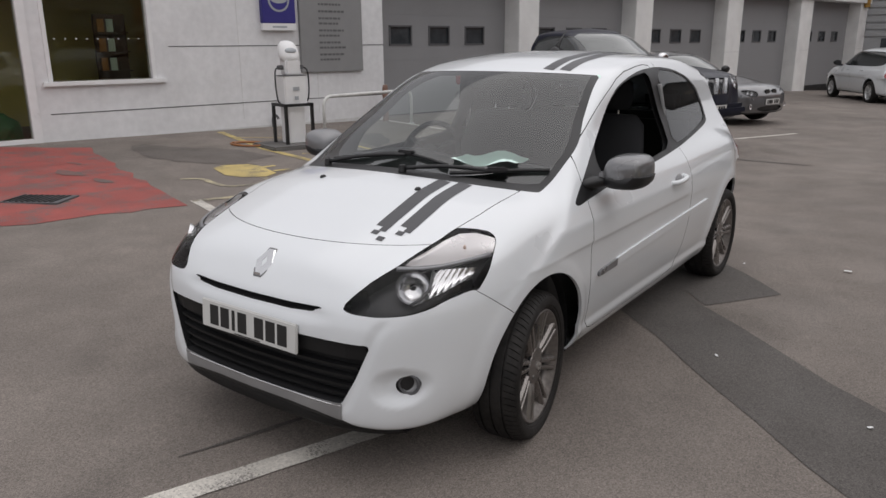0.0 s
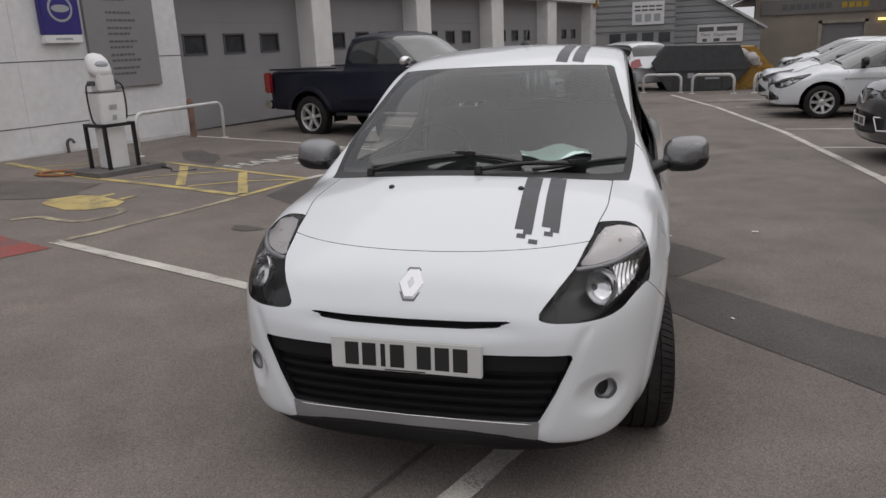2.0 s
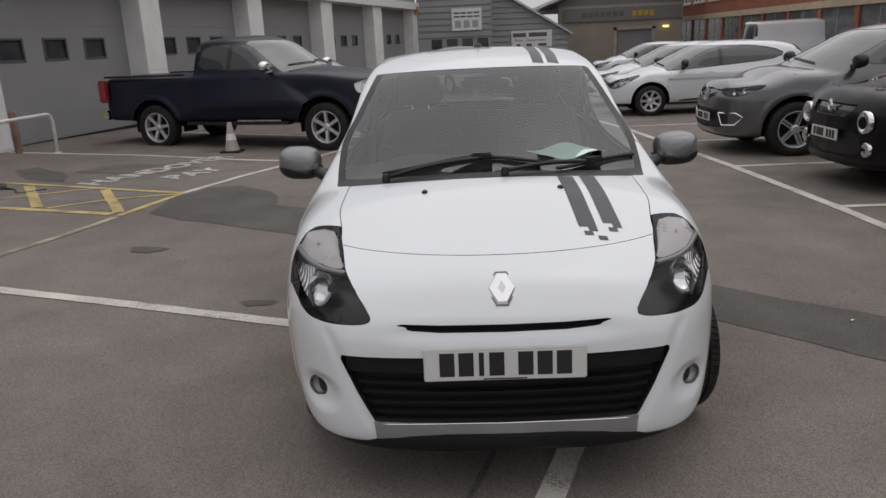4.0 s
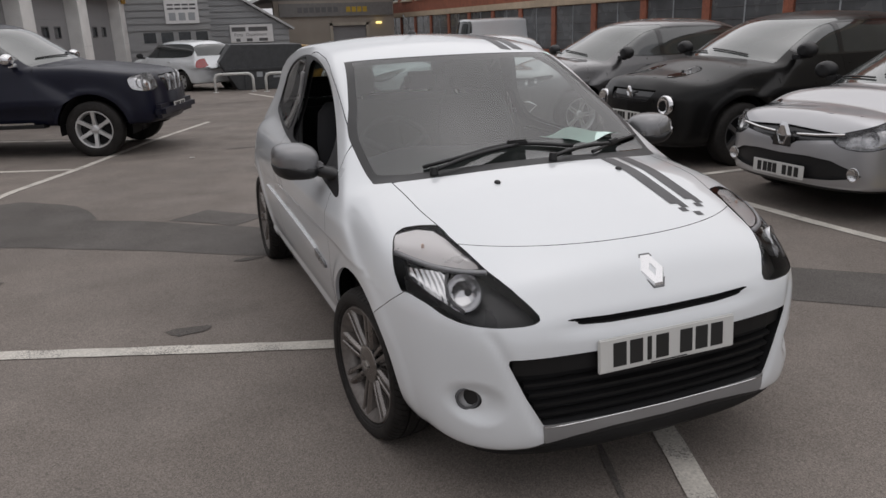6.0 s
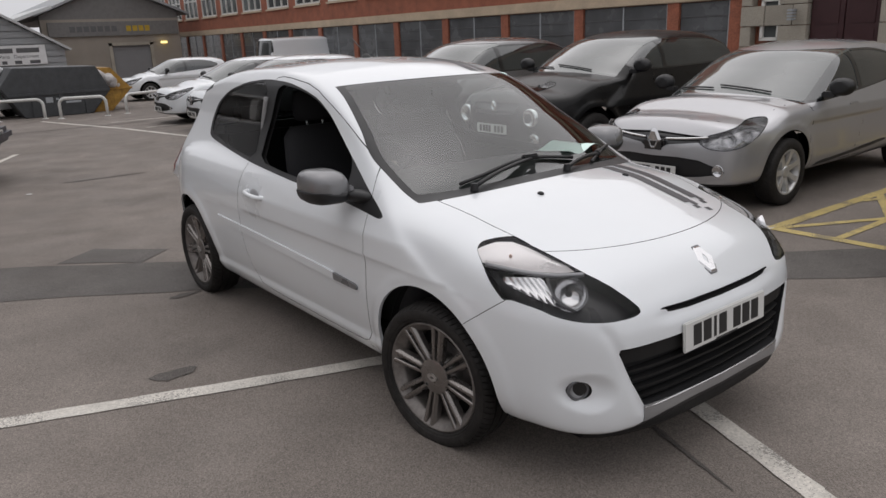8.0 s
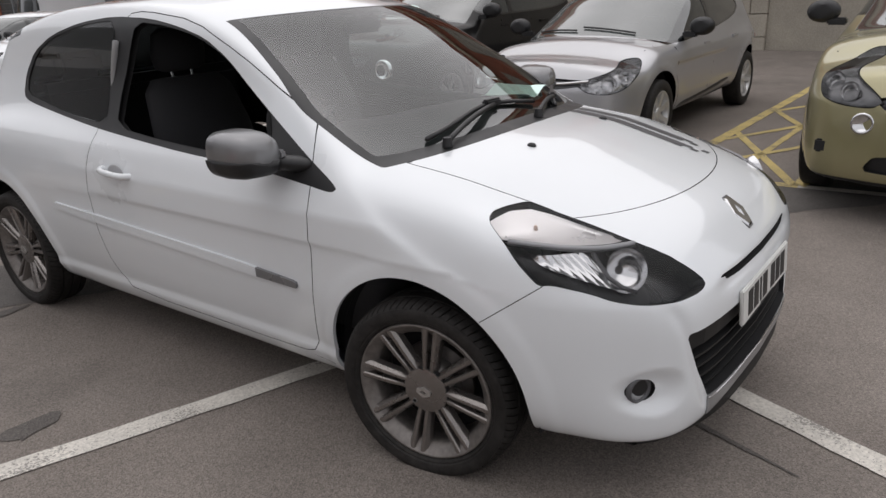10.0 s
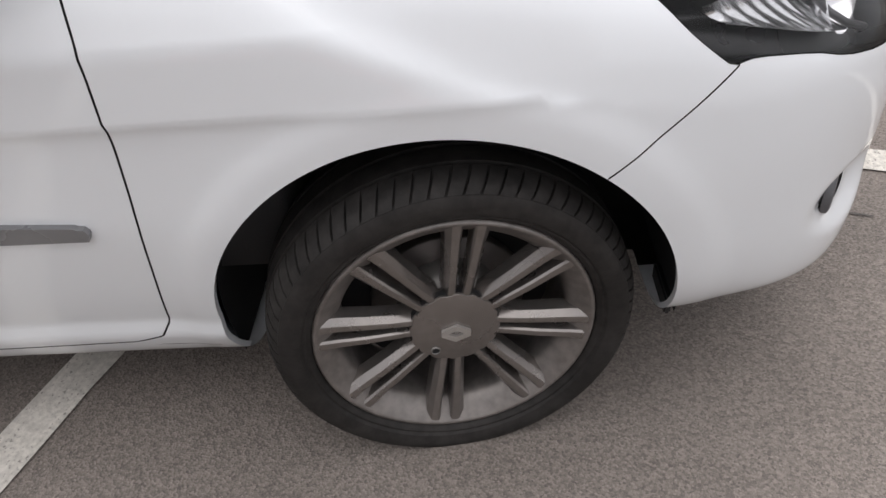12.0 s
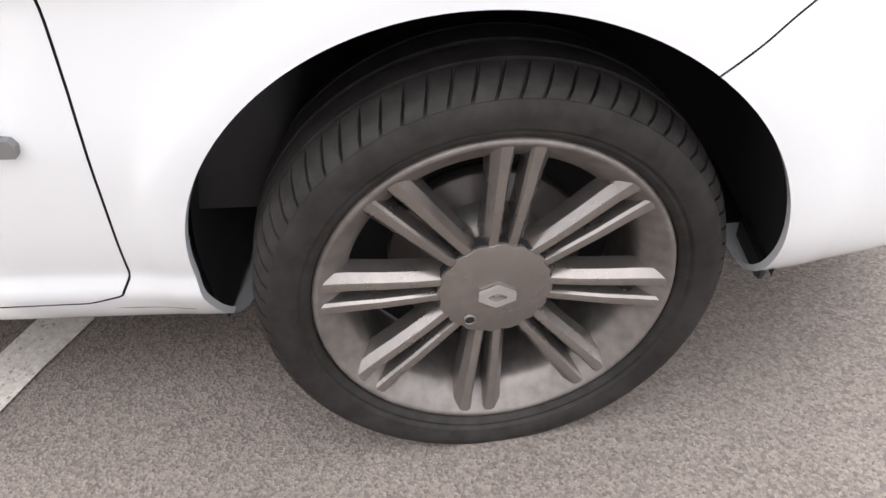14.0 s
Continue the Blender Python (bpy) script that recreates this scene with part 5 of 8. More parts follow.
def brick_building():
    w = struct("wall_east", "red brick works building with stone bands and wired windows", "wall", FACADE)
    L0, L1 = -9.0, 58.0
    boxed("brick_core", (0.12, L0, -1.0), (8.0, L1, 7.5), M_BRICK, w)
    boxed("stone_band", (-0.06, 5.45, 2.10), (0.12, L1, 2.38), M_STONE, w, "pale stone band", 0.015)
    boxed("parapet_band", (-0.04, L0, 6.6), (0.12, L1, 7.0), M_STONE, w, "", 0.015)
    boxed("plinth", (-0.05, 5.45, -1.0), (0.12, L1, 0.45), M_BRICK, w)
    # piers between the lower windows
    y = 5.45
    k = 0
    while y < L1 - 1:
        wdt = (1.35, 2.75, 2.75, 2.75)[min(k, 3)]
        boxed("brick_pier", (-0.02, y, 0.45), (0.12, y + 0.33, 2.10), M_BRICK, w)
        win = boxed("window", (0.04, y + 0.35, 0.47), (0.10, y + 0.33 + wdt - 0.02, 2.08), M_GRILLEPANE, w, "dark window behind wire mesh")
        n = 1 if wdt < 2 else 2
        for j in range(n):
            a = y + 0.36 + j * (wdt - 0.03) / n
            for z in (0.80, 1.12, 1.44, 1.76):
                boxed("glazing_bar", (0.025, a, z), (0.04, a + (wdt - 0.06) / n, z + 0.025), M_DARKGREY, win)
            boxed("glazing_bar", (0.02, a - 0.02, 0.47), (0.04, a + 0.02, 2.08), M_SIGNGREY, win)
        y += wdt + 0.33
        k += 1
    # upper brick wall with tall white casements
    boxed("upper_wall", (0.0, 5.45, 2.38), (0.12, L1, 3.08), M_BRICK, w)
    boxed("upper_wall", (0.0, 5.45, 5.2), (0.12, L1, 6.6), M_BRICK, w)
    y = 6.4
    while y < L1 - 2:
        boxed("brick_pier", (0.0, y - 0.75, 3.08), (0.12, y, 5.2), M_BRICK, w)
        win = boxed("window", (0.07, y, 3.10), (0.11, y + 2.45, 5.2), M_UPPERPANE, w, "tall pane with white frame")
        boxed("window_sill", (-0.08, y - 0.06, 3.02), (0.10, y + 2.51, 3.10), M_STONE, win)
        for a, b2, c, d in ((0, 0.09, 3.10, 5.2), (0.78, 0.86, 3.10, 5.2), (1.58, 1.66, 3.10, 5.2), (2.36, 2.45, 3.10, 5.2)):
            boxed("window_frame", (0.0, y + a, c), (0.07, y + b2, d), M_WINFRAME, win)
        for z in (3.10, 4.05):
            boxed("window_frame", (0.01, y, z), (0.065, y + 2.45, z + 0.08), M_WINFRAME, win)
        y += 3.2
    # stone entrance: courses of ashlar, a narrow window, dark doors
    st = struct("wall_entrance", "buff ashlar stone entrance with a maroon double door", "wall", FACADE)
    rnd = random.Random(7)
    for c in range(15):
        z0 = -0.6 + 0.42 * c
        for a, b2 in ((3.95, 5.45), (0.8, 2.55)):
            y = a - (0.3 if c % 2 else 0.0)
            while y < b2:
                y2 = min(y + 0.62, b2)
                ya = max(y, a)
                if y2 - ya > 0.05:
                    hole = (4.58 < (ya + y2) / 2 < 4.98) and 1.15 < z0 + 0.2 < 2.9 and a > 3
                    if not hole:
                        boxed("stone", (-0.10 + rnd.uniform(-0.006, 0.006), ya + 0.006, z0 + 0.006), (0.12, y2 - 0.006, z0 + 0.414), M_ASHLAR, st, "", 0.008)
                y = y + 0.62
    boxed("lintel_stone", (-0.12, 2.55, 2.9), (0.12, 3.95, 3.6), M_ASHLAR, st)
    wn_ = boxed("window", (0.0, 4.55, 1.20), (0.06, 5.0, 2.9), M_UPPERPANE, st, "narrow window with white frame")
    for lo, hi in (((-0.06, 4.55, 1.20), (0.0, 4.62, 2.9)), ((-0.06, 4.93, 1.20), (0.0, 5.0, 2.9)), ((-0.06, 4.55, 1.20), (0.0, 5.0, 1.27)), ((-0.06, 4.55, 2.0), (0.0, 5.0, 2.06))):
        boxed("window_frame", lo, hi, M_WINFRAME, wn_)
    for k in range(2):
        y = 2.57 + 0.69 * k
        leaf = boxed("door_leaf", (0.02, y, -0.1), (0.08, y + 0.67, 2.1), M_MAROON, st, "maroon door leaf", 0.006)
        for z in (0.15, 0.85, 1.5):
            boxed("door_panel", (0.005, y + 0.10, z), (0.02, y + 0.57, z + 0.52), M_MAROON, leaf, "", 0.005)
    boxed("fanlight", (0.03, 2.57, 2.12), (0.07, 3.93, 2.9), M_GRILLEPANE, st)
    for y in (4.20, 2.15):
        lt = thing("wall_lantern", "small grey wall lantern on the stone entrance", "lamp", FACADE @ pose(-0.12, y, 1.62))
        boxed("bracket", (-0.12, -0.02, 0.15), (0.02, 0.02, 0.19), M_DARKGREY, lt)
        for k in range(4):
            boxed("shade", (-0.20, -0.07, -0.02 + 0.06 * k), (-0.06, 0.07, 0.02 + 0.06 * k), M_SIGNGREY, lt, "", 0.01)
    # unseen stretch added in grey-buff stone so dark car flanks don't mirror brick
    boxed("wall_end", (-0.02, -9.0, -1.0), (0.12, 0.8, 7.5), M_ASHLAR, st, "plain stone wall added out of view for reflections")


def closing_walls():
    """Plain wall added on the unseen side, kept low so paint reflects sky."""
    b = struct("wall_south", "low pale rendered wall added out of view to close the yard", "wall", pose(0, -34, 0))
    boxed("wall_panel", (-24, -0.3, -1.0), (30, 0.0, 1.4), M_PILLAR, b)
    boxed("coping", (-24, -0.4, 1.4), (30, 0.1, 1.5), M_STONE, b)


M_CREAM = mat("cream_wall", (0.66, 0.58, 0.24), 0.8, vary=0.05)
M_ROOMFLOOR = mat("dim_floor", (0.10, 0.09, 0.08), 0.4)
M_BROWN = mat("dark_brown_board", (0.09, 0.05, 0.03), 0.6)
M_ORANGE = mat("orange_card", (0.40, 0.18, 0.04), 0.6)
M_GREENSACK = mat("green_plastic", (0.02, 0.16, 0.05), 0.4, vary=0.2)
M_SIGNGREY = mat("pale_grey_print", (0.36, 0.38, 0.40), 0.5, vary=0.05)
M_DOORDARK = mat("dark_backing", (0.03, 0.03, 0.03), 0.8)
M_DOORPANE = mat("dark_door_pane", (0.045, 0.05, 0.055), 0.12, vary=0.25, each=0.2)
M_ROOFTAN = mat("brown_grey_sheeting", (0.17, 0.165, 0.16), 0.7, vary=0.1)
M_ROOFPALE = mat("pale_weathered_sheet", (0.52, 0.53, 0.53), 0.6, vary=0.12, scale=0.7)
M_SIGNBAND = mat("grey_sign_band", (0.17, 0.165, 0.16), 0.6)
M_UPPERPANE = mat("upper_window_pane", (0.10, 0.11, 0.11), 0.08, vary=0.5, scale=0.5, each=0.4)
M_LAMPGLOW = mat("lit_yellow_lamp", (0.8, 0.65, 0.2), 0.4)
M_LAMPGLOW.node_tree.nodes["Principled BSDF"].inputs["Emission Color"].default_value = (1.0, 0.8, 0.3, 1)
M_LAMPGLOW.node_tree.nodes["Principled BSDF"].inputs["Emission Strength"].default_value = 1.5
showroom()
workshop()
end_buildings()
brick_building()
closing_walls()

# ---------------------------------------------------------------- the other parked vehicles
def car_spec(length, width, height, wheelbase, overhang, nose_z=0.62, cowl=(0.22, 0.98), belt=1.0, header=(1.0, 0.955), tail_top=0.90, tail_y=0.0, tyre=0.31, sedan=0.0, square=0.0):
    """Profiles of a plain car from its main sizes."""
    y0, y1, w, h = -overhang, length - overhang, width / 2, height
    cy, cz = cowl
    roof_end = y1 - 0.28 - tail_y
    c = dict(
        y0=y0, y1=y1, height=h, wheelbase=wheelbase, hub=tyre, arch=tyre + 0.075, flare=0.016, length=length, halfw=w, tyre=tyre, cowl=cowl, belt=belt, roof_end=roof_end,
        plan=curve((y0, w - 0.12), (y0 + 0.3, w - 0.05), (y0 + 0.65, w - 0.018), (1.0, w - 0.015), (wheelbase, w - 0.012), (y1 - 0.2, w - 0.05), (y1, w - 0.11)),
        side=curve((0.15, -0.10), (0.28, -0.045), (0.45, -0.012), (0.62, 0.0), (0.78, -0.004), (belt - 0.08, -0.03), (belt, -0.07), (belt + 0.1, -0.14)),
        top=curve((y0, nose_z), (y0 + 0.09, nose_z + 0.12), (y0 + 0.22, nose_z + 0.19), (y0 + 0.5, cz - 0.11), (cy - 0.1, cz), (cy + 0.4, belt + 0.01), (2.0, belt + 0.02), (y1 - 0.15, belt + 0.02 - 0.04 * sedan), (y1, belt - 0.12)),
        crown=0.055, ktop=0.06, knose=0.08 - 0.03 * square,
        front=curve((0.15, y0 + 0.12), (0.25, y0 + 0.02), (0.40, y0), (nose_z - 0.05, y0), (nose_z + 0.08, y0 + 0.05), (nose_z + 0.25, y0 + 0.16)),
        nose=curve((0, 0), (0.3, 0.018), (0.5, 0.062), (w - 0.22, 0.13 - 0.04 * square), (w - 0.12, 0.23 - 0.08 * square), (w - 0.05, 0.40 - 0.15 * square), (w, 0.62)),
        taper=0.35,
        rear=curve((0.15, y1 - 0.15), (0.3, y1 - 0.03), (0.5, y1), (0.8, y1 - 0.03), (belt, y1 - 0.10), (belt + 0.3, y1 - 0.22)),
        tailplan=curve((0, 0), (0.45, 0.04), (w - 0.2, 0.12), (w - 0.08, 0.24), (w, 0.45)),
        bottom=curve((y0, 0.21), (0, 0.21), (y1, 0.24)),
        roof=curve((cy - 0.42, cz - 0.24), (cy, cz), (header[0] - 0.42, cz + (header[1] * h - cz) * 0.56), (header[0], header[1] * h), (header[0] + 0.35, 0.988 * h), (1.7, h), (roof_end - 0.5, 0.985 * h), (roof_end, tail_top * h + 0.02), (roof_end + 0.30 + 0.3 * sedan, belt - 0.02), (roof_end + 0.6 + 0.3 * sedan, belt - 0.35)),
        sweep=0.20, rcrown=0.055, kroof=0.05,
        glassw=curve((belt - 0.12, w - 0.02), (belt, w - 0.065), (belt + 0.25, w - 0.155), (h - 0.05, w - 0.27)), grear=0.07,
    )
    return c


def plain_wheel(name, r, spokes, rim_r, rim_mat, double=False):
    w = new(name)
    pr = [(rim_r - 0.01, -0.07), (rim_r + 0.01, -0.092), (rim_r + 0.035, -0.10), (r - 0.01, -0.088), (r, -0.07), (r, 0.07), (r - 0.01, 0.09), (rim_r, 0.09)]
    vs, fs = lathe(pr, "x", 40)
    link_mesh("tyre", vs, fs, M_RUBBER, w, "black tyre", True)
    vs, fs = lathe([(rim_r + 0.004, -0.088), (rim_r - 0.006, -0.092), (rim_r - 0.014, -0.080), (rim_r - 0.03, -0.03), (rim_r - 0.03, 0.03), (0.0, 0.03)], "x", 40)
    rim = link_mesh("rim", vs, fs, rim_mat, w, "", True)
    bm = bmesh.new()
    for i in range(spokes):
        for o in ((-0.018, 0.018) if double else (0.0,)):
            m = Matrix.Rotation(2 * math.pi * i / spokes, 4, "X") @ Matrix.Translation((0, o, 0))
            hw = 0.012 if double else 0.030
            rows = []
            for rad, face, k in ((0.03, -0.055, 1.15), (rim_r * 0.6, -0.074, 0.85), (rim_r - 0.008, -0.084, 1.1)):
                rows.append([bm.verts.new(m @ Vector((x, yy * k, rad))) for x, yy in ((face + 0.035, -hw), (face, -hw * 0.8), (face, hw * 0.8), (face + 0.035, hw))])
            for p, q in zip(rows[:-1], rows[1:]):
                for k in range(3):
                    bm.faces.new((p[k], p[k + 1], q[k + 1], q[k]))
    bmesh.ops.recalc_face_normals(bm, faces=bm.faces)
    part("spokes", bm, rim_mat, w)
    vs, fs = lathe([(0.06, -0.03), (0.058, -0.062), (0.03, -0.07), (0.0, -0.07)], "x", 20)
    link_mesh("centre_cap", vs, fs, rim_mat, w, "", True)
    # near-black disc stands in for the shade deep in the rim
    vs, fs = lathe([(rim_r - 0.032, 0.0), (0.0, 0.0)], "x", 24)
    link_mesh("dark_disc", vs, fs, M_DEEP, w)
    return w


def bars_plate(car, m, material, tag):
    p = part("number_plate", block(bmesh.new(), (-0.26, -0.008, -0.055), (0.26, 0.0, 0.055), 0.003, m), material, car, tag)
    for i, x in enumerate((-0.19, -0.13, -0.08, -0.03, 0.07, 0.13, 0.19)):
        part("character_bar", block(bmesh.new(), (x - 0.021, -0.010, -0.038), (x + 0.021, -0.0075, 0.038), 0, m), M_INK, p)
    return p


def plain_car(name, label, c, paint, m, doors=4, light=None, grille=None, lower=None, fogs=True, spokes=5, rim=0.215, rim_mat=None, h=0.034, skirts=None, double=False,
              rear_plate=False, front_plate=True, side_glass=None, bed=False, extra=None, plate_z=0.45, lamp_mat=None):
    car = thing(name, label, "car" if not bed else "pickup truck", m)
    f = body_field(c)
    s = Skin(f, c, h)
    wb, hub, ar, w, H, belt = c["wheelbase"], c["hub"], c["arch"], c["halfw"], c["height"], c["belt"]
    cy, cz = c["cowl"]
    rad = lambda y, z, yw: np.hypot(y - yw, z - hub)
    s.mark("arch", lambda x, y, z: np.maximum(np.minimum(rad(y, z, 0.0), rad(y, z, wb)) - ar, 0.5 - np.abs(x)))
    yb = lambda x, y: y - c["sweep"] * (np.abs(x) / 0.65) ** 2
    hy = c["header"] if "header" in c else 1.0
    s.mark("windscreen", lambda x, y, z: np.maximum.reduce([np.abs(x) - (w - 0.165) + 0.24 * (z - cz), z - H + 0.085, cy + 0.03 - yb(x, y)]), lambda x, y, z: (y < 1.45) & (y > cy - 0.1) & (z > cz - 0.05) & (np.abs(x) < w - 0.08))
    g = side_glass if side_glass is not None else outline([(cy + 0.42, belt + 0.02), (cy + 0.75, belt + 0.28), (1.30, H - 0.125), (c["roof_end"] - 0.45, H - 0.13), (c["roof_end"] - 0.10, H - 0.22), (c["roof_end"] - 0.02, belt + 0.10), (c["roof_end"] - 0.5, belt + 0.03)], 2)
    s.mark("window_trim", lambda x, y, z: within(y, z, g) - 0.018, lambda x, y, z: (np.abs(x) > 0.4) & (z > belt - 0.1) & (y < c["roof_end"] + 0.05))
    s.mark("side_window", lambda x, y, z: np.maximum(within(y, z, g), 0.035 - np.abs(y - (1.34 if not bed else 1.70))), lambda x, y, z: (np.abs(x) > 0.4) & (z > belt - 0.1), ("window_trim",))
    s.mark("rear_window", lambda x, y, z: np.maximum.reduce([np.abs(x) - (w - 0.24), z - H + 0.13, belt + 0.06 - z]), lambda x, y, z: y > c["roof_end"] - 0.12)
    if light is not None:
        s.mark("headlight", lambda x, y, z: within(np.abs(x) + y - c["y0"], z, light), lambda x, y, z: (y < 0.3) & (np.abs(x) > 0.25))
    if grille is not None:
        s.mark("grille", lambda x, y, z: within(np.abs(x), z, grille), lambda x, y, z: y < -0.4)
    if lower is not None:
        s.mark("lower_grille", lambda x, y, z: within(np.abs(x), z, lower), lambda x, y, z: y < -0.3)
    s.mark("sill", lambda x, y, z: z - 0.26, lambda x, y, z: z < 0.32)
    if skirts is not None:
        s.mark("side_skirt", lambda x, y, z: within(y, z, skirts), lambda x, y, z: np.abs(x) > 0.5)
    s.mark("rear_lamp", lambda x, y, z: within(y - c["y1"], z, outline([(-0.17, belt - 0.02), (0.1, belt), (0.1, belt - 0.30), (-0.09, belt - 0.28)])), lambda x, y, z: (y > wb + 0.2) & (np.abs(x) > w - 0.40))
    if light is not None:
        s.mark("gap", lambda x, y, z: np.abs(within(np.abs(x) + y - c["y0"], z, light)) - 0.006, lambda x, y, z: (y < 0.3) & (np.abs(x) > 0.25))
    lines = [[(cy + 0.28, belt - 0.02), (cy + 0.20, 0.55), (0.47, 0.30), (1.28, 0.28), (1.36, 0.6), (1.34, belt)]]
    if doors > 2:
        lines.append([(1.32, 0.28), (wb - 0.42, 0.28), (wb - 0.30, 0.62), (wb + 0.02, belt - 0.02)])
    for ln in lines:
        s.mark("gap", lambda x, y, z: along(y, z, ln) - 0.005, lambda x, y, z: np.abs(x) > 0.5)
    s.mark("gap", lambda x, y, z: np.abs(np.maximum.reduce([c["y0"] + 0.20 + 0.55 * np.abs(x) ** 2.2 - y, np.abs(x) - (w - 0.17), y - cy - 0.02])) - 0.005, lambda x, y, z: (z > 0.6) & (y < cy + 0.1) & (np.abs(x) < w - 0.08))
    s.emit("body", "body_shell", paint, car)
    s.emit("windscreen", "windscreen", M_CARGLASS, car, "dark windscreen", 0.003)
    s.emit("rear_window", "rear_window", M_SIDEDARK, car, "dark rear window", 0.003)
    s.emit("gap", "panel_gap", M_DEEP, car, "", 0.004)
    s.emit("sill", "underbody", M_BLACK, car, "black underside")
    s.emit("grille", "grille", M_BLACKGLOSS, car, "black grille", push=(0, 0.03, 0))
    s.emit("lower_grille", "lower_grille", M_BLACK, car, "black lower grille", push=(0, 0.03, 0))
    for sd in (-1, 1):
        s.emit("window_trim", "window_trim", M_BLACKGLOSS, car, "", 0.001, sd)
        s.emit("side_window", "side_window", M_SIDEDARK, car, "dark side glass", 0.004, sd)
        s.emit("headlight", "headlight", M_LENS, car, "clear headlight", -0.001, sd, walls=False)
        s.emit("headlight", "headlight_housing", lamp_mat or M_FARHOUSE, car, "lamp interior", 0.045, sd)
        if light is not None:
            lo_u, hi_u = light[:, 0].min(), light[:, 0].max()
            for fr, rr in ((0.36, 0.42), (0.60, 0.36)):
                u = lo_u + fr * (hi_u - lo_u)
                zs_ = [z for z in np.linspace(0.4, 1.2, 161) if within(np.array([u]), np.array([z]), light)[0] < 0]
                zc, zh = (zs_[0] + zs_[-1]) / 2, (zs_[-1] - zs_[0])
                a, b = 0.22, w - 0.03
                for _ in range(18):
                    q = (a + b) / 2
                    if q + surface_y(f, q, zc, c["y0"] - 0.3) - c["y0"] < u:
                        a = q
                    else:
                        b = q
                bowl("reflector", (sd * a, surface_y(f, a, zc, c["y0"] - 0.3) + 0.022, zc), (0.3 * sd, -0.9, 0.15), zh * rr, zh * 0.3, M_REFLECT, car, "bright lamp reflector", 20, 0.01)
        s.emit("rear_lamp", "rear_lamp", M_REDLAMP, car, "red rear lamp", -0.003, sd)
        s.emit("side_skirt", "side_skirt", M_BLACK, car, "black lower door trim", -0.006, sd)
        for yw in (0.0, wb):
            vs, fs = [], []
            for x_in, r in ((w - 0.10, ar + 0.012), (0.45, ar + 0.012), (0.45, 0.05)):
                for ang in np.linspace(radians(-10), radians(190), 28):
                    vs.append((sd * x_in, yw + r * math.cos(ang), hub + r * math.sin(ang)))
            for k in range(2):
                for i in range(27):
                    q = k * 28 + i
                    fs.append((q, q + 1, q + 29, q + 28))
            link_mesh("wheel_arch_liner", vs, fs, M_DEEP, car, "", True)
        # door mirror
        bm = bmesh.new()
        bmesh.ops.create_uvsphere(bm, u_segments=16, v_segments=10, radius=1)
        for v in bm.verts:
            v.co.y = max(v.co.y, -0.75) if v.co.y < 0 else min(v.co.y, 0.35)
        bmesh.ops.transform(bm, verts=bm.verts, matrix=Matrix.Translation((sd * (w + 0.085), cy + 0.50, belt + 0.075)) @ Matrix.Diagonal((0.115, 0.095, 0.082, 1)))
        block(bm, (min(sd * (w - 0.08), sd * (w + 0.05)), cy + 0.45, belt - 0.02), (max(sd * (w - 0.08), sd * (w + 0.05)), cy + 0.53, belt + 0.03), 0.01)
        part("door_mirror", bm, extra or M_BLACK, car, "", True)
        for dy in ((1.18,) if doors == 2 else (1.12, min(wb - 0.28, 2.05))):
            bm = bmesh.new()
            block(bm, (sd * (w - 0.03) - 0.018, dy - 0.09, belt - 0.13), (sd * (w - 0.03) + 0.018, dy + 0.09, belt - 0.10), 0.008)
            part("door_handle", bm, paint, car)
        if fogs:
            fx = w - 0.26
            fy = surface_y(f, fx, 0.38, c["y0"] - 0.3)
            vs, fs = lathe([(0.055, -0.012), (0.048, -0.018), (0.042, -0.010), (0.0, -0.004)], "y", 20, (sd * fx, fy, 0.38))
            link_mesh("fog_lamp", vs, fs, M_CHROME, car, "round fog lamp", True)
    wheel = plain_wheel("wheel", c["tyre"], spokes, rim, rim_mat or M_ALLOYBRIGHT, double)
    wheel.parent = car
    wx = w - 0.11
    wheel.matrix_basis = pose(-wx, 0, hub)
    for mm in (pose(-wx, wb, hub, 20, 0, 0), pose(wx, 0, hub, 15, 0, 180), pose(wx, wb, hub, 50, 0, 180)):
        copy_thing(wheel, mm)
    if front_plate:
        bars_plate(car, Matrix.Translation((0, surface_y(f, 0, plate_z, c["y0"] - 0.3) - 0.006, plate_z)), M_PLATE, "white number plate with dark bars")
    if rear_plate:
        mm = Matrix.Translation((0, c["y1"] + 0.004, 0.78)) @ Matrix.Rotation(math.pi, 4, "Z") @ Matrix.Rotation(radians(-6), 4, "X")
        bars_plate(car, mm, M_PLATEYELLOW, "yellow rear number plate with dark bars")
    # wipers
    for x0 in (-0.1, 0.45):
        p = [(x0, 0, 0), (x0 - 0.5, 0, 0)]
        pts = []
        for t in np.linspace(0, 1, 6):
            xx = x0 - 0.5 * t
            yy = cy + 0.10 + 0.20 * (abs(xx) / 0.65) ** 2 + 0.05 * t
            lo, hi = cz - 0.1, H
            for _ in range(20):
                mid = (lo + hi) / 2
                if f(np.array([[xx, yy, mid]]))[0] < 0:
                    lo = mid
                else:
                    hi = mid
            pts.append((xx, yy, lo + 0.012))
        vs, fs = tube(pts, 0.009, 5)
        link_mesh("wiper", vs, fs, M_BLACK, car)
    return car, f


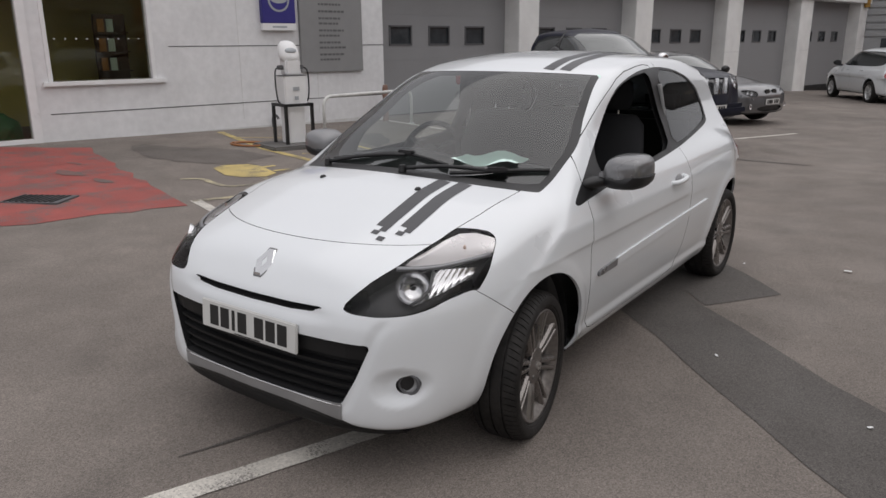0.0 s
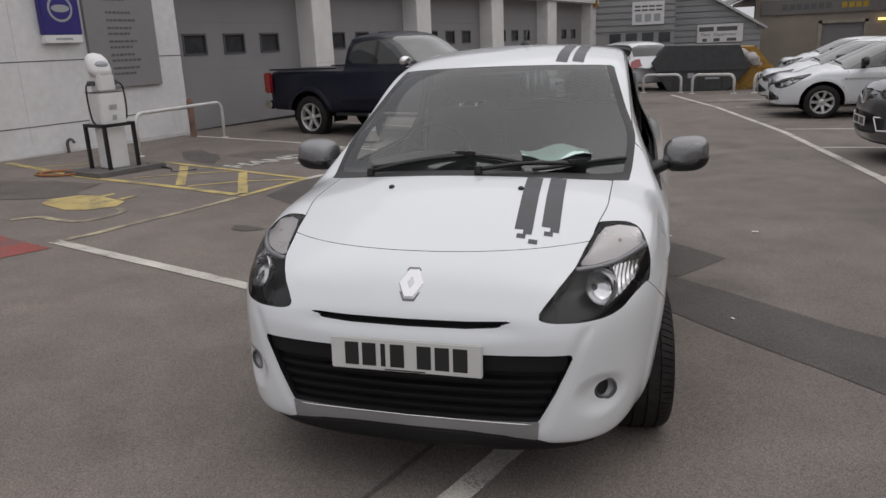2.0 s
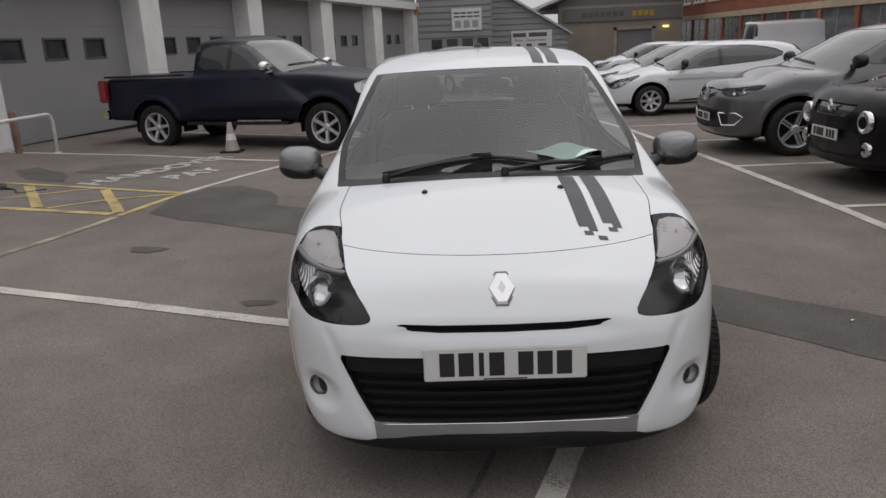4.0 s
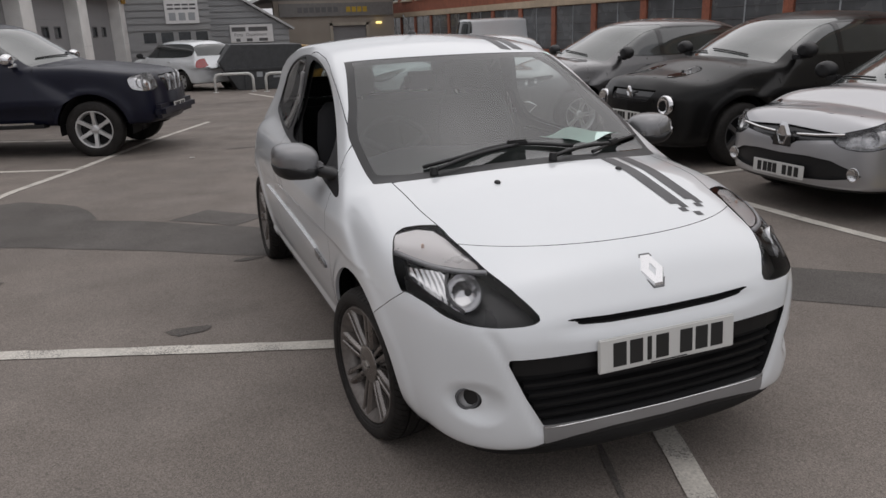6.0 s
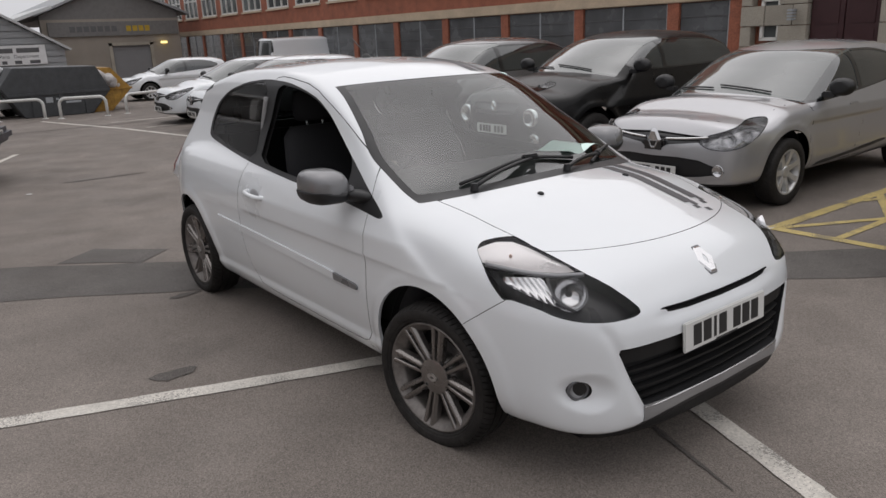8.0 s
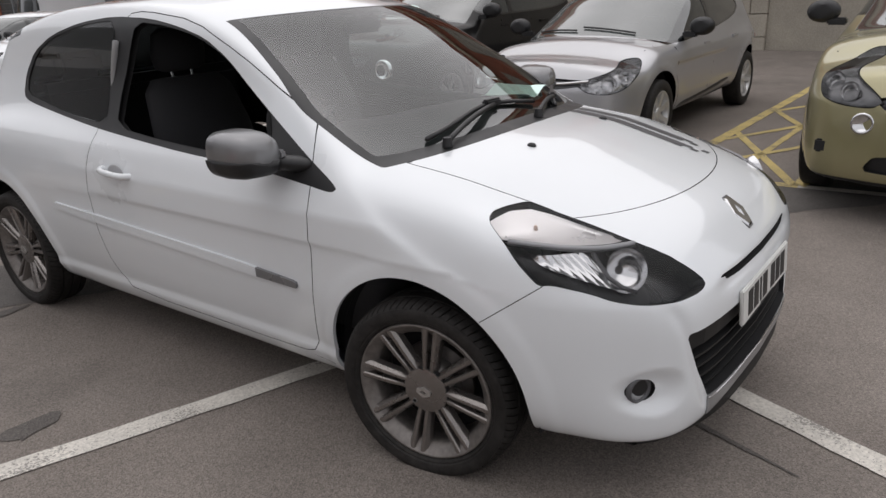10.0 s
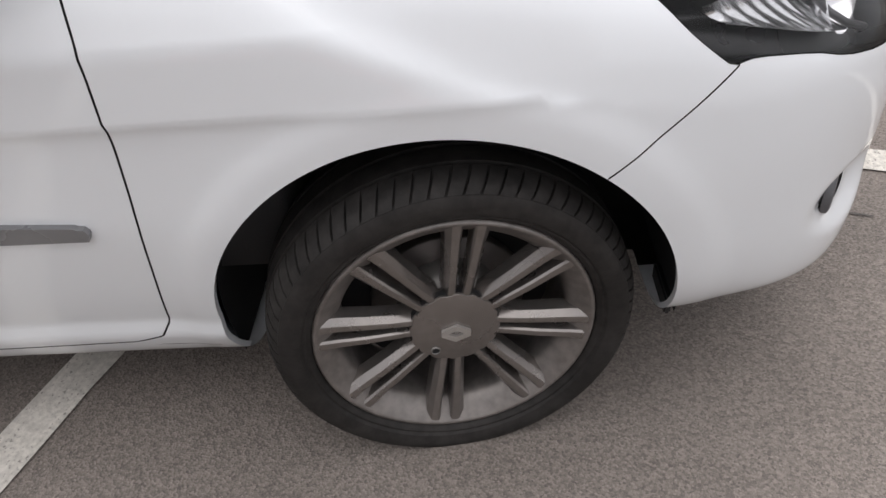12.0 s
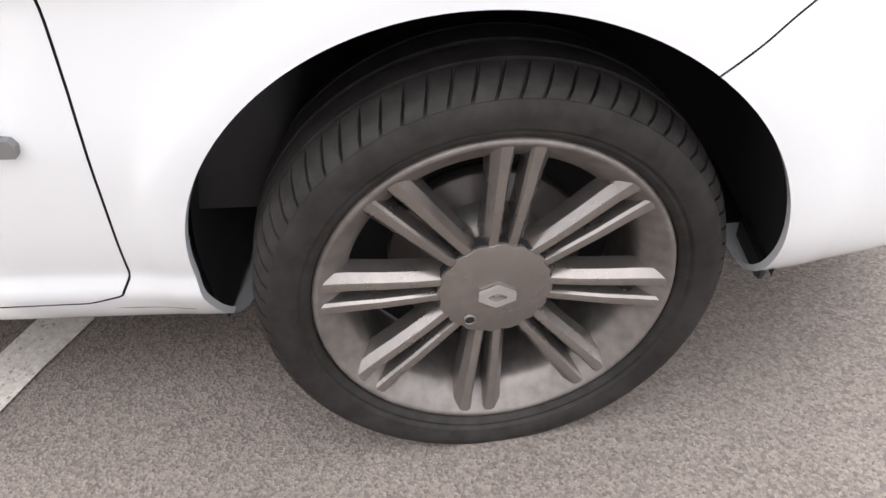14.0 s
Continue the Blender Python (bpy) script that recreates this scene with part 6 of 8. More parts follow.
def badge(car, f, y_guess, z, size, material=None, name="emblem"):
    """A plain diamond-shaped or oval badge on the nose."""
    bm = bmesh.new()
    ring = [(0.36, 1), (1, 0), (0.36, -1), (-0.36, -1), (-1, 0), (-0.36, 1)]
    a = [bm.verts.new((x * size * 0.8, 0, q * size)) for x, q in ring]
    b = [bm.verts.new((x * size * 0.55, -0.015, q * size * 0.72)) for x, q in ring]
    c2 = [bm.verts.new((x * size * 0.25, -0.004, q * size * 0.35)) for x, q in ring]
    for k in range(6):
        j = (k + 1) % 6
        bm.faces.new((a[k], a[j], b[j], b[k]))
        bm.faces.new((b[k], b[j], c2[j], c2[k]))
    bm.faces.new(c2)
    bmesh.ops.recalc_face_normals(bm, faces=bm.faces)
    o = part(name, bm, material or M_CHROME, car, "plain chrome badge")
    o.location = (0, surface_y(f, 0, z, y_guess) - 0.012, z)
    return o


M_ALLOYBRIGHT = mat("bright_alloy", (0.60, 0.60, 0.60), 0.35, 0.6, vary=0.08)
M_FARHOUSE = mat("lamp_interior_grey", (0.16, 0.16, 0.165), 0.2, 0.5, vary=0.4, scale=14)
M_FARLAMP = mat("lamp_interior", (0.42, 0.42, 0.43), 0.18, 0.8, vary=0.5, scale=14, bump=0.01, bump_scale=25)
M_SILVER = mat("silver_car_paint", (0.43, 0.43, 0.445), 0.34, 0.55, vary=0.02, coat=1.0, rvary=0.03)
M_GREYCAR = mat("grey_car_paint", (0.105, 0.103, 0.106), 0.3, 0.5, vary=0.03, coat=1.0, rvary=0.03)
M_BLACKCAR = mat("black_car_paint", (0.006, 0.0058, 0.0058), 0.30, 0.0, vary=0.05, coat=0.15, rvary=0.03, spec=0.22)
M_NAVY = mat("dark_navy_car_paint", (0.005, 0.0063, 0.0175), 0.36, 0.0, vary=0.05, coat=0.15, rvary=0.03, spec=0.25)
M_GOLD = mat("olive_gold_car_paint", (0.33, 0.30, 0.165), 0.32, 0.5, vary=0.03, coat=1.0, rvary=0.03)
M_DARKSILVER = mat("dark_silver_car_paint", (0.15, 0.15, 0.155), 0.3, 0.6, vary=0.03, coat=1.0, rvary=0.03)

SUPERMINI = car_spec(4.06, 1.732, 1.40, 2.589, 0.85, nose_z=0.625, cowl=(0.12, 0.930), belt=0.930, header=(1.0, 0.948), tyre=0.30)
LAMP_LONG = outline([(0.48, 0.628), (0.60, 0.566), (0.82, 0.555), (1.02, 0.590), (1.20, 0.668), (1.40, 0.795), (1.24, 0.795), (1.0, 0.752), (0.8, 0.708), (0.60, 0.668)])
GRILLE_V = np.array([(-0.3, 0.535), (0.07, 0.535), (0.14, 0.582), (0.52, 0.628), (0.52, 0.664), (0.14, 0.684), (-0.3, 0.708)])
LOWER_W = outline([(-0.3, 0.47), (0.40, 0.485), (0.62, 0.40), (0.66, 0.36), (0.40, 0.31), (-0.3, 0.28)], 1)


def supermini(label, paint, m, skirt=True):
    sk = outline([(0.50, 0.27), (1.95, 0.36), (2.02, 0.40), (1.1, 0.335), (0.62, 0.315)], 1) if skirt else None
    glass_line = outline([(0.26, 0.875), (0.52, 1.04), (0.80, 1.180), (1.08, 1.265), (1.45, 1.295), (1.95, 1.285), (2.36, 1.215), (2.58, 1.115), (2.30, 1.020), (1.2, 0.935), (0.60, 0.895)], 1)
    car, f = plain_car("hatchback_car", label, SUPERMINI, paint, m, 4, LAMP_LONG, GRILLE_V, LOWER_W, True, 7, 0.20, skirts=sk, plate_z=0.345, side_glass=glass_line, h=0.028, lamp_mat=M_FARLAMP)
    badge(car, f, -1.2, 0.618, 0.098)
    badge_back = boxed("badge_surround", (-0.11, surface_y(f, 0, 0.565, -1.2) - 0.006, 0.508), (0.11, surface_y(f, 0, 0.565, -1.2) + 0.03, 0.624), M_BLACKGLOSS, car, "black panel under the badge", 0.02)
    for sd in (-1, 1):
        vs, fs = tube([(sd * x, surface_y(f, x, 0.652, -1.2) - 0.004, z) for x, z in ((0.11, 0.631), (0.3, 0.643), (0.5, 0.663))], 0.009, 6)
        link_mesh("grille_bar", vs, fs, M_CHROME, car, "thin chrome bar")
    return car


def parked_row():
    supermini("silver five-door hatchback parked nose out in a marked bay", M_SILVER, pose(4.01, 1.945, lift(4.0, 1.9), 0, 0, 270))
    white = supermini("white five-door hatchback parked nose out in the far bays", M_CARWHITE, pose(3.66, 12.85, lift(4, 12.8), 0, 0, 268))
    other = copy_thing(white, pose(3.75, 15.3, lift(4, 15.2), 0, 0, 268))
    tagged(other, "white five-door hatchback parked beside another white car", "car")
    other = copy_thing(white, pose(5.6, 25.6, lift(5.6, 25.6), 0, 0, 270))
    tagged(other, "white five-door hatchback parked beyond the yellow skip", "car")
    # black crossover with round lamps and high arches
    c = car_spec(4.135, 1.765, 1.57, 2.53, 0.86, nose_z=0.76, cowl=(0.18, 1.09), belt=1.10, header=(1.0, 0.95), tyre=0.335, square=0.4)
    c["flare"] = 0.03
    hi = outline([(0.58, 0.93), (0.85, 0.945), (1.10, 1.0), (0.95, 1.03), (0.65, 0.985)])
    car, f = plain_car("crossover_car", "black crossover with round fog lamps parked in a bay", c, M_BLACKCAR, pose(4.31, 4.45, lift(4.3, 4.5), 0, 0, 270), 4, hi,
                       np.array([(-0.3, 0.69), (0.32, 0.69), (0.40, 0.81), (-0.3, 0.81)]), outline([(-0.3, 0.56), (0.5, 0.58), (0.55, 0.34), (-0.3, 0.30)], 1), False, 5, 0.215, M_DARKSILVER, plate_z=0.52)
    for sd in (-1, 1):
        fy = surface_y(f, 0.56, 0.66, -1.3)
        vs, fs = lathe([(0.105, 0.02), (0.105, -0.02), (0.088, -0.030), (0.080, -0.018), (0.05, 0.0), (0.0, 0.004)], "y", 28, (sd * 0.56, fy, 0.665))
        link_mesh("round_lamp", vs, fs, M_CHROME, car, "round chrome-ringed lamp", True)
        fy = surface_y(f, 0.60, 0.42, -1.3)
        vs, fs = lathe([(0.07, 0.02), (0.07, -0.012), (0.055, -0.016), (0.0, 0.0)], "y", 24, (sd * 0.60, fy, 0.42))
        link_mesh("fog_lamp", vs, fs, M_CHROME, car, "", True)
    badge(car, f, -1.3, 0.78, 0.06)
    # grey crossover
    c = car_spec(4.122, 1.778, 1.566, 2.606, 0.87, nose_z=0.74, cowl=(0.14, 1.07), belt=1.06, header=(1.02, 0.95), tyre=0.335)
    lamp = outline([(0.44, 0.800), (0.62, 0.745), (0.92, 0.755), (1.15, 0.815), (1.30, 0.875), (1.1, 0.872), (0.8, 0.840), (0.5, 0.835)])
    car, f = plain_car("crossover_car", "grey crossover with chrome-edged bumper parked in a bay", c, M_GREYCAR, pose(3.98, 7.12, lift(4, 7.1), 0, 0, 270), 4, lamp,
                       np.array([(-0.3, 0.66), (0.07, 0.66), (0.14, 0.71), (0.52, 0.78), (0.52, 0.82), (0.14, 0.82), (-0.3, 0.86)]), outline([(-0.3, 0.58), (0.5, 0.57), (0.62, 0.50), (0.60, 0.36), (-0.3, 0.31)], 1), False, 5, 0.225, plate_z=0.47, double=True)
    badge(car, f, -1.3, 0.76, 0.10)
    for sd in (-1, 1):
        ring = [(0.44, 0.53), (0.70, 0.545), (0.76, 0.50), (0.70, 0.40), (0.52, 0.385), (0.44, 0.53)]
        vs, fs = tube([(sd * x, surface_y(f, x, z, -1.3) - 0.006, z) for x, z in ring], 0.012, 6)
        link_mesh("lamp_surround", vs, fs, M_CHROME, car, "chrome fog lamp surround")
    # olive-gold people carrier
    c = car_spec(4.77, 1.884, 1.66, 2.85, 0.93, nose_z=0.74, cowl=(0.0, 1.08), belt=1.08, header=(1.05, 0.94), tyre=0.33)
    lamp = outline([(0.47, 0.725), (0.54, 0.688), (0.75, 0.695), (0.95, 0.735), (1.10, 0.84), (1.22, 0.97), (1.12, 0.985), (0.88, 0.885), (0.62, 0.790)])
    car, f = plain_car("people_carrier", "olive-gold people carrier parked nose out beside yellow hatching", c, M_GOLD, pose(3.36, -1.16, lift(3.3, -1.1), 0, 0, 270), 4, lamp,
                       outline([(-0.3, 0.66), (0.38, 0.67), (0.46, 0.735), (0.40, 0.755), (-0.3, 0.765)], 1), outline([(-0.3, 0.315), (0.46, 0.315), (0.47, 0.345), (0.41, 0.43), (-0.3, 0.43)], 1), False, 5, 0.215, plate_z=0.50)
    badge(car, f, -1.4, 0.715, 0.045, M_SIGNGREY, "oval_badge")
    for sd in (-1, 1):
        fy = surface_y(f, 0.50, 0.60, -1.4)
        vs, fs = lathe([(0.062, 0.015), (0.062, -0.014), (0.052, -0.020), (0.046, -0.008), (0.0, 0.0)], "y", 24, (sd * 0.50, fy, 0.60))
        link_mesh("fog_lamp", vs, fs, M_CHROME, car, "round chrome-ringed fog lamp", True)
        fy = surface_y(f, 0.70, 0.44, -1.4)
        boxed("bumper_vent", (sd * 0.70 - 0.05, fy - 0.004, 0.40), (sd * 0.70 + 0.05, fy + 0.04, 0.48), M_BLACK, car, "", 0.01)


def far_cars():
    # white electric hatchback seen from behind
    c = car_spec(4.445, 1.77, 1.55, 2.70, 0.92, nose_z=0.70, cowl=(0.05, 1.03), belt=1.02, header=(1.0, 0.955), tyre=0.316)
    plain_car("hatchback_car", "white five-door hatchback parked by the workshop bays", c, M_CARWHITE, pose(-1.05, 24.9, lift(-1, 24.9), 0, 0, 209), 4, LAMP_LONG, None, None, False, 5, 0.21, rear_plate=True, front_plate=False)
    # dark silver saloon
    c = car_spec(4.52, 1.817, 1.42, 2.76, 0.78, nose_z=0.60, cowl=(0.42, 0.94), belt=0.95, header=(1.22, 0.955), tail_y=0.75, tyre=0.315, sedan=1.0, square=0.5)
    lamp = outline([(0.52, 0.58), (0.75, 0.575), (1.02, 0.65), (1.02, 0.70), (0.75, 0.69), (0.54, 0.66)])
    car, f = plain_car("saloon_car", "dark silver saloon parked beside the pickup", c, M_DARKSILVER, pose(-1.98, 13.75, lift(-2, 13.7), 0, 0, 74), 4, lamp, None, outline([(-0.3, 0.38), (0.35, 0.38), (0.5, 0.33), (0.3, 0.27), (-0.3, 0.27)], 1), True, 5, 0.215, plate_z=0.46)
    for sd in (-1, 1):
        fy = surface_y(f, 0.12, 0.64, -1.2)
        boxed("grille", (sd * 0.125 - 0.10, fy - 0.012, 0.57), (sd * 0.125 + 0.10, fy + 0.03, 0.70), M_BLACKGLOSS, car, "dark twin grille", 0.02)
    # navy pickup
    c = car_spec(5.22, 1.85, 1.80, 3.20, 0.90, nose_z=0.96, cowl=(0.42, 1.26), belt=1.24, header=(1.12, 0.95), tail_y=1.0, tyre=0.375, square=1.0)
    c["roof_end"] = 2.42
    c["flare"], c["arch"] = 0.035, 0.47
    c["bottom"] = curve((-0.9, 0.40), (0, 0.42), (4.4, 0.48))
    c["side"] = curve((0.35, -0.05), (0.45, -0.02), (0.62, 0.0), (1.0, -0.004), (1.15, -0.015), (1.24, -0.05), (1.34, -0.12))
    c["front"] = curve((0.35, -0.80), (0.45, -0.88), (0.6, -0.90), (0.90, -0.88), (1.04, -0.84), (1.24, -0.72))
    c["top"] = curve((-0.9, 0.94), (-0.82, 1.06), (-0.7, 1.12), (-0.4, 1.17), (0.35, 1.25), (0.8, 1.26), (2.3, 1.25), (2.6, 1.235), (4.25, 1.235), (4.32, 1.1))
    c["rear"] = curve((0.3, 4.22), (0.5, 4.30), (0.9, 4.31), (1.2, 4.29))
    c["tailplan"] = curve((0, 0), (0.7, 0.01), (0.85, 0.04), (0.93, 0.12))
    c["roof"] = curve((0.0, 1.03), (0.42, 1.27), (0.80, 1.51), (1.12, 1.70), (1.40, 1.775), (1.7, 1.80), (2.1, 1.79), (2.42, 1.755), (2.485, 1.45), (2.54, 1.0))
    c["crown"] = 0.03
    g = outline([(0.86, 1.29), (1.08, 1.49), (1.30, 1.655), (2.22, 1.665), (2.34, 1.31), (1.6, 1.285)], 1)
    lamp = outline([(0.62, 0.88), (0.95, 0.85), (1.22, 0.88), (1.26, 1.04), (0.95, 1.08), (0.66, 1.07)])
    car, f = plain_car("pickup_truck", "dark navy pickup with a load bed parked by workshop doors", c, M_NAVY, pose(-1.93, 9.30, lift(-2, 9.3), 0, 0, 71.6), 2, lamp,
                       np.array([(-0.3, 0.80), (0.34, 0.82), (0.42, 1.04), (-0.3, 1.06)]), np.array([(-0.3, 0.50), (0.55, 0.50), (0.60, 0.66), (-0.3, 0.66)]), True, 6, 0.245, M_ALLOYBRIGHT, side_glass=g, bed=True, h=0.034, plate_z=0.60, extra=M_CHROME, lamp_mat=M_REFLECT)
    for x in (-0.24, 0.0, 0.24):
        fy = surface_y(f, abs(x), 0.93, -1.3)
        boxed("grille_bar", (x - 0.05, fy - 0.02, 0.82), (x + 0.05, fy + 0.02, 1.05), M_CHROME, car, "chrome grille bar", 0.012)
    boxed("front_bumper", (-0.78, -0.925, 0.47), (0.78, -0.74, 0.66), M_NAVY, car, "", 0.06)
    for sd in (-1, 1):
        boxed("side_step", (sd * 0.86 - 0.09, 0.62, 0.42), (sd * 0.86 + 0.09, 2.55, 0.47), M_BLACK, car, "black side step", 0.012)
        boxed("step_trim", (sd * 0.95 - 0.006, 0.75, 0.475), (sd * 0.95 + 0.006, 1.55, 0.50), M_CHROME, car, "bright trim strip")
        boxed("bed_rail", (sd * 0.845 - 0.03, 2.56, 1.205), (sd * 0.845 + 0.03, 4.20, 1.235), M_BLACK, car, "black bed rail", 0.01)
    for sd in (-1, 1):
        boxed("tail_lamp", (sd * 0.885 - 0.035, 4.13, 0.80), (sd * 0.885 + 0.035, 4.325, 1.17), M_REDLAMP, car, "tall red tail lamp", 0.025)
    boxed("rear_bumper", (-0.85, 4.26, 0.50), (0.85, 4.44, 0.66), M_CHROME, car, "chrome rear bumper", 0.03)
    # white cars and a tall van beyond the marked bays
    c = car_spec(5.2, 1.95, 2.05, 3.1, 0.92, nose_z=0.82, cowl=(0.05, 1.18), belt=1.15, header=(0.95, 0.92), tail_top=0.97, tail_y=-0.12, tyre=0.33, square=0.6)
    g = outline([(0.45, 1.18), (0.72, 1.52), (0.95, 1.66), (1.45, 1.68), (1.45, 1.20)], 1)
    plain_car("panel_van", "tall white panel van parked by the brick building", c, M_CARWHITE, pose(15.4, 27.7, lift(15.4, 27.7), 0, 0, 90), 2, outline([(0.6, 0.78), (0.9, 0.78), (1.1, 0.95), (1.0, 1.05), (0.7, 0.92)]), None,
              np.array([(-0.3, 0.35), (0.6, 0.35), (0.6, 0.55), (-0.3, 0.55)]), False, 5, 0.2, side_glass=g, h=0.05)


parked_row()
far_cars()

# ---------------------------------------------------------------- fittings of the white hatchback
def top_z(f, x, y, lo=0.85, hi=1.6):
    for _ in range(26):
        m = (lo + hi) / 2
        if f(np.array([[x, y, m]]))[0] < 0:
            lo = m
        else:
            hi = m
    return lo


def loft(rows, closed=True, caps=True):
    """A skin over rows of points."""
    vs, fs = [], []
    n = len(rows[0])
    for r in rows:
        vs += [tuple(p) for p in r]
    for i in range(len(rows) - 1):
        for k in range(n if closed else n - 1):
            j = (k + 1) % n
            fs.append((i * n + k, i * n + j, (i + 1) * n + j, (i + 1) * n + k))
    if caps and closed:
        fs.append(tuple(range(n))[::-1])
        fs.append(tuple((len(rows) - 1) * n + k for k in range(n)))
    return vs, fs


def egg(c, rx, rz, n=20, p=2.6, drop=0.0):
    """A rounded-square ring in the x-z plane."""
    out = []
    for k in range(n):
        a = 2 * math.pi * k / n
        ca, sa = math.cos(a), math.sin(a)
        out.append((c[0] + rx * math.copysign(abs(ca) ** (2 / p), ca), c[1], c[2] + rz * math.copysign(abs(sa) ** (2 / p), sa) + drop * ca))
    return out


def mirrors(car):
    for sd in (-1, 1):
        cx, cz = 0.898, 0.992
        rows = []
        for y, rx, rz in ((0.492, 0.02, 0.016), (0.498, 0.056, 0.040), (0.517, 0.081, 0.059), (0.553, 0.093, 0.069), (0.605, 0.097, 0.073), (0.648, 0.095, 0.071), (0.660, 0.086, 0.064)):
            rows.append(egg((sd * cx, y, cz), rx, rz, 32, 3.0, 0.010 * sd))
        vs, fs = loft(rows)
        shell_ = link_mesh("door_mirror", vs, fs, M_MIRROR, car, "satin grey door mirror", True)
        rows = [[(x, y, min(z, cz - 0.016 + 0.10 * (x * sd - cx)) - 0.002) for x, y, z in egg((sd * cx, yy, cz - 0.002), rx, rz, 32, 3.0, 0.010 * sd)]
                for yy, rx, rz in ((0.494, 0.059, 0.045), (0.516, 0.086, 0.064), (0.552, 0.0965, 0.0725), (0.605, 0.1005, 0.0765), (0.655, 0.097, 0.074))]
        vs, fs = loft(rows)
        link_mesh("mirror_base", vs, fs, M_BLACK, shell_, "black mirror underside", True)
        vs, fs = loft([egg((sd * cx, 0.662, cz), 0.080, 0.060, 28, 3.0, 0.010 * sd), egg((sd * cx, 0.656, cz), 0.080, 0.060, 28, 3.0, 0.010 * sd)])
        link_mesh("mirror_glass", vs, fs, M_CHROME, shell_, "mirror glass")
        rows = []
        for x, y, z, ry, rz in ((0.735, 0.50, 0.935, 0.075, 0.030), (0.775, 0.515, 0.940, 0.060, 0.030), (0.815, 0.545, 0.950, 0.048, 0.026), (0.850, 0.570, 0.958, 0.040, 0.024)):
            rows.append([(sd * x, y + ry * math.cos(a), z + rz * math.sin(a)) for a in np.linspace(0, 2 * math.pi, 16, endpoint=False)])
        vs, fs = loft(rows)
        link_mesh("mirror_arm", vs, fs, M_BLACK, shell_, "black mirror arm", True)
        boxed("arm_cap", (sd * 0.812 - 0.014, 0.505, 0.965), (sd * 0.812 + 0.014, 0.545, 0.992), M_MIRROR, shell_, "", 0.006)


def drape(name, x0, x1, y0, y1, nx, ny, material, parent, label="", lean=0.0):
    """A thin vinyl piece laid over the car's upper skin."""
    vs, fs = [], []
    for j in range(ny + 1):
        y = y0 + (y1 - y0) * j / ny
        for i in range(nx + 1):
            x = x0 + (x1 - x0) * i / nx + lean * (y + 0.4)
            vs.append((x, y, top_z(CAR_FIELD, x, y, 0.6) + 0.0014))
    for j in range(ny):
        for i in range(nx):
            a = j * (nx + 1) + i
            fs.append((a, a + 1, a + nx + 2, a + nx + 1))
    v = np.array(vs)
    return link_mesh(name, vs, fs, material, parent, label, True, normals_of(CAR_FIELD, v))


def stripes(car):
    lean = -0.055
    for c, end, cells in ((0.328, -0.372, ((1, 0), (0, 1), (1, 2))), (0.421, -0.340, ((1, 0), (0, 1)))):
        bar = drape("bonnet_stripe", c - 0.032, c + 0.032, end, 0.040 + 0.19 * c * c + 0.44 * c ** 4, 4, 26, M_STRIPE, car, "dark grey vinyl bonnet stripe with chequered end", lean)
        for i, k in cells:
            x0, y1 = c - 0.032 + 0.032 * i + 0.012 * k, end - 0.027 * k
            drape("chequer_square", x0, x0 + 0.031, y1 - 0.026, y1, 2, 2, M_STRIPE, bar, "", lean)
    for c in (0.292, 0.372):
        drape("roof_stripe", c - 0.029, c + 0.029, 0.935 + 0.30 * c * c + 0.09 * c, 2.70, 3, 40, M_STRIPE, car, "dark grey vinyl roof stripe")


def wipers(car):
    for x0, x1, xp, xy in ((0.22, -0.46, -0.44, -0.03), (0.645, 0.28, 0.06, 0.45)):
        rest = curve((-0.47, 0.208), (-0.35, 0.210), (-0.08, 0.236), (0.0, 0.232), (0.22, 0.200)) if x1 < 0 else curve((0.28, 0.135), (0.46, 0.250), (0.645, 0.350))
        pts, arm = [], []
        for x in np.linspace(x0, x1, 12):
            y = float(rest(x))
            pts.append((x, y, top_z(CAR_FIELD, x, y) + 0.012))
        vs, fs = tube(pts, 0.0085, 6)
        w = link_mesh("wiper", vs, fs, M_BLACK, car, "black wiper lying across the foot of the screen", True)
        base = 0.085 + 0.19 * xp * xp + 0.44 * xp ** 4
        for t in np.linspace(0, 1, 9):
            x = xp + (xy - xp) * t
            y = base + (float(rest(xy)) - 0.012 - base) * t
            arm.append((x, y, top_z(CAR_FIELD, x, y) + 0.016 + 0.012 * math.sin(math.pi * t)))
        vs, fs = tube(arm, 0.0095, 6)
        link_mesh("wiper_arm", vs, fs, M_BLACK, w, "", True)
        c = Vector((xy, float(rest(xy)), top_z(CAR_FIELD, xy, float(rest(xy))) + 0.012))
        bm = bmesh.new()
        block(bm, (-0.045, -0.016, -0.004), (0.045, 0.012, 0.018), 0.006, Matrix.Translation(c) @ Matrix.Rotation(math.atan2(float(rest(xy + 0.04)) - float(rest(xy - 0.04)), 0.08), 4, "Z"))
        part("wiper_yoke", bm, M_BLACK, w)
        bm = bmesh.new()
        bmesh.ops.create_cone(bm, segments=16, radius1=0.018, radius2=0.014, depth=0.03, cap_ends=True, matrix=Matrix.Translation(arm[0]))
        part("wiper_pivot", bm, M_BLACK, w)
    for x in (-0.267, 0.267):
        bm = bmesh.new()
        bmesh.ops.create_uvsphere(bm, u_segments=14, v_segments=8, radius=0.011)
        bmesh.ops.transform(bm, verts=bm.verts, matrix=Matrix.Translation((x, -0.075, top_z(CAR_FIELD, x, -0.075, 0.8) + 0.001)) @ Matrix.Diagonal((1.1, 1.5, 0.9, 1)))
        part("washer_jet", bm, M_BLACK, car, "black washer jet", True)


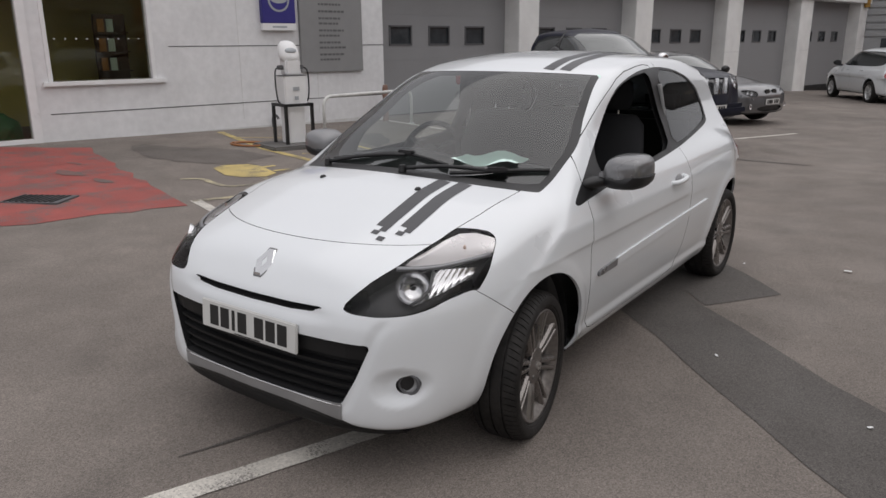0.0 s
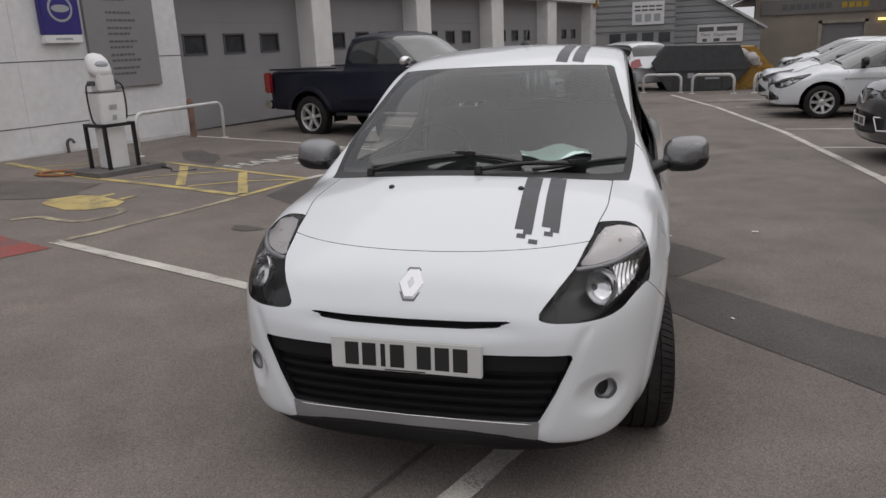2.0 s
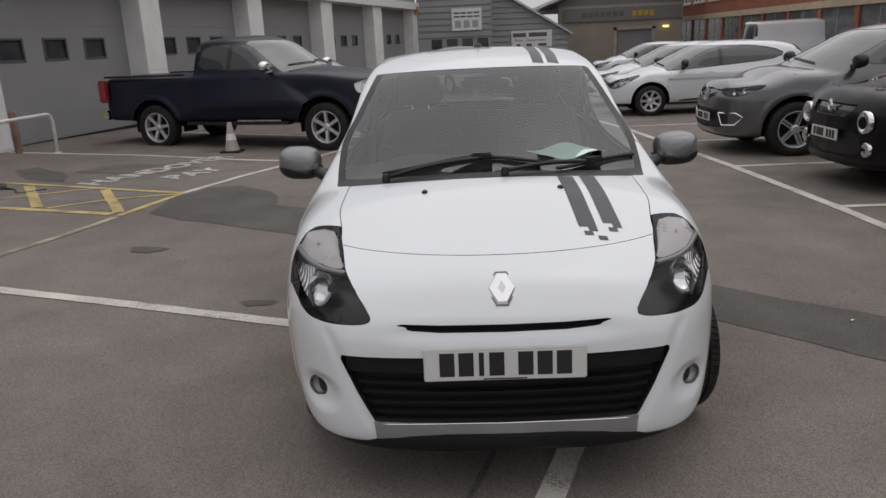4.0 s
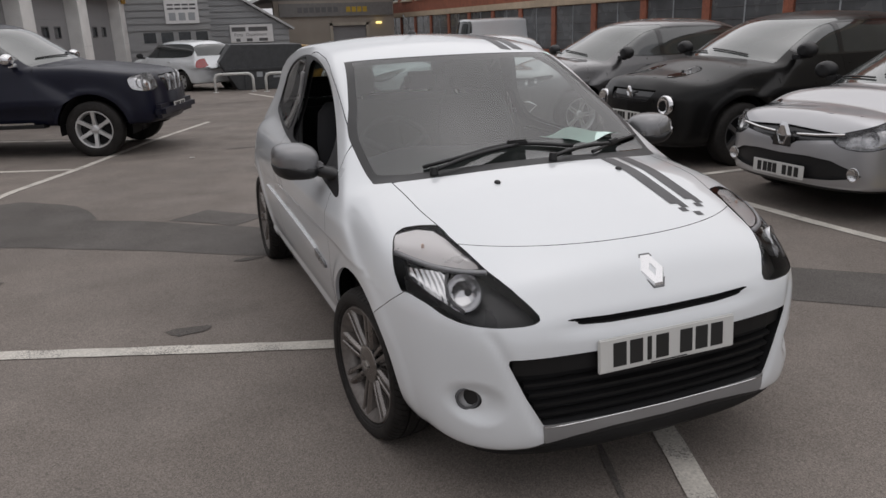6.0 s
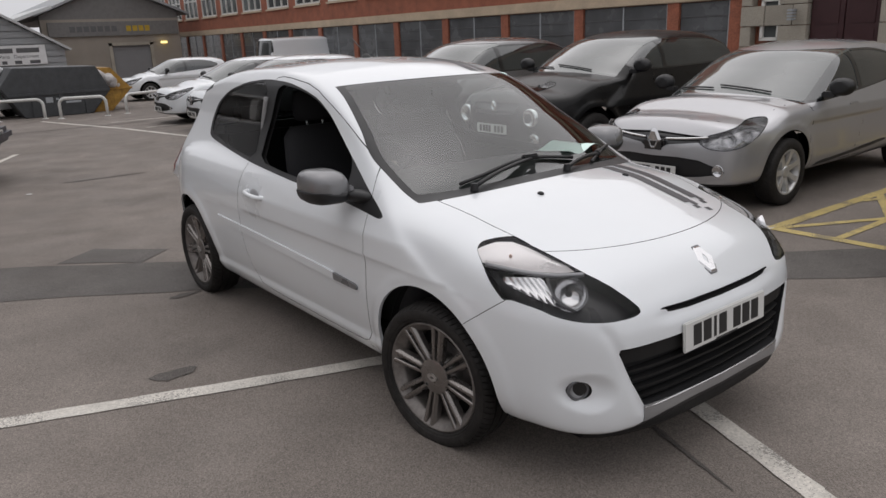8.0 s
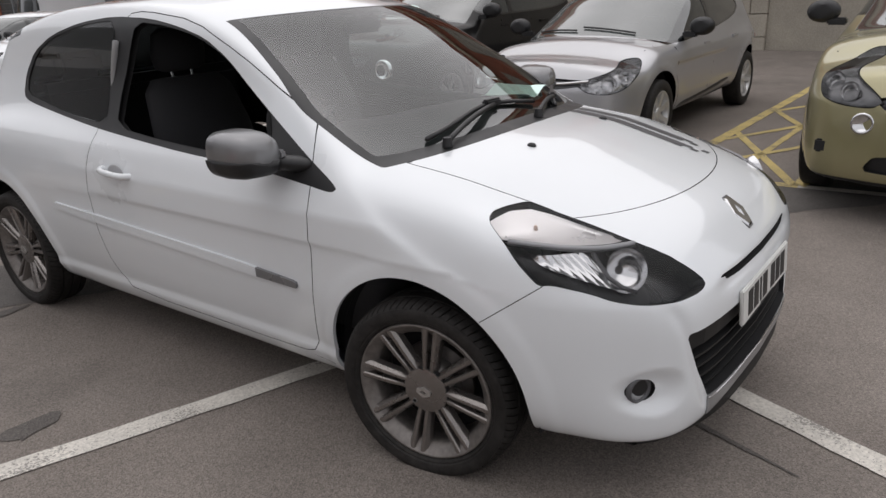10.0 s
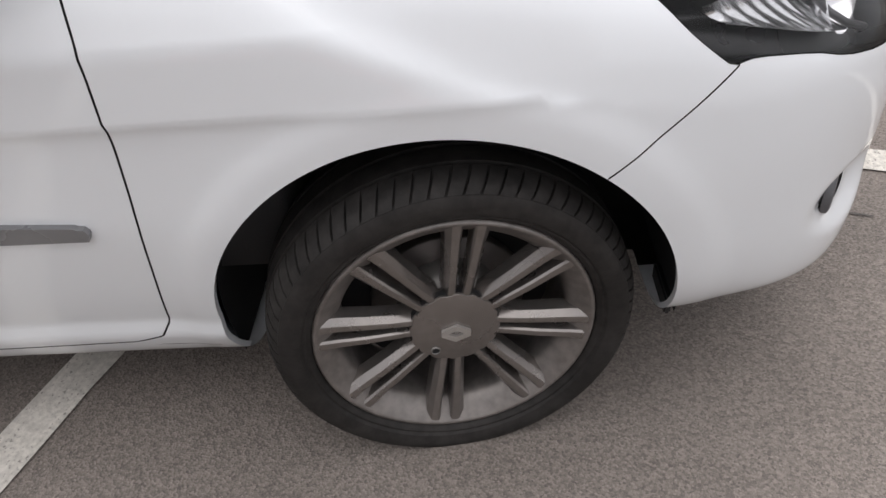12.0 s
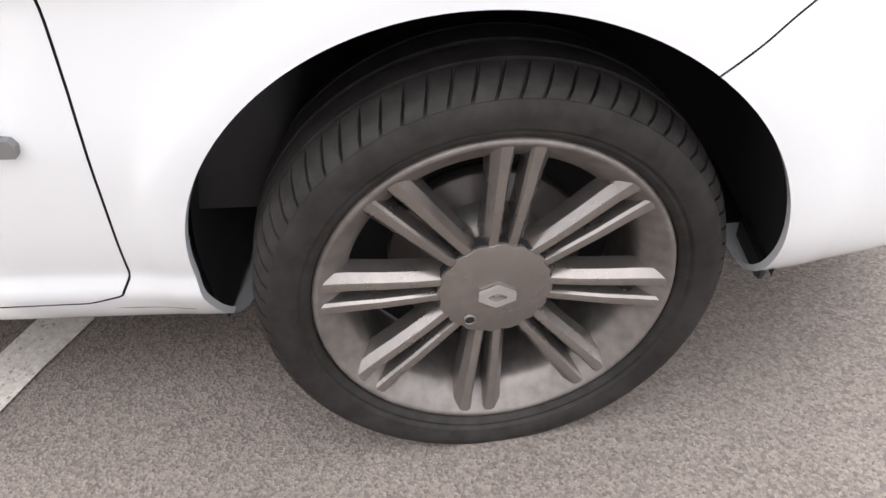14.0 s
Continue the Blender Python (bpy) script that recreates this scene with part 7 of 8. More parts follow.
def surface_ray(o, d):
    """Where a ray from inside the body along d leaves it."""
    o, d = np.array(o, float), np.array(d, float)
    d /= np.linalg.norm(d)
    lo, hi = 0.0, 1.2
    for _ in range(26):
        m = (lo + hi) / 2
        if CAR_FIELD((o + m * d)[None])[0] < 0:
            lo = m
        else:
            hi = m
    return Vector(o + lo * d)


def headlights(car):
    for sd in (-1, 1):
        aim = Vector((0.42 * sd, -0.86, 0.28))
        lamp = new("headlight_unit")
        lamp.parent = car
        tagged(lamp, "headlight reflectors behind the clear lens")

        def at(x, z, back):
            y = surface_y(CAR_FIELD, x, z)
            return Vector((sd * x, y, z)) + Vector((-0.35 * sd, 0.85, -0.2)).normalized() * back
        # main beam: a round bowl; beside it a fluted dipped-beam reflector that runs back to the wing
        bowl("main_reflector", at(0.618, 0.733, 0.008), Vector((0.60 * sd, -0.74, 0.30)), 0.060, 0.046, M_REFLECT, lamp, "bright main reflector", 36, 0.012)
        rows_ = []
        for k in range(29):
            t = k / 28
            x = 0.648 + 0.086 * t
            zl, zh = 0.690 + 0.056 * t ** 1.5, 0.776 - 0.004 * t
            rows_.append([at(x, zl + (zh - zl) * q / 6, 0.016 + 0.020 * math.sin(math.pi * q / 6) * (1 - 0.5 * t) + 0.0016 * math.cos(k * math.pi / 2)) for q in range(7)])
        vs, fs = loft(rows_, False, False)
        link_mesh("dip_reflector", vs, fs, M_REFLECT, lamp, "bright fluted dipped-beam reflector", True)
        vs, fs = tube([at(x, z, 0.010) for x, z in ((0.640, 0.772), (0.654, 0.748), (0.660, 0.722), (0.652, 0.700), (0.634, 0.684))], 0.006, 6)
        link_mesh("reflector_rim", vs, fs, M_SILVERDARK, lamp, "grey rim between the reflectors", True)
        # upper indicator chamber: a shallow bright trough along the bonnet's edge
        rows_ = []
        for x, zl, zh, back in ((0.546, 0.786, 0.796, 0.003), (0.566, 0.785, 0.818, 0.004), (0.584, 0.785, 0.842, 0.005), (0.605, 0.786, 0.856, 0.005), (0.650, 0.789, 0.857, 0.005), (0.695, 0.795, 0.848, 0.005), (0.726, 0.800, 0.838, 0.004), (0.746, 0.806, 0.820, 0.002)):
            rows_.append([at(x, zl + (zh - zl) * k / 6, back + 0.012 * math.sin(math.pi * k / 6)) for k in range(7)])
        vs, fs = loft(rows_, False, False)
        link_mesh("indicator_chamber", vs, fs, M_INDICATOR, lamp, "bright indicator chamber", True)
        bm = bmesh.new()
        bmesh.ops.create_uvsphere(bm, u_segments=14, v_segments=10, radius=0.0075, matrix=Matrix.Translation(at(0.662, 0.824, 0.013)) @ Matrix.Diagonal((0.8, 0.8, 1.3, 1)))
        part("indicator_bulb", bm, M_AMBER, lamp, "pale amber bulb", True)
        # dark bezel between the chambers
        row = [at(x, z, 0.005) for x, z in ((0.530, 0.778), (0.57, 0.779), (0.62, 0.780), (0.68, 0.787), (0.742, 0.801))]
        vs, fs = tube(bend(row, 3), 0.010, 6)
        link_mesh("divider", vs, fs, M_BEZEL, lamp, "grey divider", True)
        # fog lamp insides
        fy = surface_y(CAR_FIELD, 0.634, 0.402)
        bowl("fog_reflector", (sd * 0.634, fy + 0.008, 0.402), (0.42 * sd, -0.88, 0.12), 0.030, 0.014, M_SILVERLIP, car, "fog lamp reflector")
        vs, fs = lathe([(0.040, 0.008), (0.039, -0.004), (0.033, -0.007), (0.030, 0.002)], "y", 32, (0, 0, 0))
        rg = link_mesh("fog_ring", vs, fs, M_DARKGREY, car, "dark ring round the fog lamp", True)
        rg.matrix_basis = Matrix.Translation((sd * 0.634, fy + 0.004, 0.402)) @ Matrix.Rotation(radians(26 * sd), 4, "Z")


def grille_bars(car):
    f = CAR_FIELD
    for z, hw in ((0.455, 0.485), (0.42, 0.47), (0.385, 0.455), (0.35, 0.445)):
        pts = [(x, surface_y(f, abs(x), z) + 0.028, z) for x in np.linspace(-hw, hw, 15)]
        vs, fs = [], []
        for x, y, q in pts:
            vs += [(x, y - 0.008, q - 0.006), (x, y - 0.010, q + 0.004), (x, y + 0.02, q + 0.007), (x, y + 0.02, q - 0.008)]
        for i in range(len(pts) - 1):
            for k in range(4):
                fs.append((4 * i + k, 4 * i + (k + 1) % 4, 4 * i + 4 + (k + 1) % 4, 4 * i + 4 + k))
        link_mesh("grille_slat", vs, fs, M_SLAT, car, "black grille slat")
    # thin bright line along the lip
    pts = [(x, surface_y(f, abs(x), 0.320) - 0.003, 0.321 - 0.006 * (abs(x) / 0.43) ** 2) for x in np.linspace(-0.43, 0.43, 21)]
    vs, fs = tube(pts, 0.003, 6)
    link_mesh("lip_trim", vs, fs, M_CHROME, car, "thin bright lip line", True)
    # black splitter under the lip
    vs, fs = [], []
    xs = np.linspace(-0.60, 0.60, 25)
    for x in xs:
        y = surface_y(f, abs(x), 0.285) + 0.004 + 0.05 * (abs(x) / 0.6) ** 4
        vs += [(x, y, 0.262), (x, y - 0.004, 0.228), (x, y + 0.03, 0.196), (x, y + 0.16, 0.190)]
    for i in range(len(xs) - 1):
        for k in range(3):
            fs.append((4 * i + k, 4 * i + 4 + k, 4 * i + 5 + k, 4 * i + 1 + k))
    link_mesh("splitter", vs, fs, M_SLAT, car, "black splitter under the bumper", True)
    # upper crossbar behind the plate
    pts = [(x, surface_y(f, abs(x), 0.52) + 0.016, 0.52) for x in np.linspace(-0.52, 0.52, 15)]
    vs, fs = [], []
    for x, y, q in pts:
        vs += [(x, y, q - 0.030), (x, y - 0.004, q + 0.022), (x, y + 0.02, q + 0.026), (x, y + 0.02, q - 0.032)]
    for i in range(len(pts) - 1):
        for k in range(4):
            fs.append((4 * i + k, 4 * i + (k + 1) % 4, 4 * i + 4 + (k + 1) % 4, 4 * i + 4 + k))
    link_mesh("grille_crossbar", vs, fs, M_SLAT, car, "black crossbar")


def aerial(car):
    z = top_z(CAR_FIELD, 0.0, 1.62)
    vs, fs = lathe([(0.0, 0.022), (0.012, 0.020), (0.026, 0.006), (0.030, -0.006)], "z", 20, (0, 1.62, z))
    base = link_mesh("aerial_base", vs, fs, M_BLACK, car, "black aerial foot", True)
    vs, fs = tube([(0, 1.62, z + 0.015), (0, 1.68, z + 0.055), (0, 1.76, z + 0.105)], 0.0035, 8)
    link_mesh("aerial_rod", vs, fs, M_BLACK, base, "", True)


def handles(car):
    for sd in (-1, 1):
        x = surface_ray((0, 1.50, 0.812), (sd, 0, 0)).x
        pts = [(x - sd * 0.006, 1.40, 0.806), (x + sd * 0.022, 1.425, 0.808), (x + sd * 0.030, 1.50, 0.812), (x + sd * 0.022, 1.575, 0.816), (x - sd * 0.006, 1.60, 0.818)]
        pts = bend(pts, 5)
        vs, fs = tube(pts, 0.0135, 10)
        link_mesh("door_handle", vs, fs, M_CARWHITE, car, "white door handle", True)
        # flat grey oval painted for the shade in the handle's cup
        bm = bmesh.new()
        bmesh.ops.create_uvsphere(bm, u_segments=20, v_segments=12, radius=1, matrix=Matrix.Translation((x, 1.50, 0.812)) @ Matrix.Diagonal((0.006, 0.055, 0.032, 1)))
        part("handle_recess", bm, M_HANDLEDARK, car, "", True)


def cabin(car):
    """What shows through the glass: dashboard, wheel, seats, mirror."""
    prof = [(0.18, 0.86), (0.20, 0.925), (0.34, 0.965), (0.55, 0.985), (0.68, 0.975), (0.76, 0.92), (0.78, 0.80), (0.74, 0.62), (0.70, 0.40), (0.18, 0.40)]
    rows = []
    for x in np.linspace(-0.70, 0.70, 15):
        k = 0.04 * (abs(x) / 0.7) ** 2
        hump = 0.03 * math.exp(-((x + 0.36) / 0.16) ** 2)
        rows.append([(x, y + k * 2 * (1 if y < 0.6 else 0.2), z - k + (hump if z > 0.9 else 0)) for y, z in prof])
    vs, fs = loft(rows)
    link_mesh("dashboard", vs, fs, M_DASH, car, "dark grey dashboard", True)
    # steering wheel on the right-hand side
    wheel = new("steering_wheel")
    wheel.parent = car
    tagged(wheel, "black steering wheel")
    wheel.matrix_basis = Matrix.Translation((-0.36, 0.86, 0.93)) @ Matrix.Rotation(radians(-24), 4, "X")
    ring = [(0.185 * math.cos(a), 0, 0.185 * math.sin(a)) for a in np.linspace(0, 2 * math.pi, 41)]
    vs, fs = tube(ring, 0.015, 8, False)
    link_mesh("rim", vs, fs, M_CABIN, wheel, "", True)
    for a in (90, 210, 330):
        r = radians(a + 180)
        vs, fs = tube([(0.04 * math.cos(r), 0, 0.04 * math.sin(r)), (0.18 * math.cos(r), 0, 0.18 * math.sin(r))], 0.016, 6)
        link_mesh("spoke", vs, fs, M_CABIN, wheel, "", True)
    bm = bmesh.new()
    bmesh.ops.create_uvsphere(bm, u_segments=16, v_segments=10, radius=1, matrix=Matrix.Diagonal((0.065, 0.03, 0.06, 1)))
    part("boss", bm, M_CABIN, wheel, "", True)
    # front seats and rear bench
    for x in (-0.36, 0.36):
        seat = new("seat")
        seat.parent = car
        tagged(seat, "black cloth front seat")
        for nm, rows_ in (("cushion", [(0.95, 0.52, 0.24, 0.07), (1.0, 0.55, 0.255, 0.09), (1.3, 0.54, 0.26, 0.09), (1.45, 0.52, 0.25, 0.08)]),):
            rr = [[(x + w_ * c, y, z + h_ * s_) for c, s_ in [(math.cos(a), math.sin(a)) for a in np.linspace(0, 2 * math.pi, 16, endpoint=False)]] for y, z, w_, h_ in rows_]
            vs, fs = loft(rr)
            link_mesh(nm, vs, fs, M_SEAT, seat, "", True)
        rr = []
        for y, z, w_, d_ in ((1.42, 0.52, 0.23, 0.07), (1.47, 0.70, 0.25, 0.085), (1.54, 0.92, 0.25, 0.075), (1.60, 1.08, 0.22, 0.06), (1.62, 1.13, 0.17, 0.045)):
            rr.append([(x + w_ * math.cos(a), y + d_ * math.sin(a), z) for a in np.linspace(0, 2 * math.pi, 18, endpoint=False)])
        vs, fs = loft(rr)
        link_mesh("backrest", vs, fs, M_SEAT, seat, "", True)
        rr = []
        for z, w_, d_ in ((1.155, 0.09, 0.035), (1.17, 0.125, 0.05), (1.24, 0.135, 0.055), (1.31, 0.12, 0.05), (1.335, 0.08, 0.03)):
            rr.append([(x + w_ * math.cos(a), 1.645 + d_ * math.sin(a), z) for a in np.linspace(0, 2 * math.pi, 18, endpoint=False)])
        vs, fs = loft(rr)
        link_mesh("headrest", vs, fs, M_SEAT, seat, "", True)
        for o in (-0.05, 0.05):
            vs, fs = tube([(x + o, 1.63, 1.10), (x + o, 1.645, 1.18)], 0.006, 6)
            link_mesh("headrest_post", vs, fs, M_CHROME, seat)
    bench = new("seat")
    bench.parent = car
    tagged(bench, "black cloth rear bench")
    boxed("cushion", (-0.60, 2.05, 0.42), (0.60, 2.50, 0.62), M_SEAT, bench, "", 0.05)
    boxed("backrest", (-0.60, 2.44, 0.60), (0.60, 2.58, 1.08), M_SEAT, bench, "", 0.05)
    for x in (-0.36, 0.36):
        boxed("headrest", (x - 0.12, 2.47, 1.09), (x + 0.12, 2.56, 1.22), M_SEAT, bench, "", 0.03)
    boxed("cabin_floor", (-0.70, 0.45, 0.26), (0.70, 2.95, 0.32), M_CABIN, car, "dark cabin floor")
    boxed("parcel_shelf", (-0.58, 2.60, 0.98), (0.58, 2.95, 1.0), M_CABIN, car)
    # door cards just inside the open windows
    for sd in (-1, 1):
        boxed("door_card", (sd * 0.745 - 0.025, 0.50, 0.35), (sd * 0.745 + 0.025, 1.64, 0.905), M_CABIN, car, "charcoal door card", 0.015)
        vs, fs = tube(bend([(sd * 0.63, 1.66, 1.30), (sd * 0.655, 1.70, 1.1), (sd * 0.69, 1.70, 0.75)], 4), 0.014, 6)
        link_mesh("seat_belt", vs, fs, M_BELT, car, "pale grey seat belt", True)
    boxed("rear_view_mirror", (-0.11, 0.86, 1.285), (0.11, 0.89, 1.345), M_CABIN, car, "black interior mirror", 0.015)
    vs, fs = lathe([(0.026, 0.0), (0.0, 0.0)], "z", 20)
    st = link_mesh("windscreen_sticker", vs, fs, M_PAPER, car, "small round pale sticker")
    x, y = 0.535, 1.02
    z = top_z(CAR_FIELD, x, y)
    st.matrix_basis = Matrix.Translation((x, y, z - 0.004)) @ Matrix.Rotation(radians(28), 4, "X")


def paper_sheet():
    p = thing("paper_sheet", "pale green folded paper lying on the dashboard under the windscreen", "paper", pose(0.345, 0.36, 1.003, 5, 0, 12))
    bm = bmesh.new()
    bmesh.ops.create_grid(bm, x_segments=8, y_segments=5, size=0.5)
    for v in bm.verts:
        v.co = Vector((v.co.x * 0.30, v.co.y * 0.19, 0.022 + 0.016 * math.sin(7 * v.co.x + 2 * v.co.y) + 0.012 * abs(v.co.y)))
    ext = bmesh.ops.extrude_face_region(bm, geom=bm.faces[:])
    bmesh.ops.translate(bm, verts=[v for v in ext["geom"] if isinstance(v, bmesh.types.BMVert)], vec=(0, 0, 0.001))
    part("sheet", bm, M_PAPER, p, "", True)


M_INDICATOR = mat("indicator_chamber", (0.74, 0.72, 0.72), 0.32, 0.55, vary=0.02, scale=10)
M_HANDLEDARK = mat("handle_shadow_cup", (0.35, 0.35, 0.36), 0.4)
M_SLAT = mat("matt_black_grille", (0.010, 0.010, 0.0105), 0.55, vary=0.15, spec=0.3)
M_BELT = mat("grey_belt_webbing", (0.25, 0.25, 0.25), 0.8)
mirrors(CAR)
stripes(CAR)
wipers(CAR)
headlights(CAR)
grille_bars(CAR)
aerial(CAR)
handles(CAR)
cabin(CAR)
paper_sheet()

# ---------------------------------------------------------------- markings and things in the yard
YW = "worn yellow painted line on grey asphalt"


def yard_markings():
    # dark repair strip across the yard with its side patches
    sheet("asphalt_repair", [(-3.25, 5.02), (-2.9, 4.86), (-1.68, 4.12), (-0.9, 3.52), (0.30, 2.52), (0.92, 1.86), (2.0, 0.92), (2.75, 0.28), (4.2, -0.9), (7.5, -3.9), (7.1, -4.5), (3.7, -1.42), (2.66, -0.45),
                             (1.76, 0.34), (0.63, 1.46), (-0.30, 2.20), (-1.80, 3.22), (-2.76, 3.70), (-3.22, 4.02)], M_PATCH, "darker asphalt repair strip across the car park", "ground", 0.003, 0.02, 0.3, 3)
    sheet("asphalt_repair", [(0.30, 2.54), (0.92, 1.88), (1.27, 2.36), (0.62, 3.0)], M_PATCH, "square darker asphalt patch", "ground", 0.0035, 0.015, 0.2, 4)
    sheet("asphalt_repair", [(-1.45, 4.00), (-0.92, 3.56), (-0.66, 3.82), (-1.1, 4.3)], M_PATCH, "small darker asphalt patch", "ground", 0.0035, 0.02, 0.2, 5)
    sheet("asphalt_repair", [(-3.16, 4.6), (-3.06, 5.35), (-2.72, 5.45), (-2.2, 5.02), (-2.05, 4.36), (-2.6, 4.3)], M_PATCH, "uneven dark asphalt patch", "ground", 0.003, 0.05, 0.18, 6)
    sheet("asphalt_repair", [(-6.2, 6.9), (-6.1, 7.25), (-5.3, 6.55), (-5.05, 5.9), (-5.7, 6.2)], M_PATCH, "dark mottled asphalt patch", "ground", 0.003, 0.05, 0.18, 7)
    for k, (x, y, a, b) in enumerate(((-1.42, 1.35, 0.11, 0.07), (-2.66, 2.66, 0.15, 0.10), (-4.6, 6.9, 0.7, 0.4), (-0.95, 2.55, 0.10, 0.03), (-6.3, 3.75, 1.2, 0.5), (-5.15, 1.02, 0.3, 0.15), (1.3, 16.4, 1.6, 0.10), (-0.1, 8.2, 0.5, 0.05))):
        pts = [(x + a * math.cos(t) * (1 + 0.25 * math.sin(3 * t + k)), y + b * math.sin(t) * (1 + 0.25 * math.cos(2 * t + k))) for t in np.linspace(0, 2 * math.pi, 18, endpoint=False)]
        sheet("oil_stain", pts, M_DAMP if a > 0.6 else M_STAIN, "dark stain on the asphalt", "stain", 0.0045, 0.06 if a > 0.6 else 0.012, 0.12, k)
    # crack-like tyre scuffs beside the line
    laid("tar_seam", [(-0.17, -0.84), (-0.10, -0.62), (-0.02, -0.40)], 0.026, M_STAIN, "dark tar seam", "road marking", 0.004, 0.008)
    laid("tar_seam", [(-0.17, -0.84), (-0.22, -0.98)], 0.014, M_STAIN, "dark tar seam", "road marking", 0.004, 0.006)
    # red painted apron by the showroom door, with its drain
    sheet("red_apron", [(-7.90, 3.08), (-6.0, 2.42), (-3.92, 1.74), (-4.42, 0.28), (-7.0, -0.8), (-10.0, -1.2), (-9.9, 1.6)], M_RED, "faded red painted ground by the showroom door", "ground", 0.004, 0.05, 0.25, 8)
    for k, (x, y, a, b) in enumerate(((-6.3, 1.9, 0.25, 0.10), (-5.6, 1.9, 0.18, 0.06), (-6.9, 2.3, 0.14, 0.05), (-7.2, 1.5, 0.12, 0.05))):
        pts = [(x + a * math.cos(t) * (1 + 0.3 * math.sin(3 * t + k)), y + b * math.sin(t)) for t in np.linspace(0, 2 * math.pi, 14, endpoint=False)]
        sheet("oil_stain", pts, M_REDWORN, "worn dark patch in red paint", "stain", 0.008, 0.02, 0.12, 20 + k)
    d = thing("drain_cover", "dark rectangular drain cover set in the red ground", "drain", pose(-5.2, 1.02, lift(-5.2, 1.02), 0, 0, 30))
    boxed("drain_frame", (-0.30, -0.19, -0.02), (0.30, 0.19, 0.012), M_DARKGREY, d, "", 0.004)
    for k in range(9):
        boxed("drain_bar", (-0.26 + 0.058 * k, -0.16, 0.012), (-0.235 + 0.058 * k, 0.16, 0.02), M_BLACK, d)
    # yellow charging bay: outline, hatched strip and plug symbol
    for pts, w in (([(-8.05, 5.43), (-6.10, 4.65), (-4.65, 4.31), (-3.56, 4.00)], 0.11), ([(-5.81, 5.92), (-4.48, 5.48), (-3.84, 5.26), (-3.22, 5.06)], 0.08), ([(-5.33, 5.66), (-4.51, 4.39)], 0.11), ([(-4.25, 5.33), (-3.52, 4.08)], 0.11), ([(-5.39, 4.70), (-5.0, 5.02), (-4.43, 5.41)], 0.055), ([(-4.38, 4.33), (-3.92, 4.75), (-3.28, 5.01)], 0.055), ([(-7.32, 5.18), (-6.79, 5.62)], 0.05), ([(-3.46, 3.92), (-3.24, 5.05)], 0.08)):
        laid("bay_line", pts, w, M_YELLOW, YW, "road marking")
    laid("bay_line", [(-4.01, 1.89), (-3.85, 2.26), (-3.77, 2.61), (-3.64, 3.03), (-3.55, 3.37), (-3.46, 3.87)], 0.08, M_FADED, "almost worn away pale line on grey asphalt", "road marking")
    sheet("plug_symbol", [(-5.32, 3.16), (-5.42, 3.37), (-5.23, 3.64), (-5.01, 3.63), (-4.52, 3.44), (-4.43, 3.21), (-4.62, 3.00), (-4.85, 2.96)], M_YELLOW, "worn yellow plug symbol of a charging bay", "road marking", 0.005, 0.01, 0.2, 12)
    laid("plug_pin", [(-4.96, 3.57), (-4.92, 3.78)], 0.07, M_YELLOW, YW, "road marking")
    laid("plug_pin", [(-4.65, 3.52), (-4.60, 3.73)], 0.07, M_YELLOW, YW, "road marking")
    laid("plug_cord", bend2([(-4.42, 3.15), (-4.27, 3.09), (-4.19, 2.94), (-4.25, 2.68), (-4.38, 2.57), (-4.63, 2.60), (-4.87, 2.65), (-5.03, 2.49)]), 0.07, M_FADED, "worn pale cord of the plug symbol", "road marking")
    # handover bay: white lines and lettering
    for pts in ([(-7.5, 8.85), (-5.0, 8.24), (-3.35, 7.60), (-2.42, 7.36)], [(-3.24, 5.05), (-2.90, 6.15), (-2.35, 7.5), (-1.55, 9.8), (-0.5, 12.2)], [(-1.4, 10.0), (-5.8, 11.6)]):
        laid("bay_line", pts, 0.09, M_WHITELINE, LW, "road marking")
    ang = math.degrees(math.atan2(7.78 - 5.57, -3.62 + 4.55))
    for txt, x, y, size in (("HANDOVER", -4.52, 5.62, 0.46), ("BAY", -3.66, 5.98, 0.46)):
        cu = bpy.data.curves.new("bay_lettering", "FONT")
        cu.body, cu.size, cu.extrude, cu.offset = txt, size, 0.001, 0.016
        tmp = new("bay_lettering", cu)
        dg = bpy.context.evaluated_depsgraph_get()
        me = bpy.data.meshes.new_from_object(tmp.evaluated_get(dg))
        bpy.data.objects.remove(tmp)
        o = new("bay_lettering", me)
        me.materials.clear()
        me.materials.append(M_LETTER)
        o.matrix_basis = pose(x, y, 0, 0, 0, ang if txt != "BAY" else ang - 4)
        for v in me.vertices:
            wpos = o.matrix_basis @ v.co
            v.co.z = lift(wpos.x, wpos.y) + 0.0055
        tagged(o, "worn white painted lettering of a bay", "road marking", kind="structure")
    # yellow hatching between the parked cars
    for pts, w in (([(3.18, 0.76), (8.4, 0.68)], 0.10), ([(3.20, -0.23), (8.4, -0.30)], 0.10), ([(3.18, 0.76), (3.20, -0.23)], 0.10), ([(3.2, -0.2), (5.0, 0.72)], 0.07), ([(3.25, 0.72), (5.0, -0.22)], 0.07),
                   ([(4.6, -0.22), (6.4, 0.72)], 0.07), ([(4.6, 0.70), (6.4, -0.22)], 0.07), ([(6.2, -0.22), (8.0, 0.70)], 0.07), ([(6.2, 0.70), (8.0, -0.22)], 0.07), ([(3.2, 0.27), (6.8, 0.2)], 0.06)):
        laid("hatching_line", pts, w, M_YELLOW, YW, "road marking")
    laid("bay_line", [(3.20, -0.23), (3.35, -2.6), (3.5, -5.5)], 0.09, M_WHITELINE, LW, "road marking")


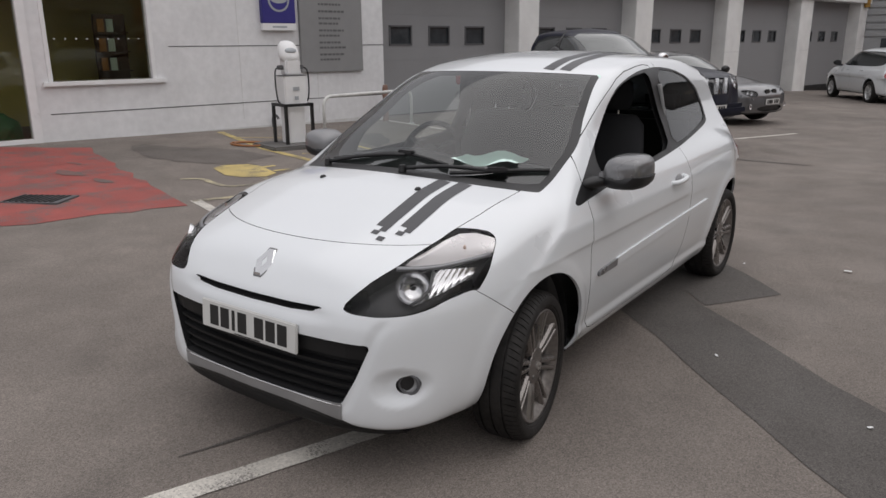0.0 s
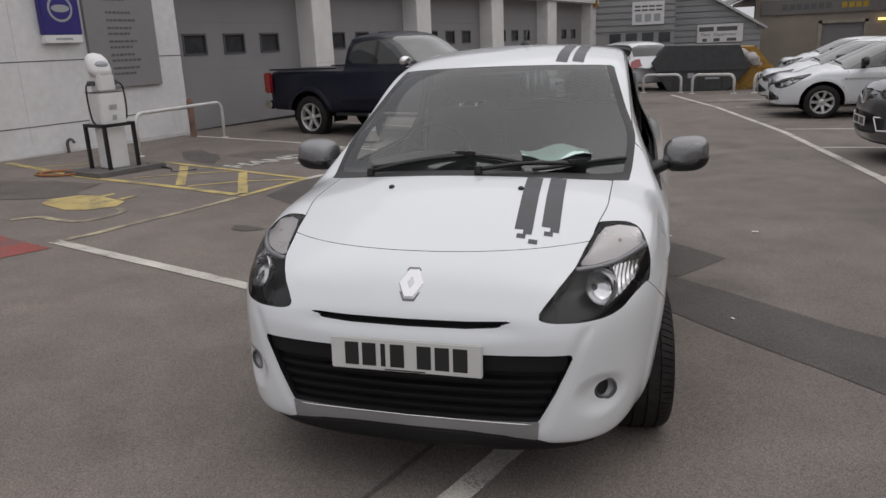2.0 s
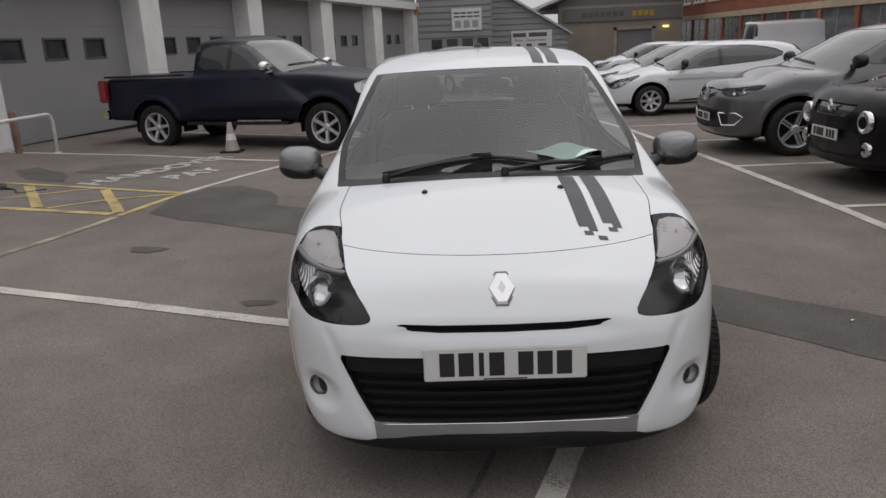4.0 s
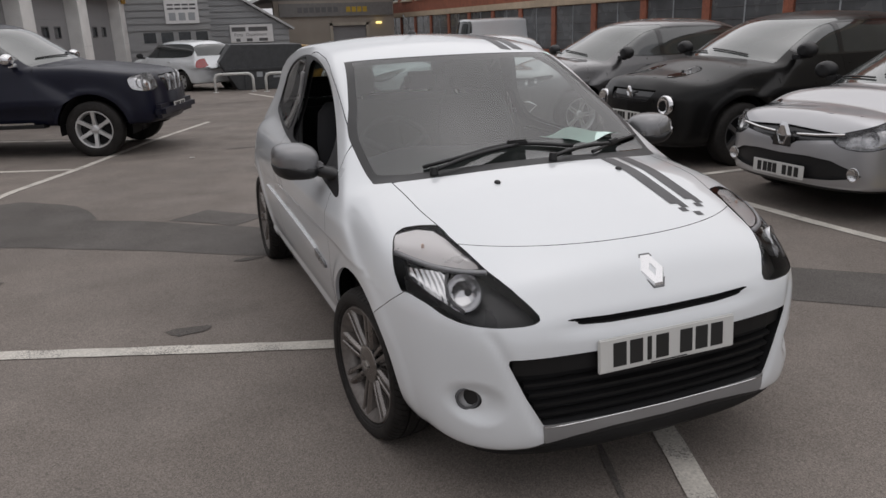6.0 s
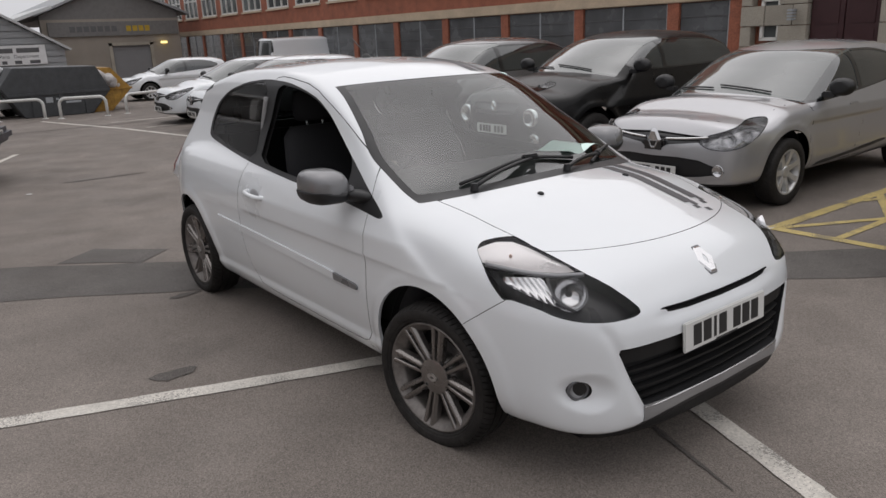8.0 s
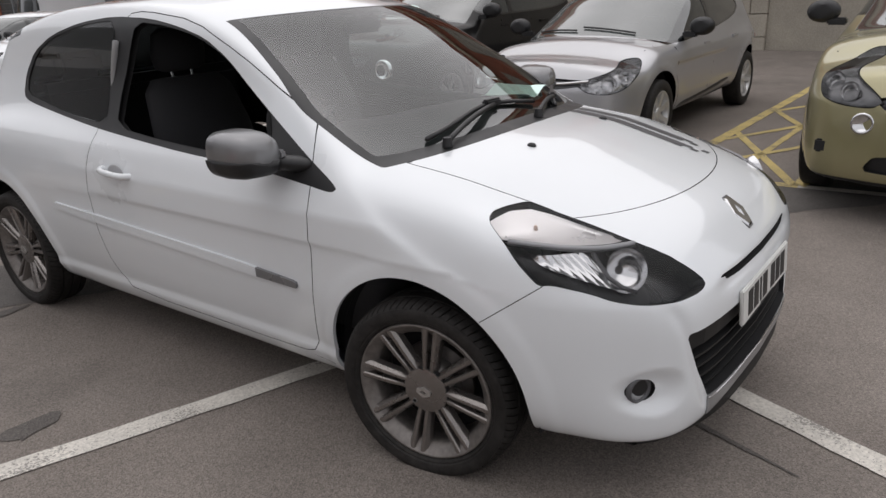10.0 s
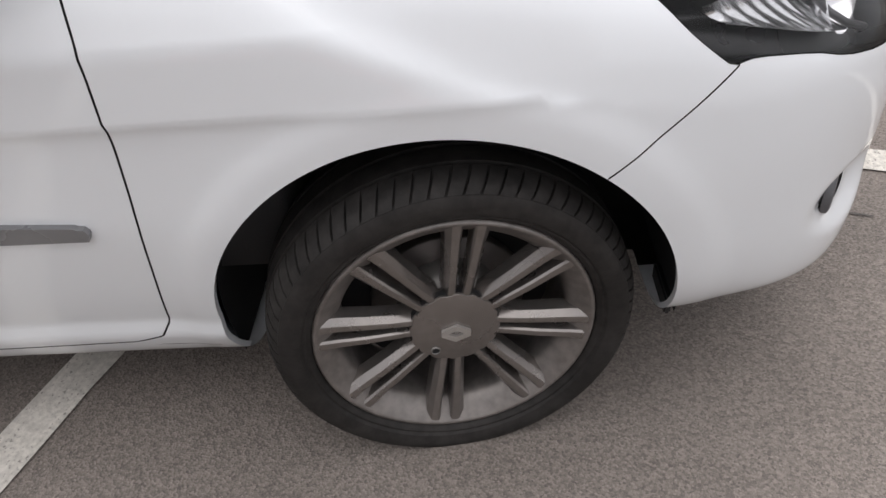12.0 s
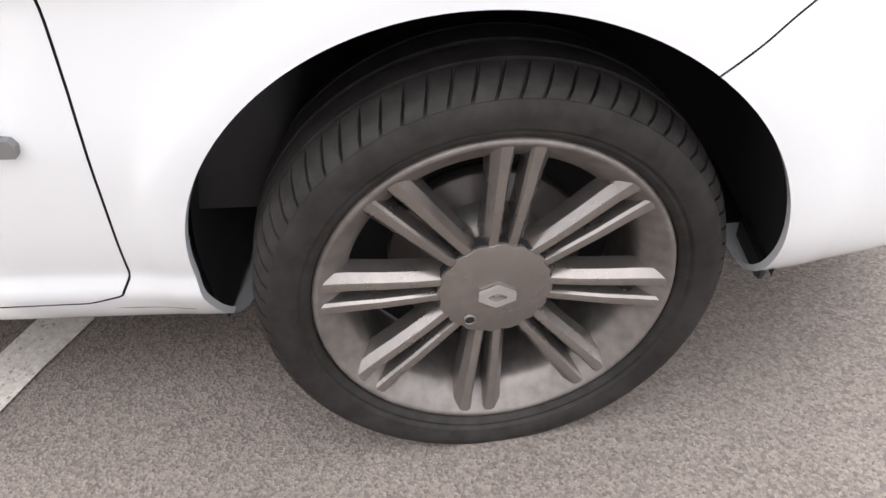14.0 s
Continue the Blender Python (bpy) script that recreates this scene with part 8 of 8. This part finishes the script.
def bend2(pts):
    return [(p.x, p.y) for p in bend([(x, y, 0) for x, y in pts], 5)]


def charging_post():
    z = lift(-6.0, 5.15)
    k = thing("kerb_island", "low dark concrete island under the charging post", "kerb", pose(-6.0, 5.15, z, 0, 0, -17))
    boxed("slab", (-0.38, -0.50, -0.1), (0.38, 0.50, 0.055), M_KERB, k, "", 0.02)
    p = thing("charging_post", "white electric car charging post with black cables", "charging post", pose(-6.0, 5.15, z + 0.055, 0, 0, -17))
    p.scale = (1, 1, 1)
    boxed("base_box", (-0.13, -0.13, 0.0), (0.13, 0.13, 0.52), M_WHITE, p, "white lower box", 0.01)
    boxed("body", (-0.14, -0.175, 0.55), (0.14, 0.175, 0.96), M_WHITE, p, "", 0.015)
    boxed("body_joint", (-0.142, -0.177, 0.955), (0.142, 0.177, 0.962), M_DARKGREY, p)
    boxed("neck", (-0.10, -0.115, 0.962), (0.10, 0.115, 1.18), M_WHITE, p, "", 0.02)
    # sloping rounded head
    rows = []
    for zz, rx, ry, dx in ((1.16, 0.10, 0.14, 0.0), (1.25, 0.12, 0.155, -0.03), (1.36, 0.10, 0.14, -0.06), (1.42, 0.06, 0.09, -0.08), (1.435, 0.02, 0.03, -0.085)):
        rows.append([(dx + rx * math.cos(a), ry * math.sin(a), zz + 0.35 * -(rx * math.cos(a)) * 0.5) for a in np.linspace(0, 2 * math.pi, 24, endpoint=False)])
    vs, fs = loft(rows)
    link_mesh("head", vs, fs, M_WHITE, p, "rounded white head", True)
    bm = bmesh.new()
    bmesh.ops.create_uvsphere(bm, u_segments=20, v_segments=10, radius=1, matrix=Matrix.Translation((0.045, -0.0, 1.30)) @ Matrix.Rotation(radians(-35), 4, "Y") @ Matrix.Diagonal((0.03, 0.09, 0.045, 1)))
    part("display", bm, M_SIGNGREY, p, "grey display window", True)
    # black guard frame round the foot
    for x in (-0.20, 0.20):
        for y in (-0.205, 0.205):
            boxed("guard_post", (x - 0.02, y - 0.02, 0), (x + 0.02, y + 0.02, 0.55), M_BLACK, p)
    for lo, hi in (((-0.22, -0.225, 0.53), (0.22, -0.185, 0.57)), ((-0.22, 0.185, 0.53), (0.22, 0.225, 0.57)), ((-0.22, -0.225, 0.53), (-0.18, 0.225, 0.57)), ((0.18, -0.225, 0.53), (0.22, 0.225, 0.57))):
        boxed("guard_rail", lo, hi, M_BLACK, p)
    for sd in (-1, 1):
        boxed("socket", (-0.03, min(sd * 0.11, sd * 0.20), 1.04), (0.03, max(sd * 0.11, sd * 0.20), 1.10), M_DARKGREY, p, "", 0.01)
        pts = bend([(0.0, sd * 0.19, 1.07), (0.03, sd * 0.25, 1.02), (0.04, sd * 0.26, 0.80), (0.04, sd * 0.24, 0.62), (0.02, sd * 0.20, 0.58)], 6)
        vs, fs = tube(pts, 0.011, 8)
        link_mesh("cable", vs, fs, M_CABLE, p, "black charging cable", True)
    for z0, s in ((0.75, 0.05), (0.62, 0.03)):
        boxed("label_bar", (0.15, -s, z0), (0.1525, s, z0 + 0.05), M_SIGNGREY, p)
    pts = bend([(0.2, 0.32, 0.0), (0.5, 0.45, -0.07), (0.75, 0.30, -0.08), (0.9, 0.55, -0.08)], 6)
    c = thing("loose_cable", "black cable lying on the ground by the post", "cable", pose(-6.0, 5.15, z + 0.055, 0, 0, -17))
    vs, fs = tube(pts, 0.014, 8)
    link_mesh("cable", vs, fs, M_CABLE, c, "", True)
    c = thing("orange_cable", "orange hose coiled on the ground beside the island", "hose", pose(-6.55, 4.75, lift(-6.5, 4.7) + 0.02))
    pts = bend([(0.35 * math.cos(a) * (1 - 0.03 * a), 0.22 * math.sin(a) * (1 - 0.03 * a), 0.0) for a in np.linspace(0, 11, 24)], 3)
    vs, fs = tube(pts, 0.015, 6)
    link_mesh("hose", vs, fs, M_HOSE, c, "", True)


def hoop(label, a, b, h, r, material):
    """A hoop rail from foot a to foot b."""
    a, b = Vector((*a, lift(*a))), Vector((*b, lift(*b)))
    d = (b - a).normalized()
    o = thing("hoop_rail", label, "rail", Matrix.Translation(a), "low hoop rails")
    up = Vector((0, 0, h))
    k = 0.16
    pts = [Vector((0, 0, -0.05)), up - Vector((0, 0, k))]
    for t in np.linspace(0, 1, 6)[1:]:
        ang = t * math.pi / 2
        pts.append(up - Vector((0, 0, k)) + d * k * (1 - math.cos(ang)) + Vector((0, 0, k * math.sin(ang))))
    e = b - a
    for t in np.linspace(0, 1, 6):
        ang = math.pi / 2 * (1 - t)
        pts.append(e + up - Vector((0, 0, k)) - d * k * (1 - math.cos(ang)) + Vector((0, 0, k * math.sin(ang))))
    pts.append(e + Vector((0, 0, -0.05)))
    vs, fs = tube(pts, r, 10)
    link_mesh("tube", vs, fs, material, o, "", True)
    for q in (Vector((0, 0, 0)), e):
        vs, fs = lathe([(0.0, 0.012), (r * 2.0, 0.012), (r * 2.1, 0.0), (r * 2.1, -0.03)], "z", 16, q)
        link_mesh("foot", vs, fs, material, o, "", True)


def yard_things():
    hoop("white painted hoop rail in front of the workshop wall", (-6.55, 6.35), (-6.62, 8.75), 0.62, 0.028, M_RAILWHITE)
    for a, b in (((0.35, 20.65), (1.42, 20.35)), ((1.72, 19.85), (2.80, 19.45)), ((3.35, 19.6), (4.7, 20.2))):
        hoop("white painted hoop rail before the skip", a, b, 0.52, 0.04, M_RAILWHITE)
    b = thing("bollard", "short rusty bollard by the showroom corner", "bollard", pose(-7.25, 8.75, lift(-7.2, 8.7)))
    vs, fs = lathe([(0.055, 0.0), (0.055, 0.62), (0.04, 0.68), (0.0, 0.69)], "z", 20)
    link_mesh("post", vs, fs, M_RUST, b, "", True)
    b = thing("tap_post", "small dark standpipe at the foot of the wall", "pipe", pose(-8.0, 6.55, lift(-8, 6.5)))
    vs, fs = tube(bend([(0, 0, 0), (0, 0, 0.16), (0.05, 0.03, 0.2), (0.09, 0.05, 0.14)], 5), 0.022, 8)
    link_mesh("pipe", vs, fs, M_DARKGREY, b, "", True)
    c = thing("traffic_cone", "faded traffic cone standing on the bay line", "cone", pose(-3.72, 8.5, lift(-3.7, 8.5)))
    boxed("base", (-0.16, -0.16, 0), (0.16, 0.16, 0.03), M_BLACK, c, "", 0.01)
    vs, fs = lathe([(0.115, 0.03), (0.085, 0.16), (0.035, 0.44), (0.03, 0.46), (0.0, 0.46)], "z", 24)
    link_mesh("cone", vs, fs, M_CONE, c, "", True)
    vs, fs = lathe([(0.081, 0.19), (0.056, 0.32)], "z", 24)
    link_mesh("sleeve", vs, fs, M_WHITE, c, "pale reflective sleeve", True)
    # enclosed skip with its open yellow end
    s = thing("skip", "dark grey enclosed skip with sloping ends and rubbish", "skip", pose(2.0, 21.0, lift(2.0, 21.0), 0, 0, 0))
    bm = bmesh.new()
    prof = [(-1.45, 0.85), (-0.95, 0.0), (0.80, 0.0), (1.36, 0.64), (1.04, 1.31), (-1.05, 1.36)]
    f0 = [bm.verts.new((x, 0, z)) for x, z in prof]
    f1 = [bm.verts.new((x, 1.75, z)) for x, z in prof]
    bm.faces.new(f0)
    bm.faces.new(f1[::-1])
    for k in range(6):
        j = (k + 1) % 6
        bm.faces.new((f0[j], f0[k], f1[k], f1[j]))
    bmesh.ops.bevel(bm, geom=bm.edges[:], offset=0.02, segments=1, affect="EDGES")
    part("body", bm, M_SKIP, s)
    for x in (-0.7, 0.0, 0.65):
        boxed("rib", (x - 0.04, -0.04, 0.0), (x + 0.04, 0.0, 0.62), M_SKIP, s)
    boxed("waist_rail", (-1.3, -0.05, 0.60), (1.3, 0.0, 0.66), M_SKIP, s)
    for x0, x1, z in ((-0.12, 0.42, 0.44), (0.12, 0.52, 0.34)):
        boxed("lettering_bar", (x0, -0.012, z), (x1, -0.002, z + 0.055), M_SIGNGREY, s)
    boxed("emblem_bar", (-0.38, -0.012, 0.38), (-0.20, -0.002, 0.53), M_SIGNGREY, s)
    y = thing("skip", "open yellow skip heaped with pale rubbish sacks", "skip", pose(3.45, 21.35, lift(3.45, 21.35)))
    bm = bmesh.new()
    prof = [(-0.62, 0.0), (-0.05, 0.0), (0.58, 0.62), (0.06, 1.24), (-0.40, 1.24), (-0.42, 0.66)]
    f0 = [bm.verts.new((x, 0, z)) for x, z in prof]
    f1 = [bm.verts.new((x, 1.6, z)) for x, z in prof]
    bm.faces.new(f0)
    bm.faces.new(f1[::-1])
    for k in range(6):
        j = (k + 1) % 6
        bm.faces.new((f0[j], f0[k], f1[k], f1[j]))
    part("body", bm, M_SKIPYELLOW, y)
    boxed("rim", (-0.40, -0.04, 0.60), (0.60, 1.64, 0.66), M_SKIPYELLOW, y, "", 0.01)
    rnd = random.Random(3)
    for k in range(7):
        bm = bmesh.new()
        bmesh.ops.create_icosphere(bm, subdivisions=2, radius=0.17)
        for v in bm.verts:
            v.co *= 1 + 0.3 * noise.noise(v.co * 5 + Vector((k, 0, 0)))
        bmesh.ops.translate(bm, verts=bm.verts, vec=(-0.30 + 0.09 * k, -0.02 + 0.2 * rnd.random(), 1.02 - 0.05 * k + 0.06 * rnd.random()))
        part("rubbish_sack", bm, M_RUBBISH, y, "", True)
    # litter
    for k, (x, y2, a) in enumerate(((1.53, 3.1, 0.024), (1.92, 0.77, 0.012), (0.9, 2.9, 0.012), (1.2, 1.15, 0.012), (-1.05, 7.6, 0.03))):
        l = thing("litter", "small pale scrap of litter on the asphalt", "litter", pose(x, y2, lift(x, y2) + 0.004, 0, 0, 40 * k))
        bm = bmesh.new()
        bmesh.ops.create_grid(bm, x_segments=4, y_segments=3, size=1)
        for v in bm.verts:
            v.co = Vector((v.co.x * a, v.co.y * a * 0.5, 0.006 + 0.2 * a * (1 + noise.noise(v.co * 2 + Vector((k, 3, 1))))))
        ext = bmesh.ops.extrude_face_region(bm, geom=bm.faces[:])
        bmesh.ops.translate(bm, verts=[v for v in ext["geom"] if isinstance(v, bmesh.types.BMVert)], vec=(0, 0, -0.002))
        part("scrap", bm, M_WHITE, l)


M_KERB = mat("dark_concrete", (0.12, 0.115, 0.11), 0.85, vary=0.2, bump=0.004, bump_scale=60)
M_HOSE = mat("orange_brown_hose", (0.30, 0.12, 0.04), 0.5)
M_RUST = mat("rusty_steel", (0.20, 0.12, 0.09), 0.8, vary=0.3)
yard_markings()
charging_post()
yard_things()
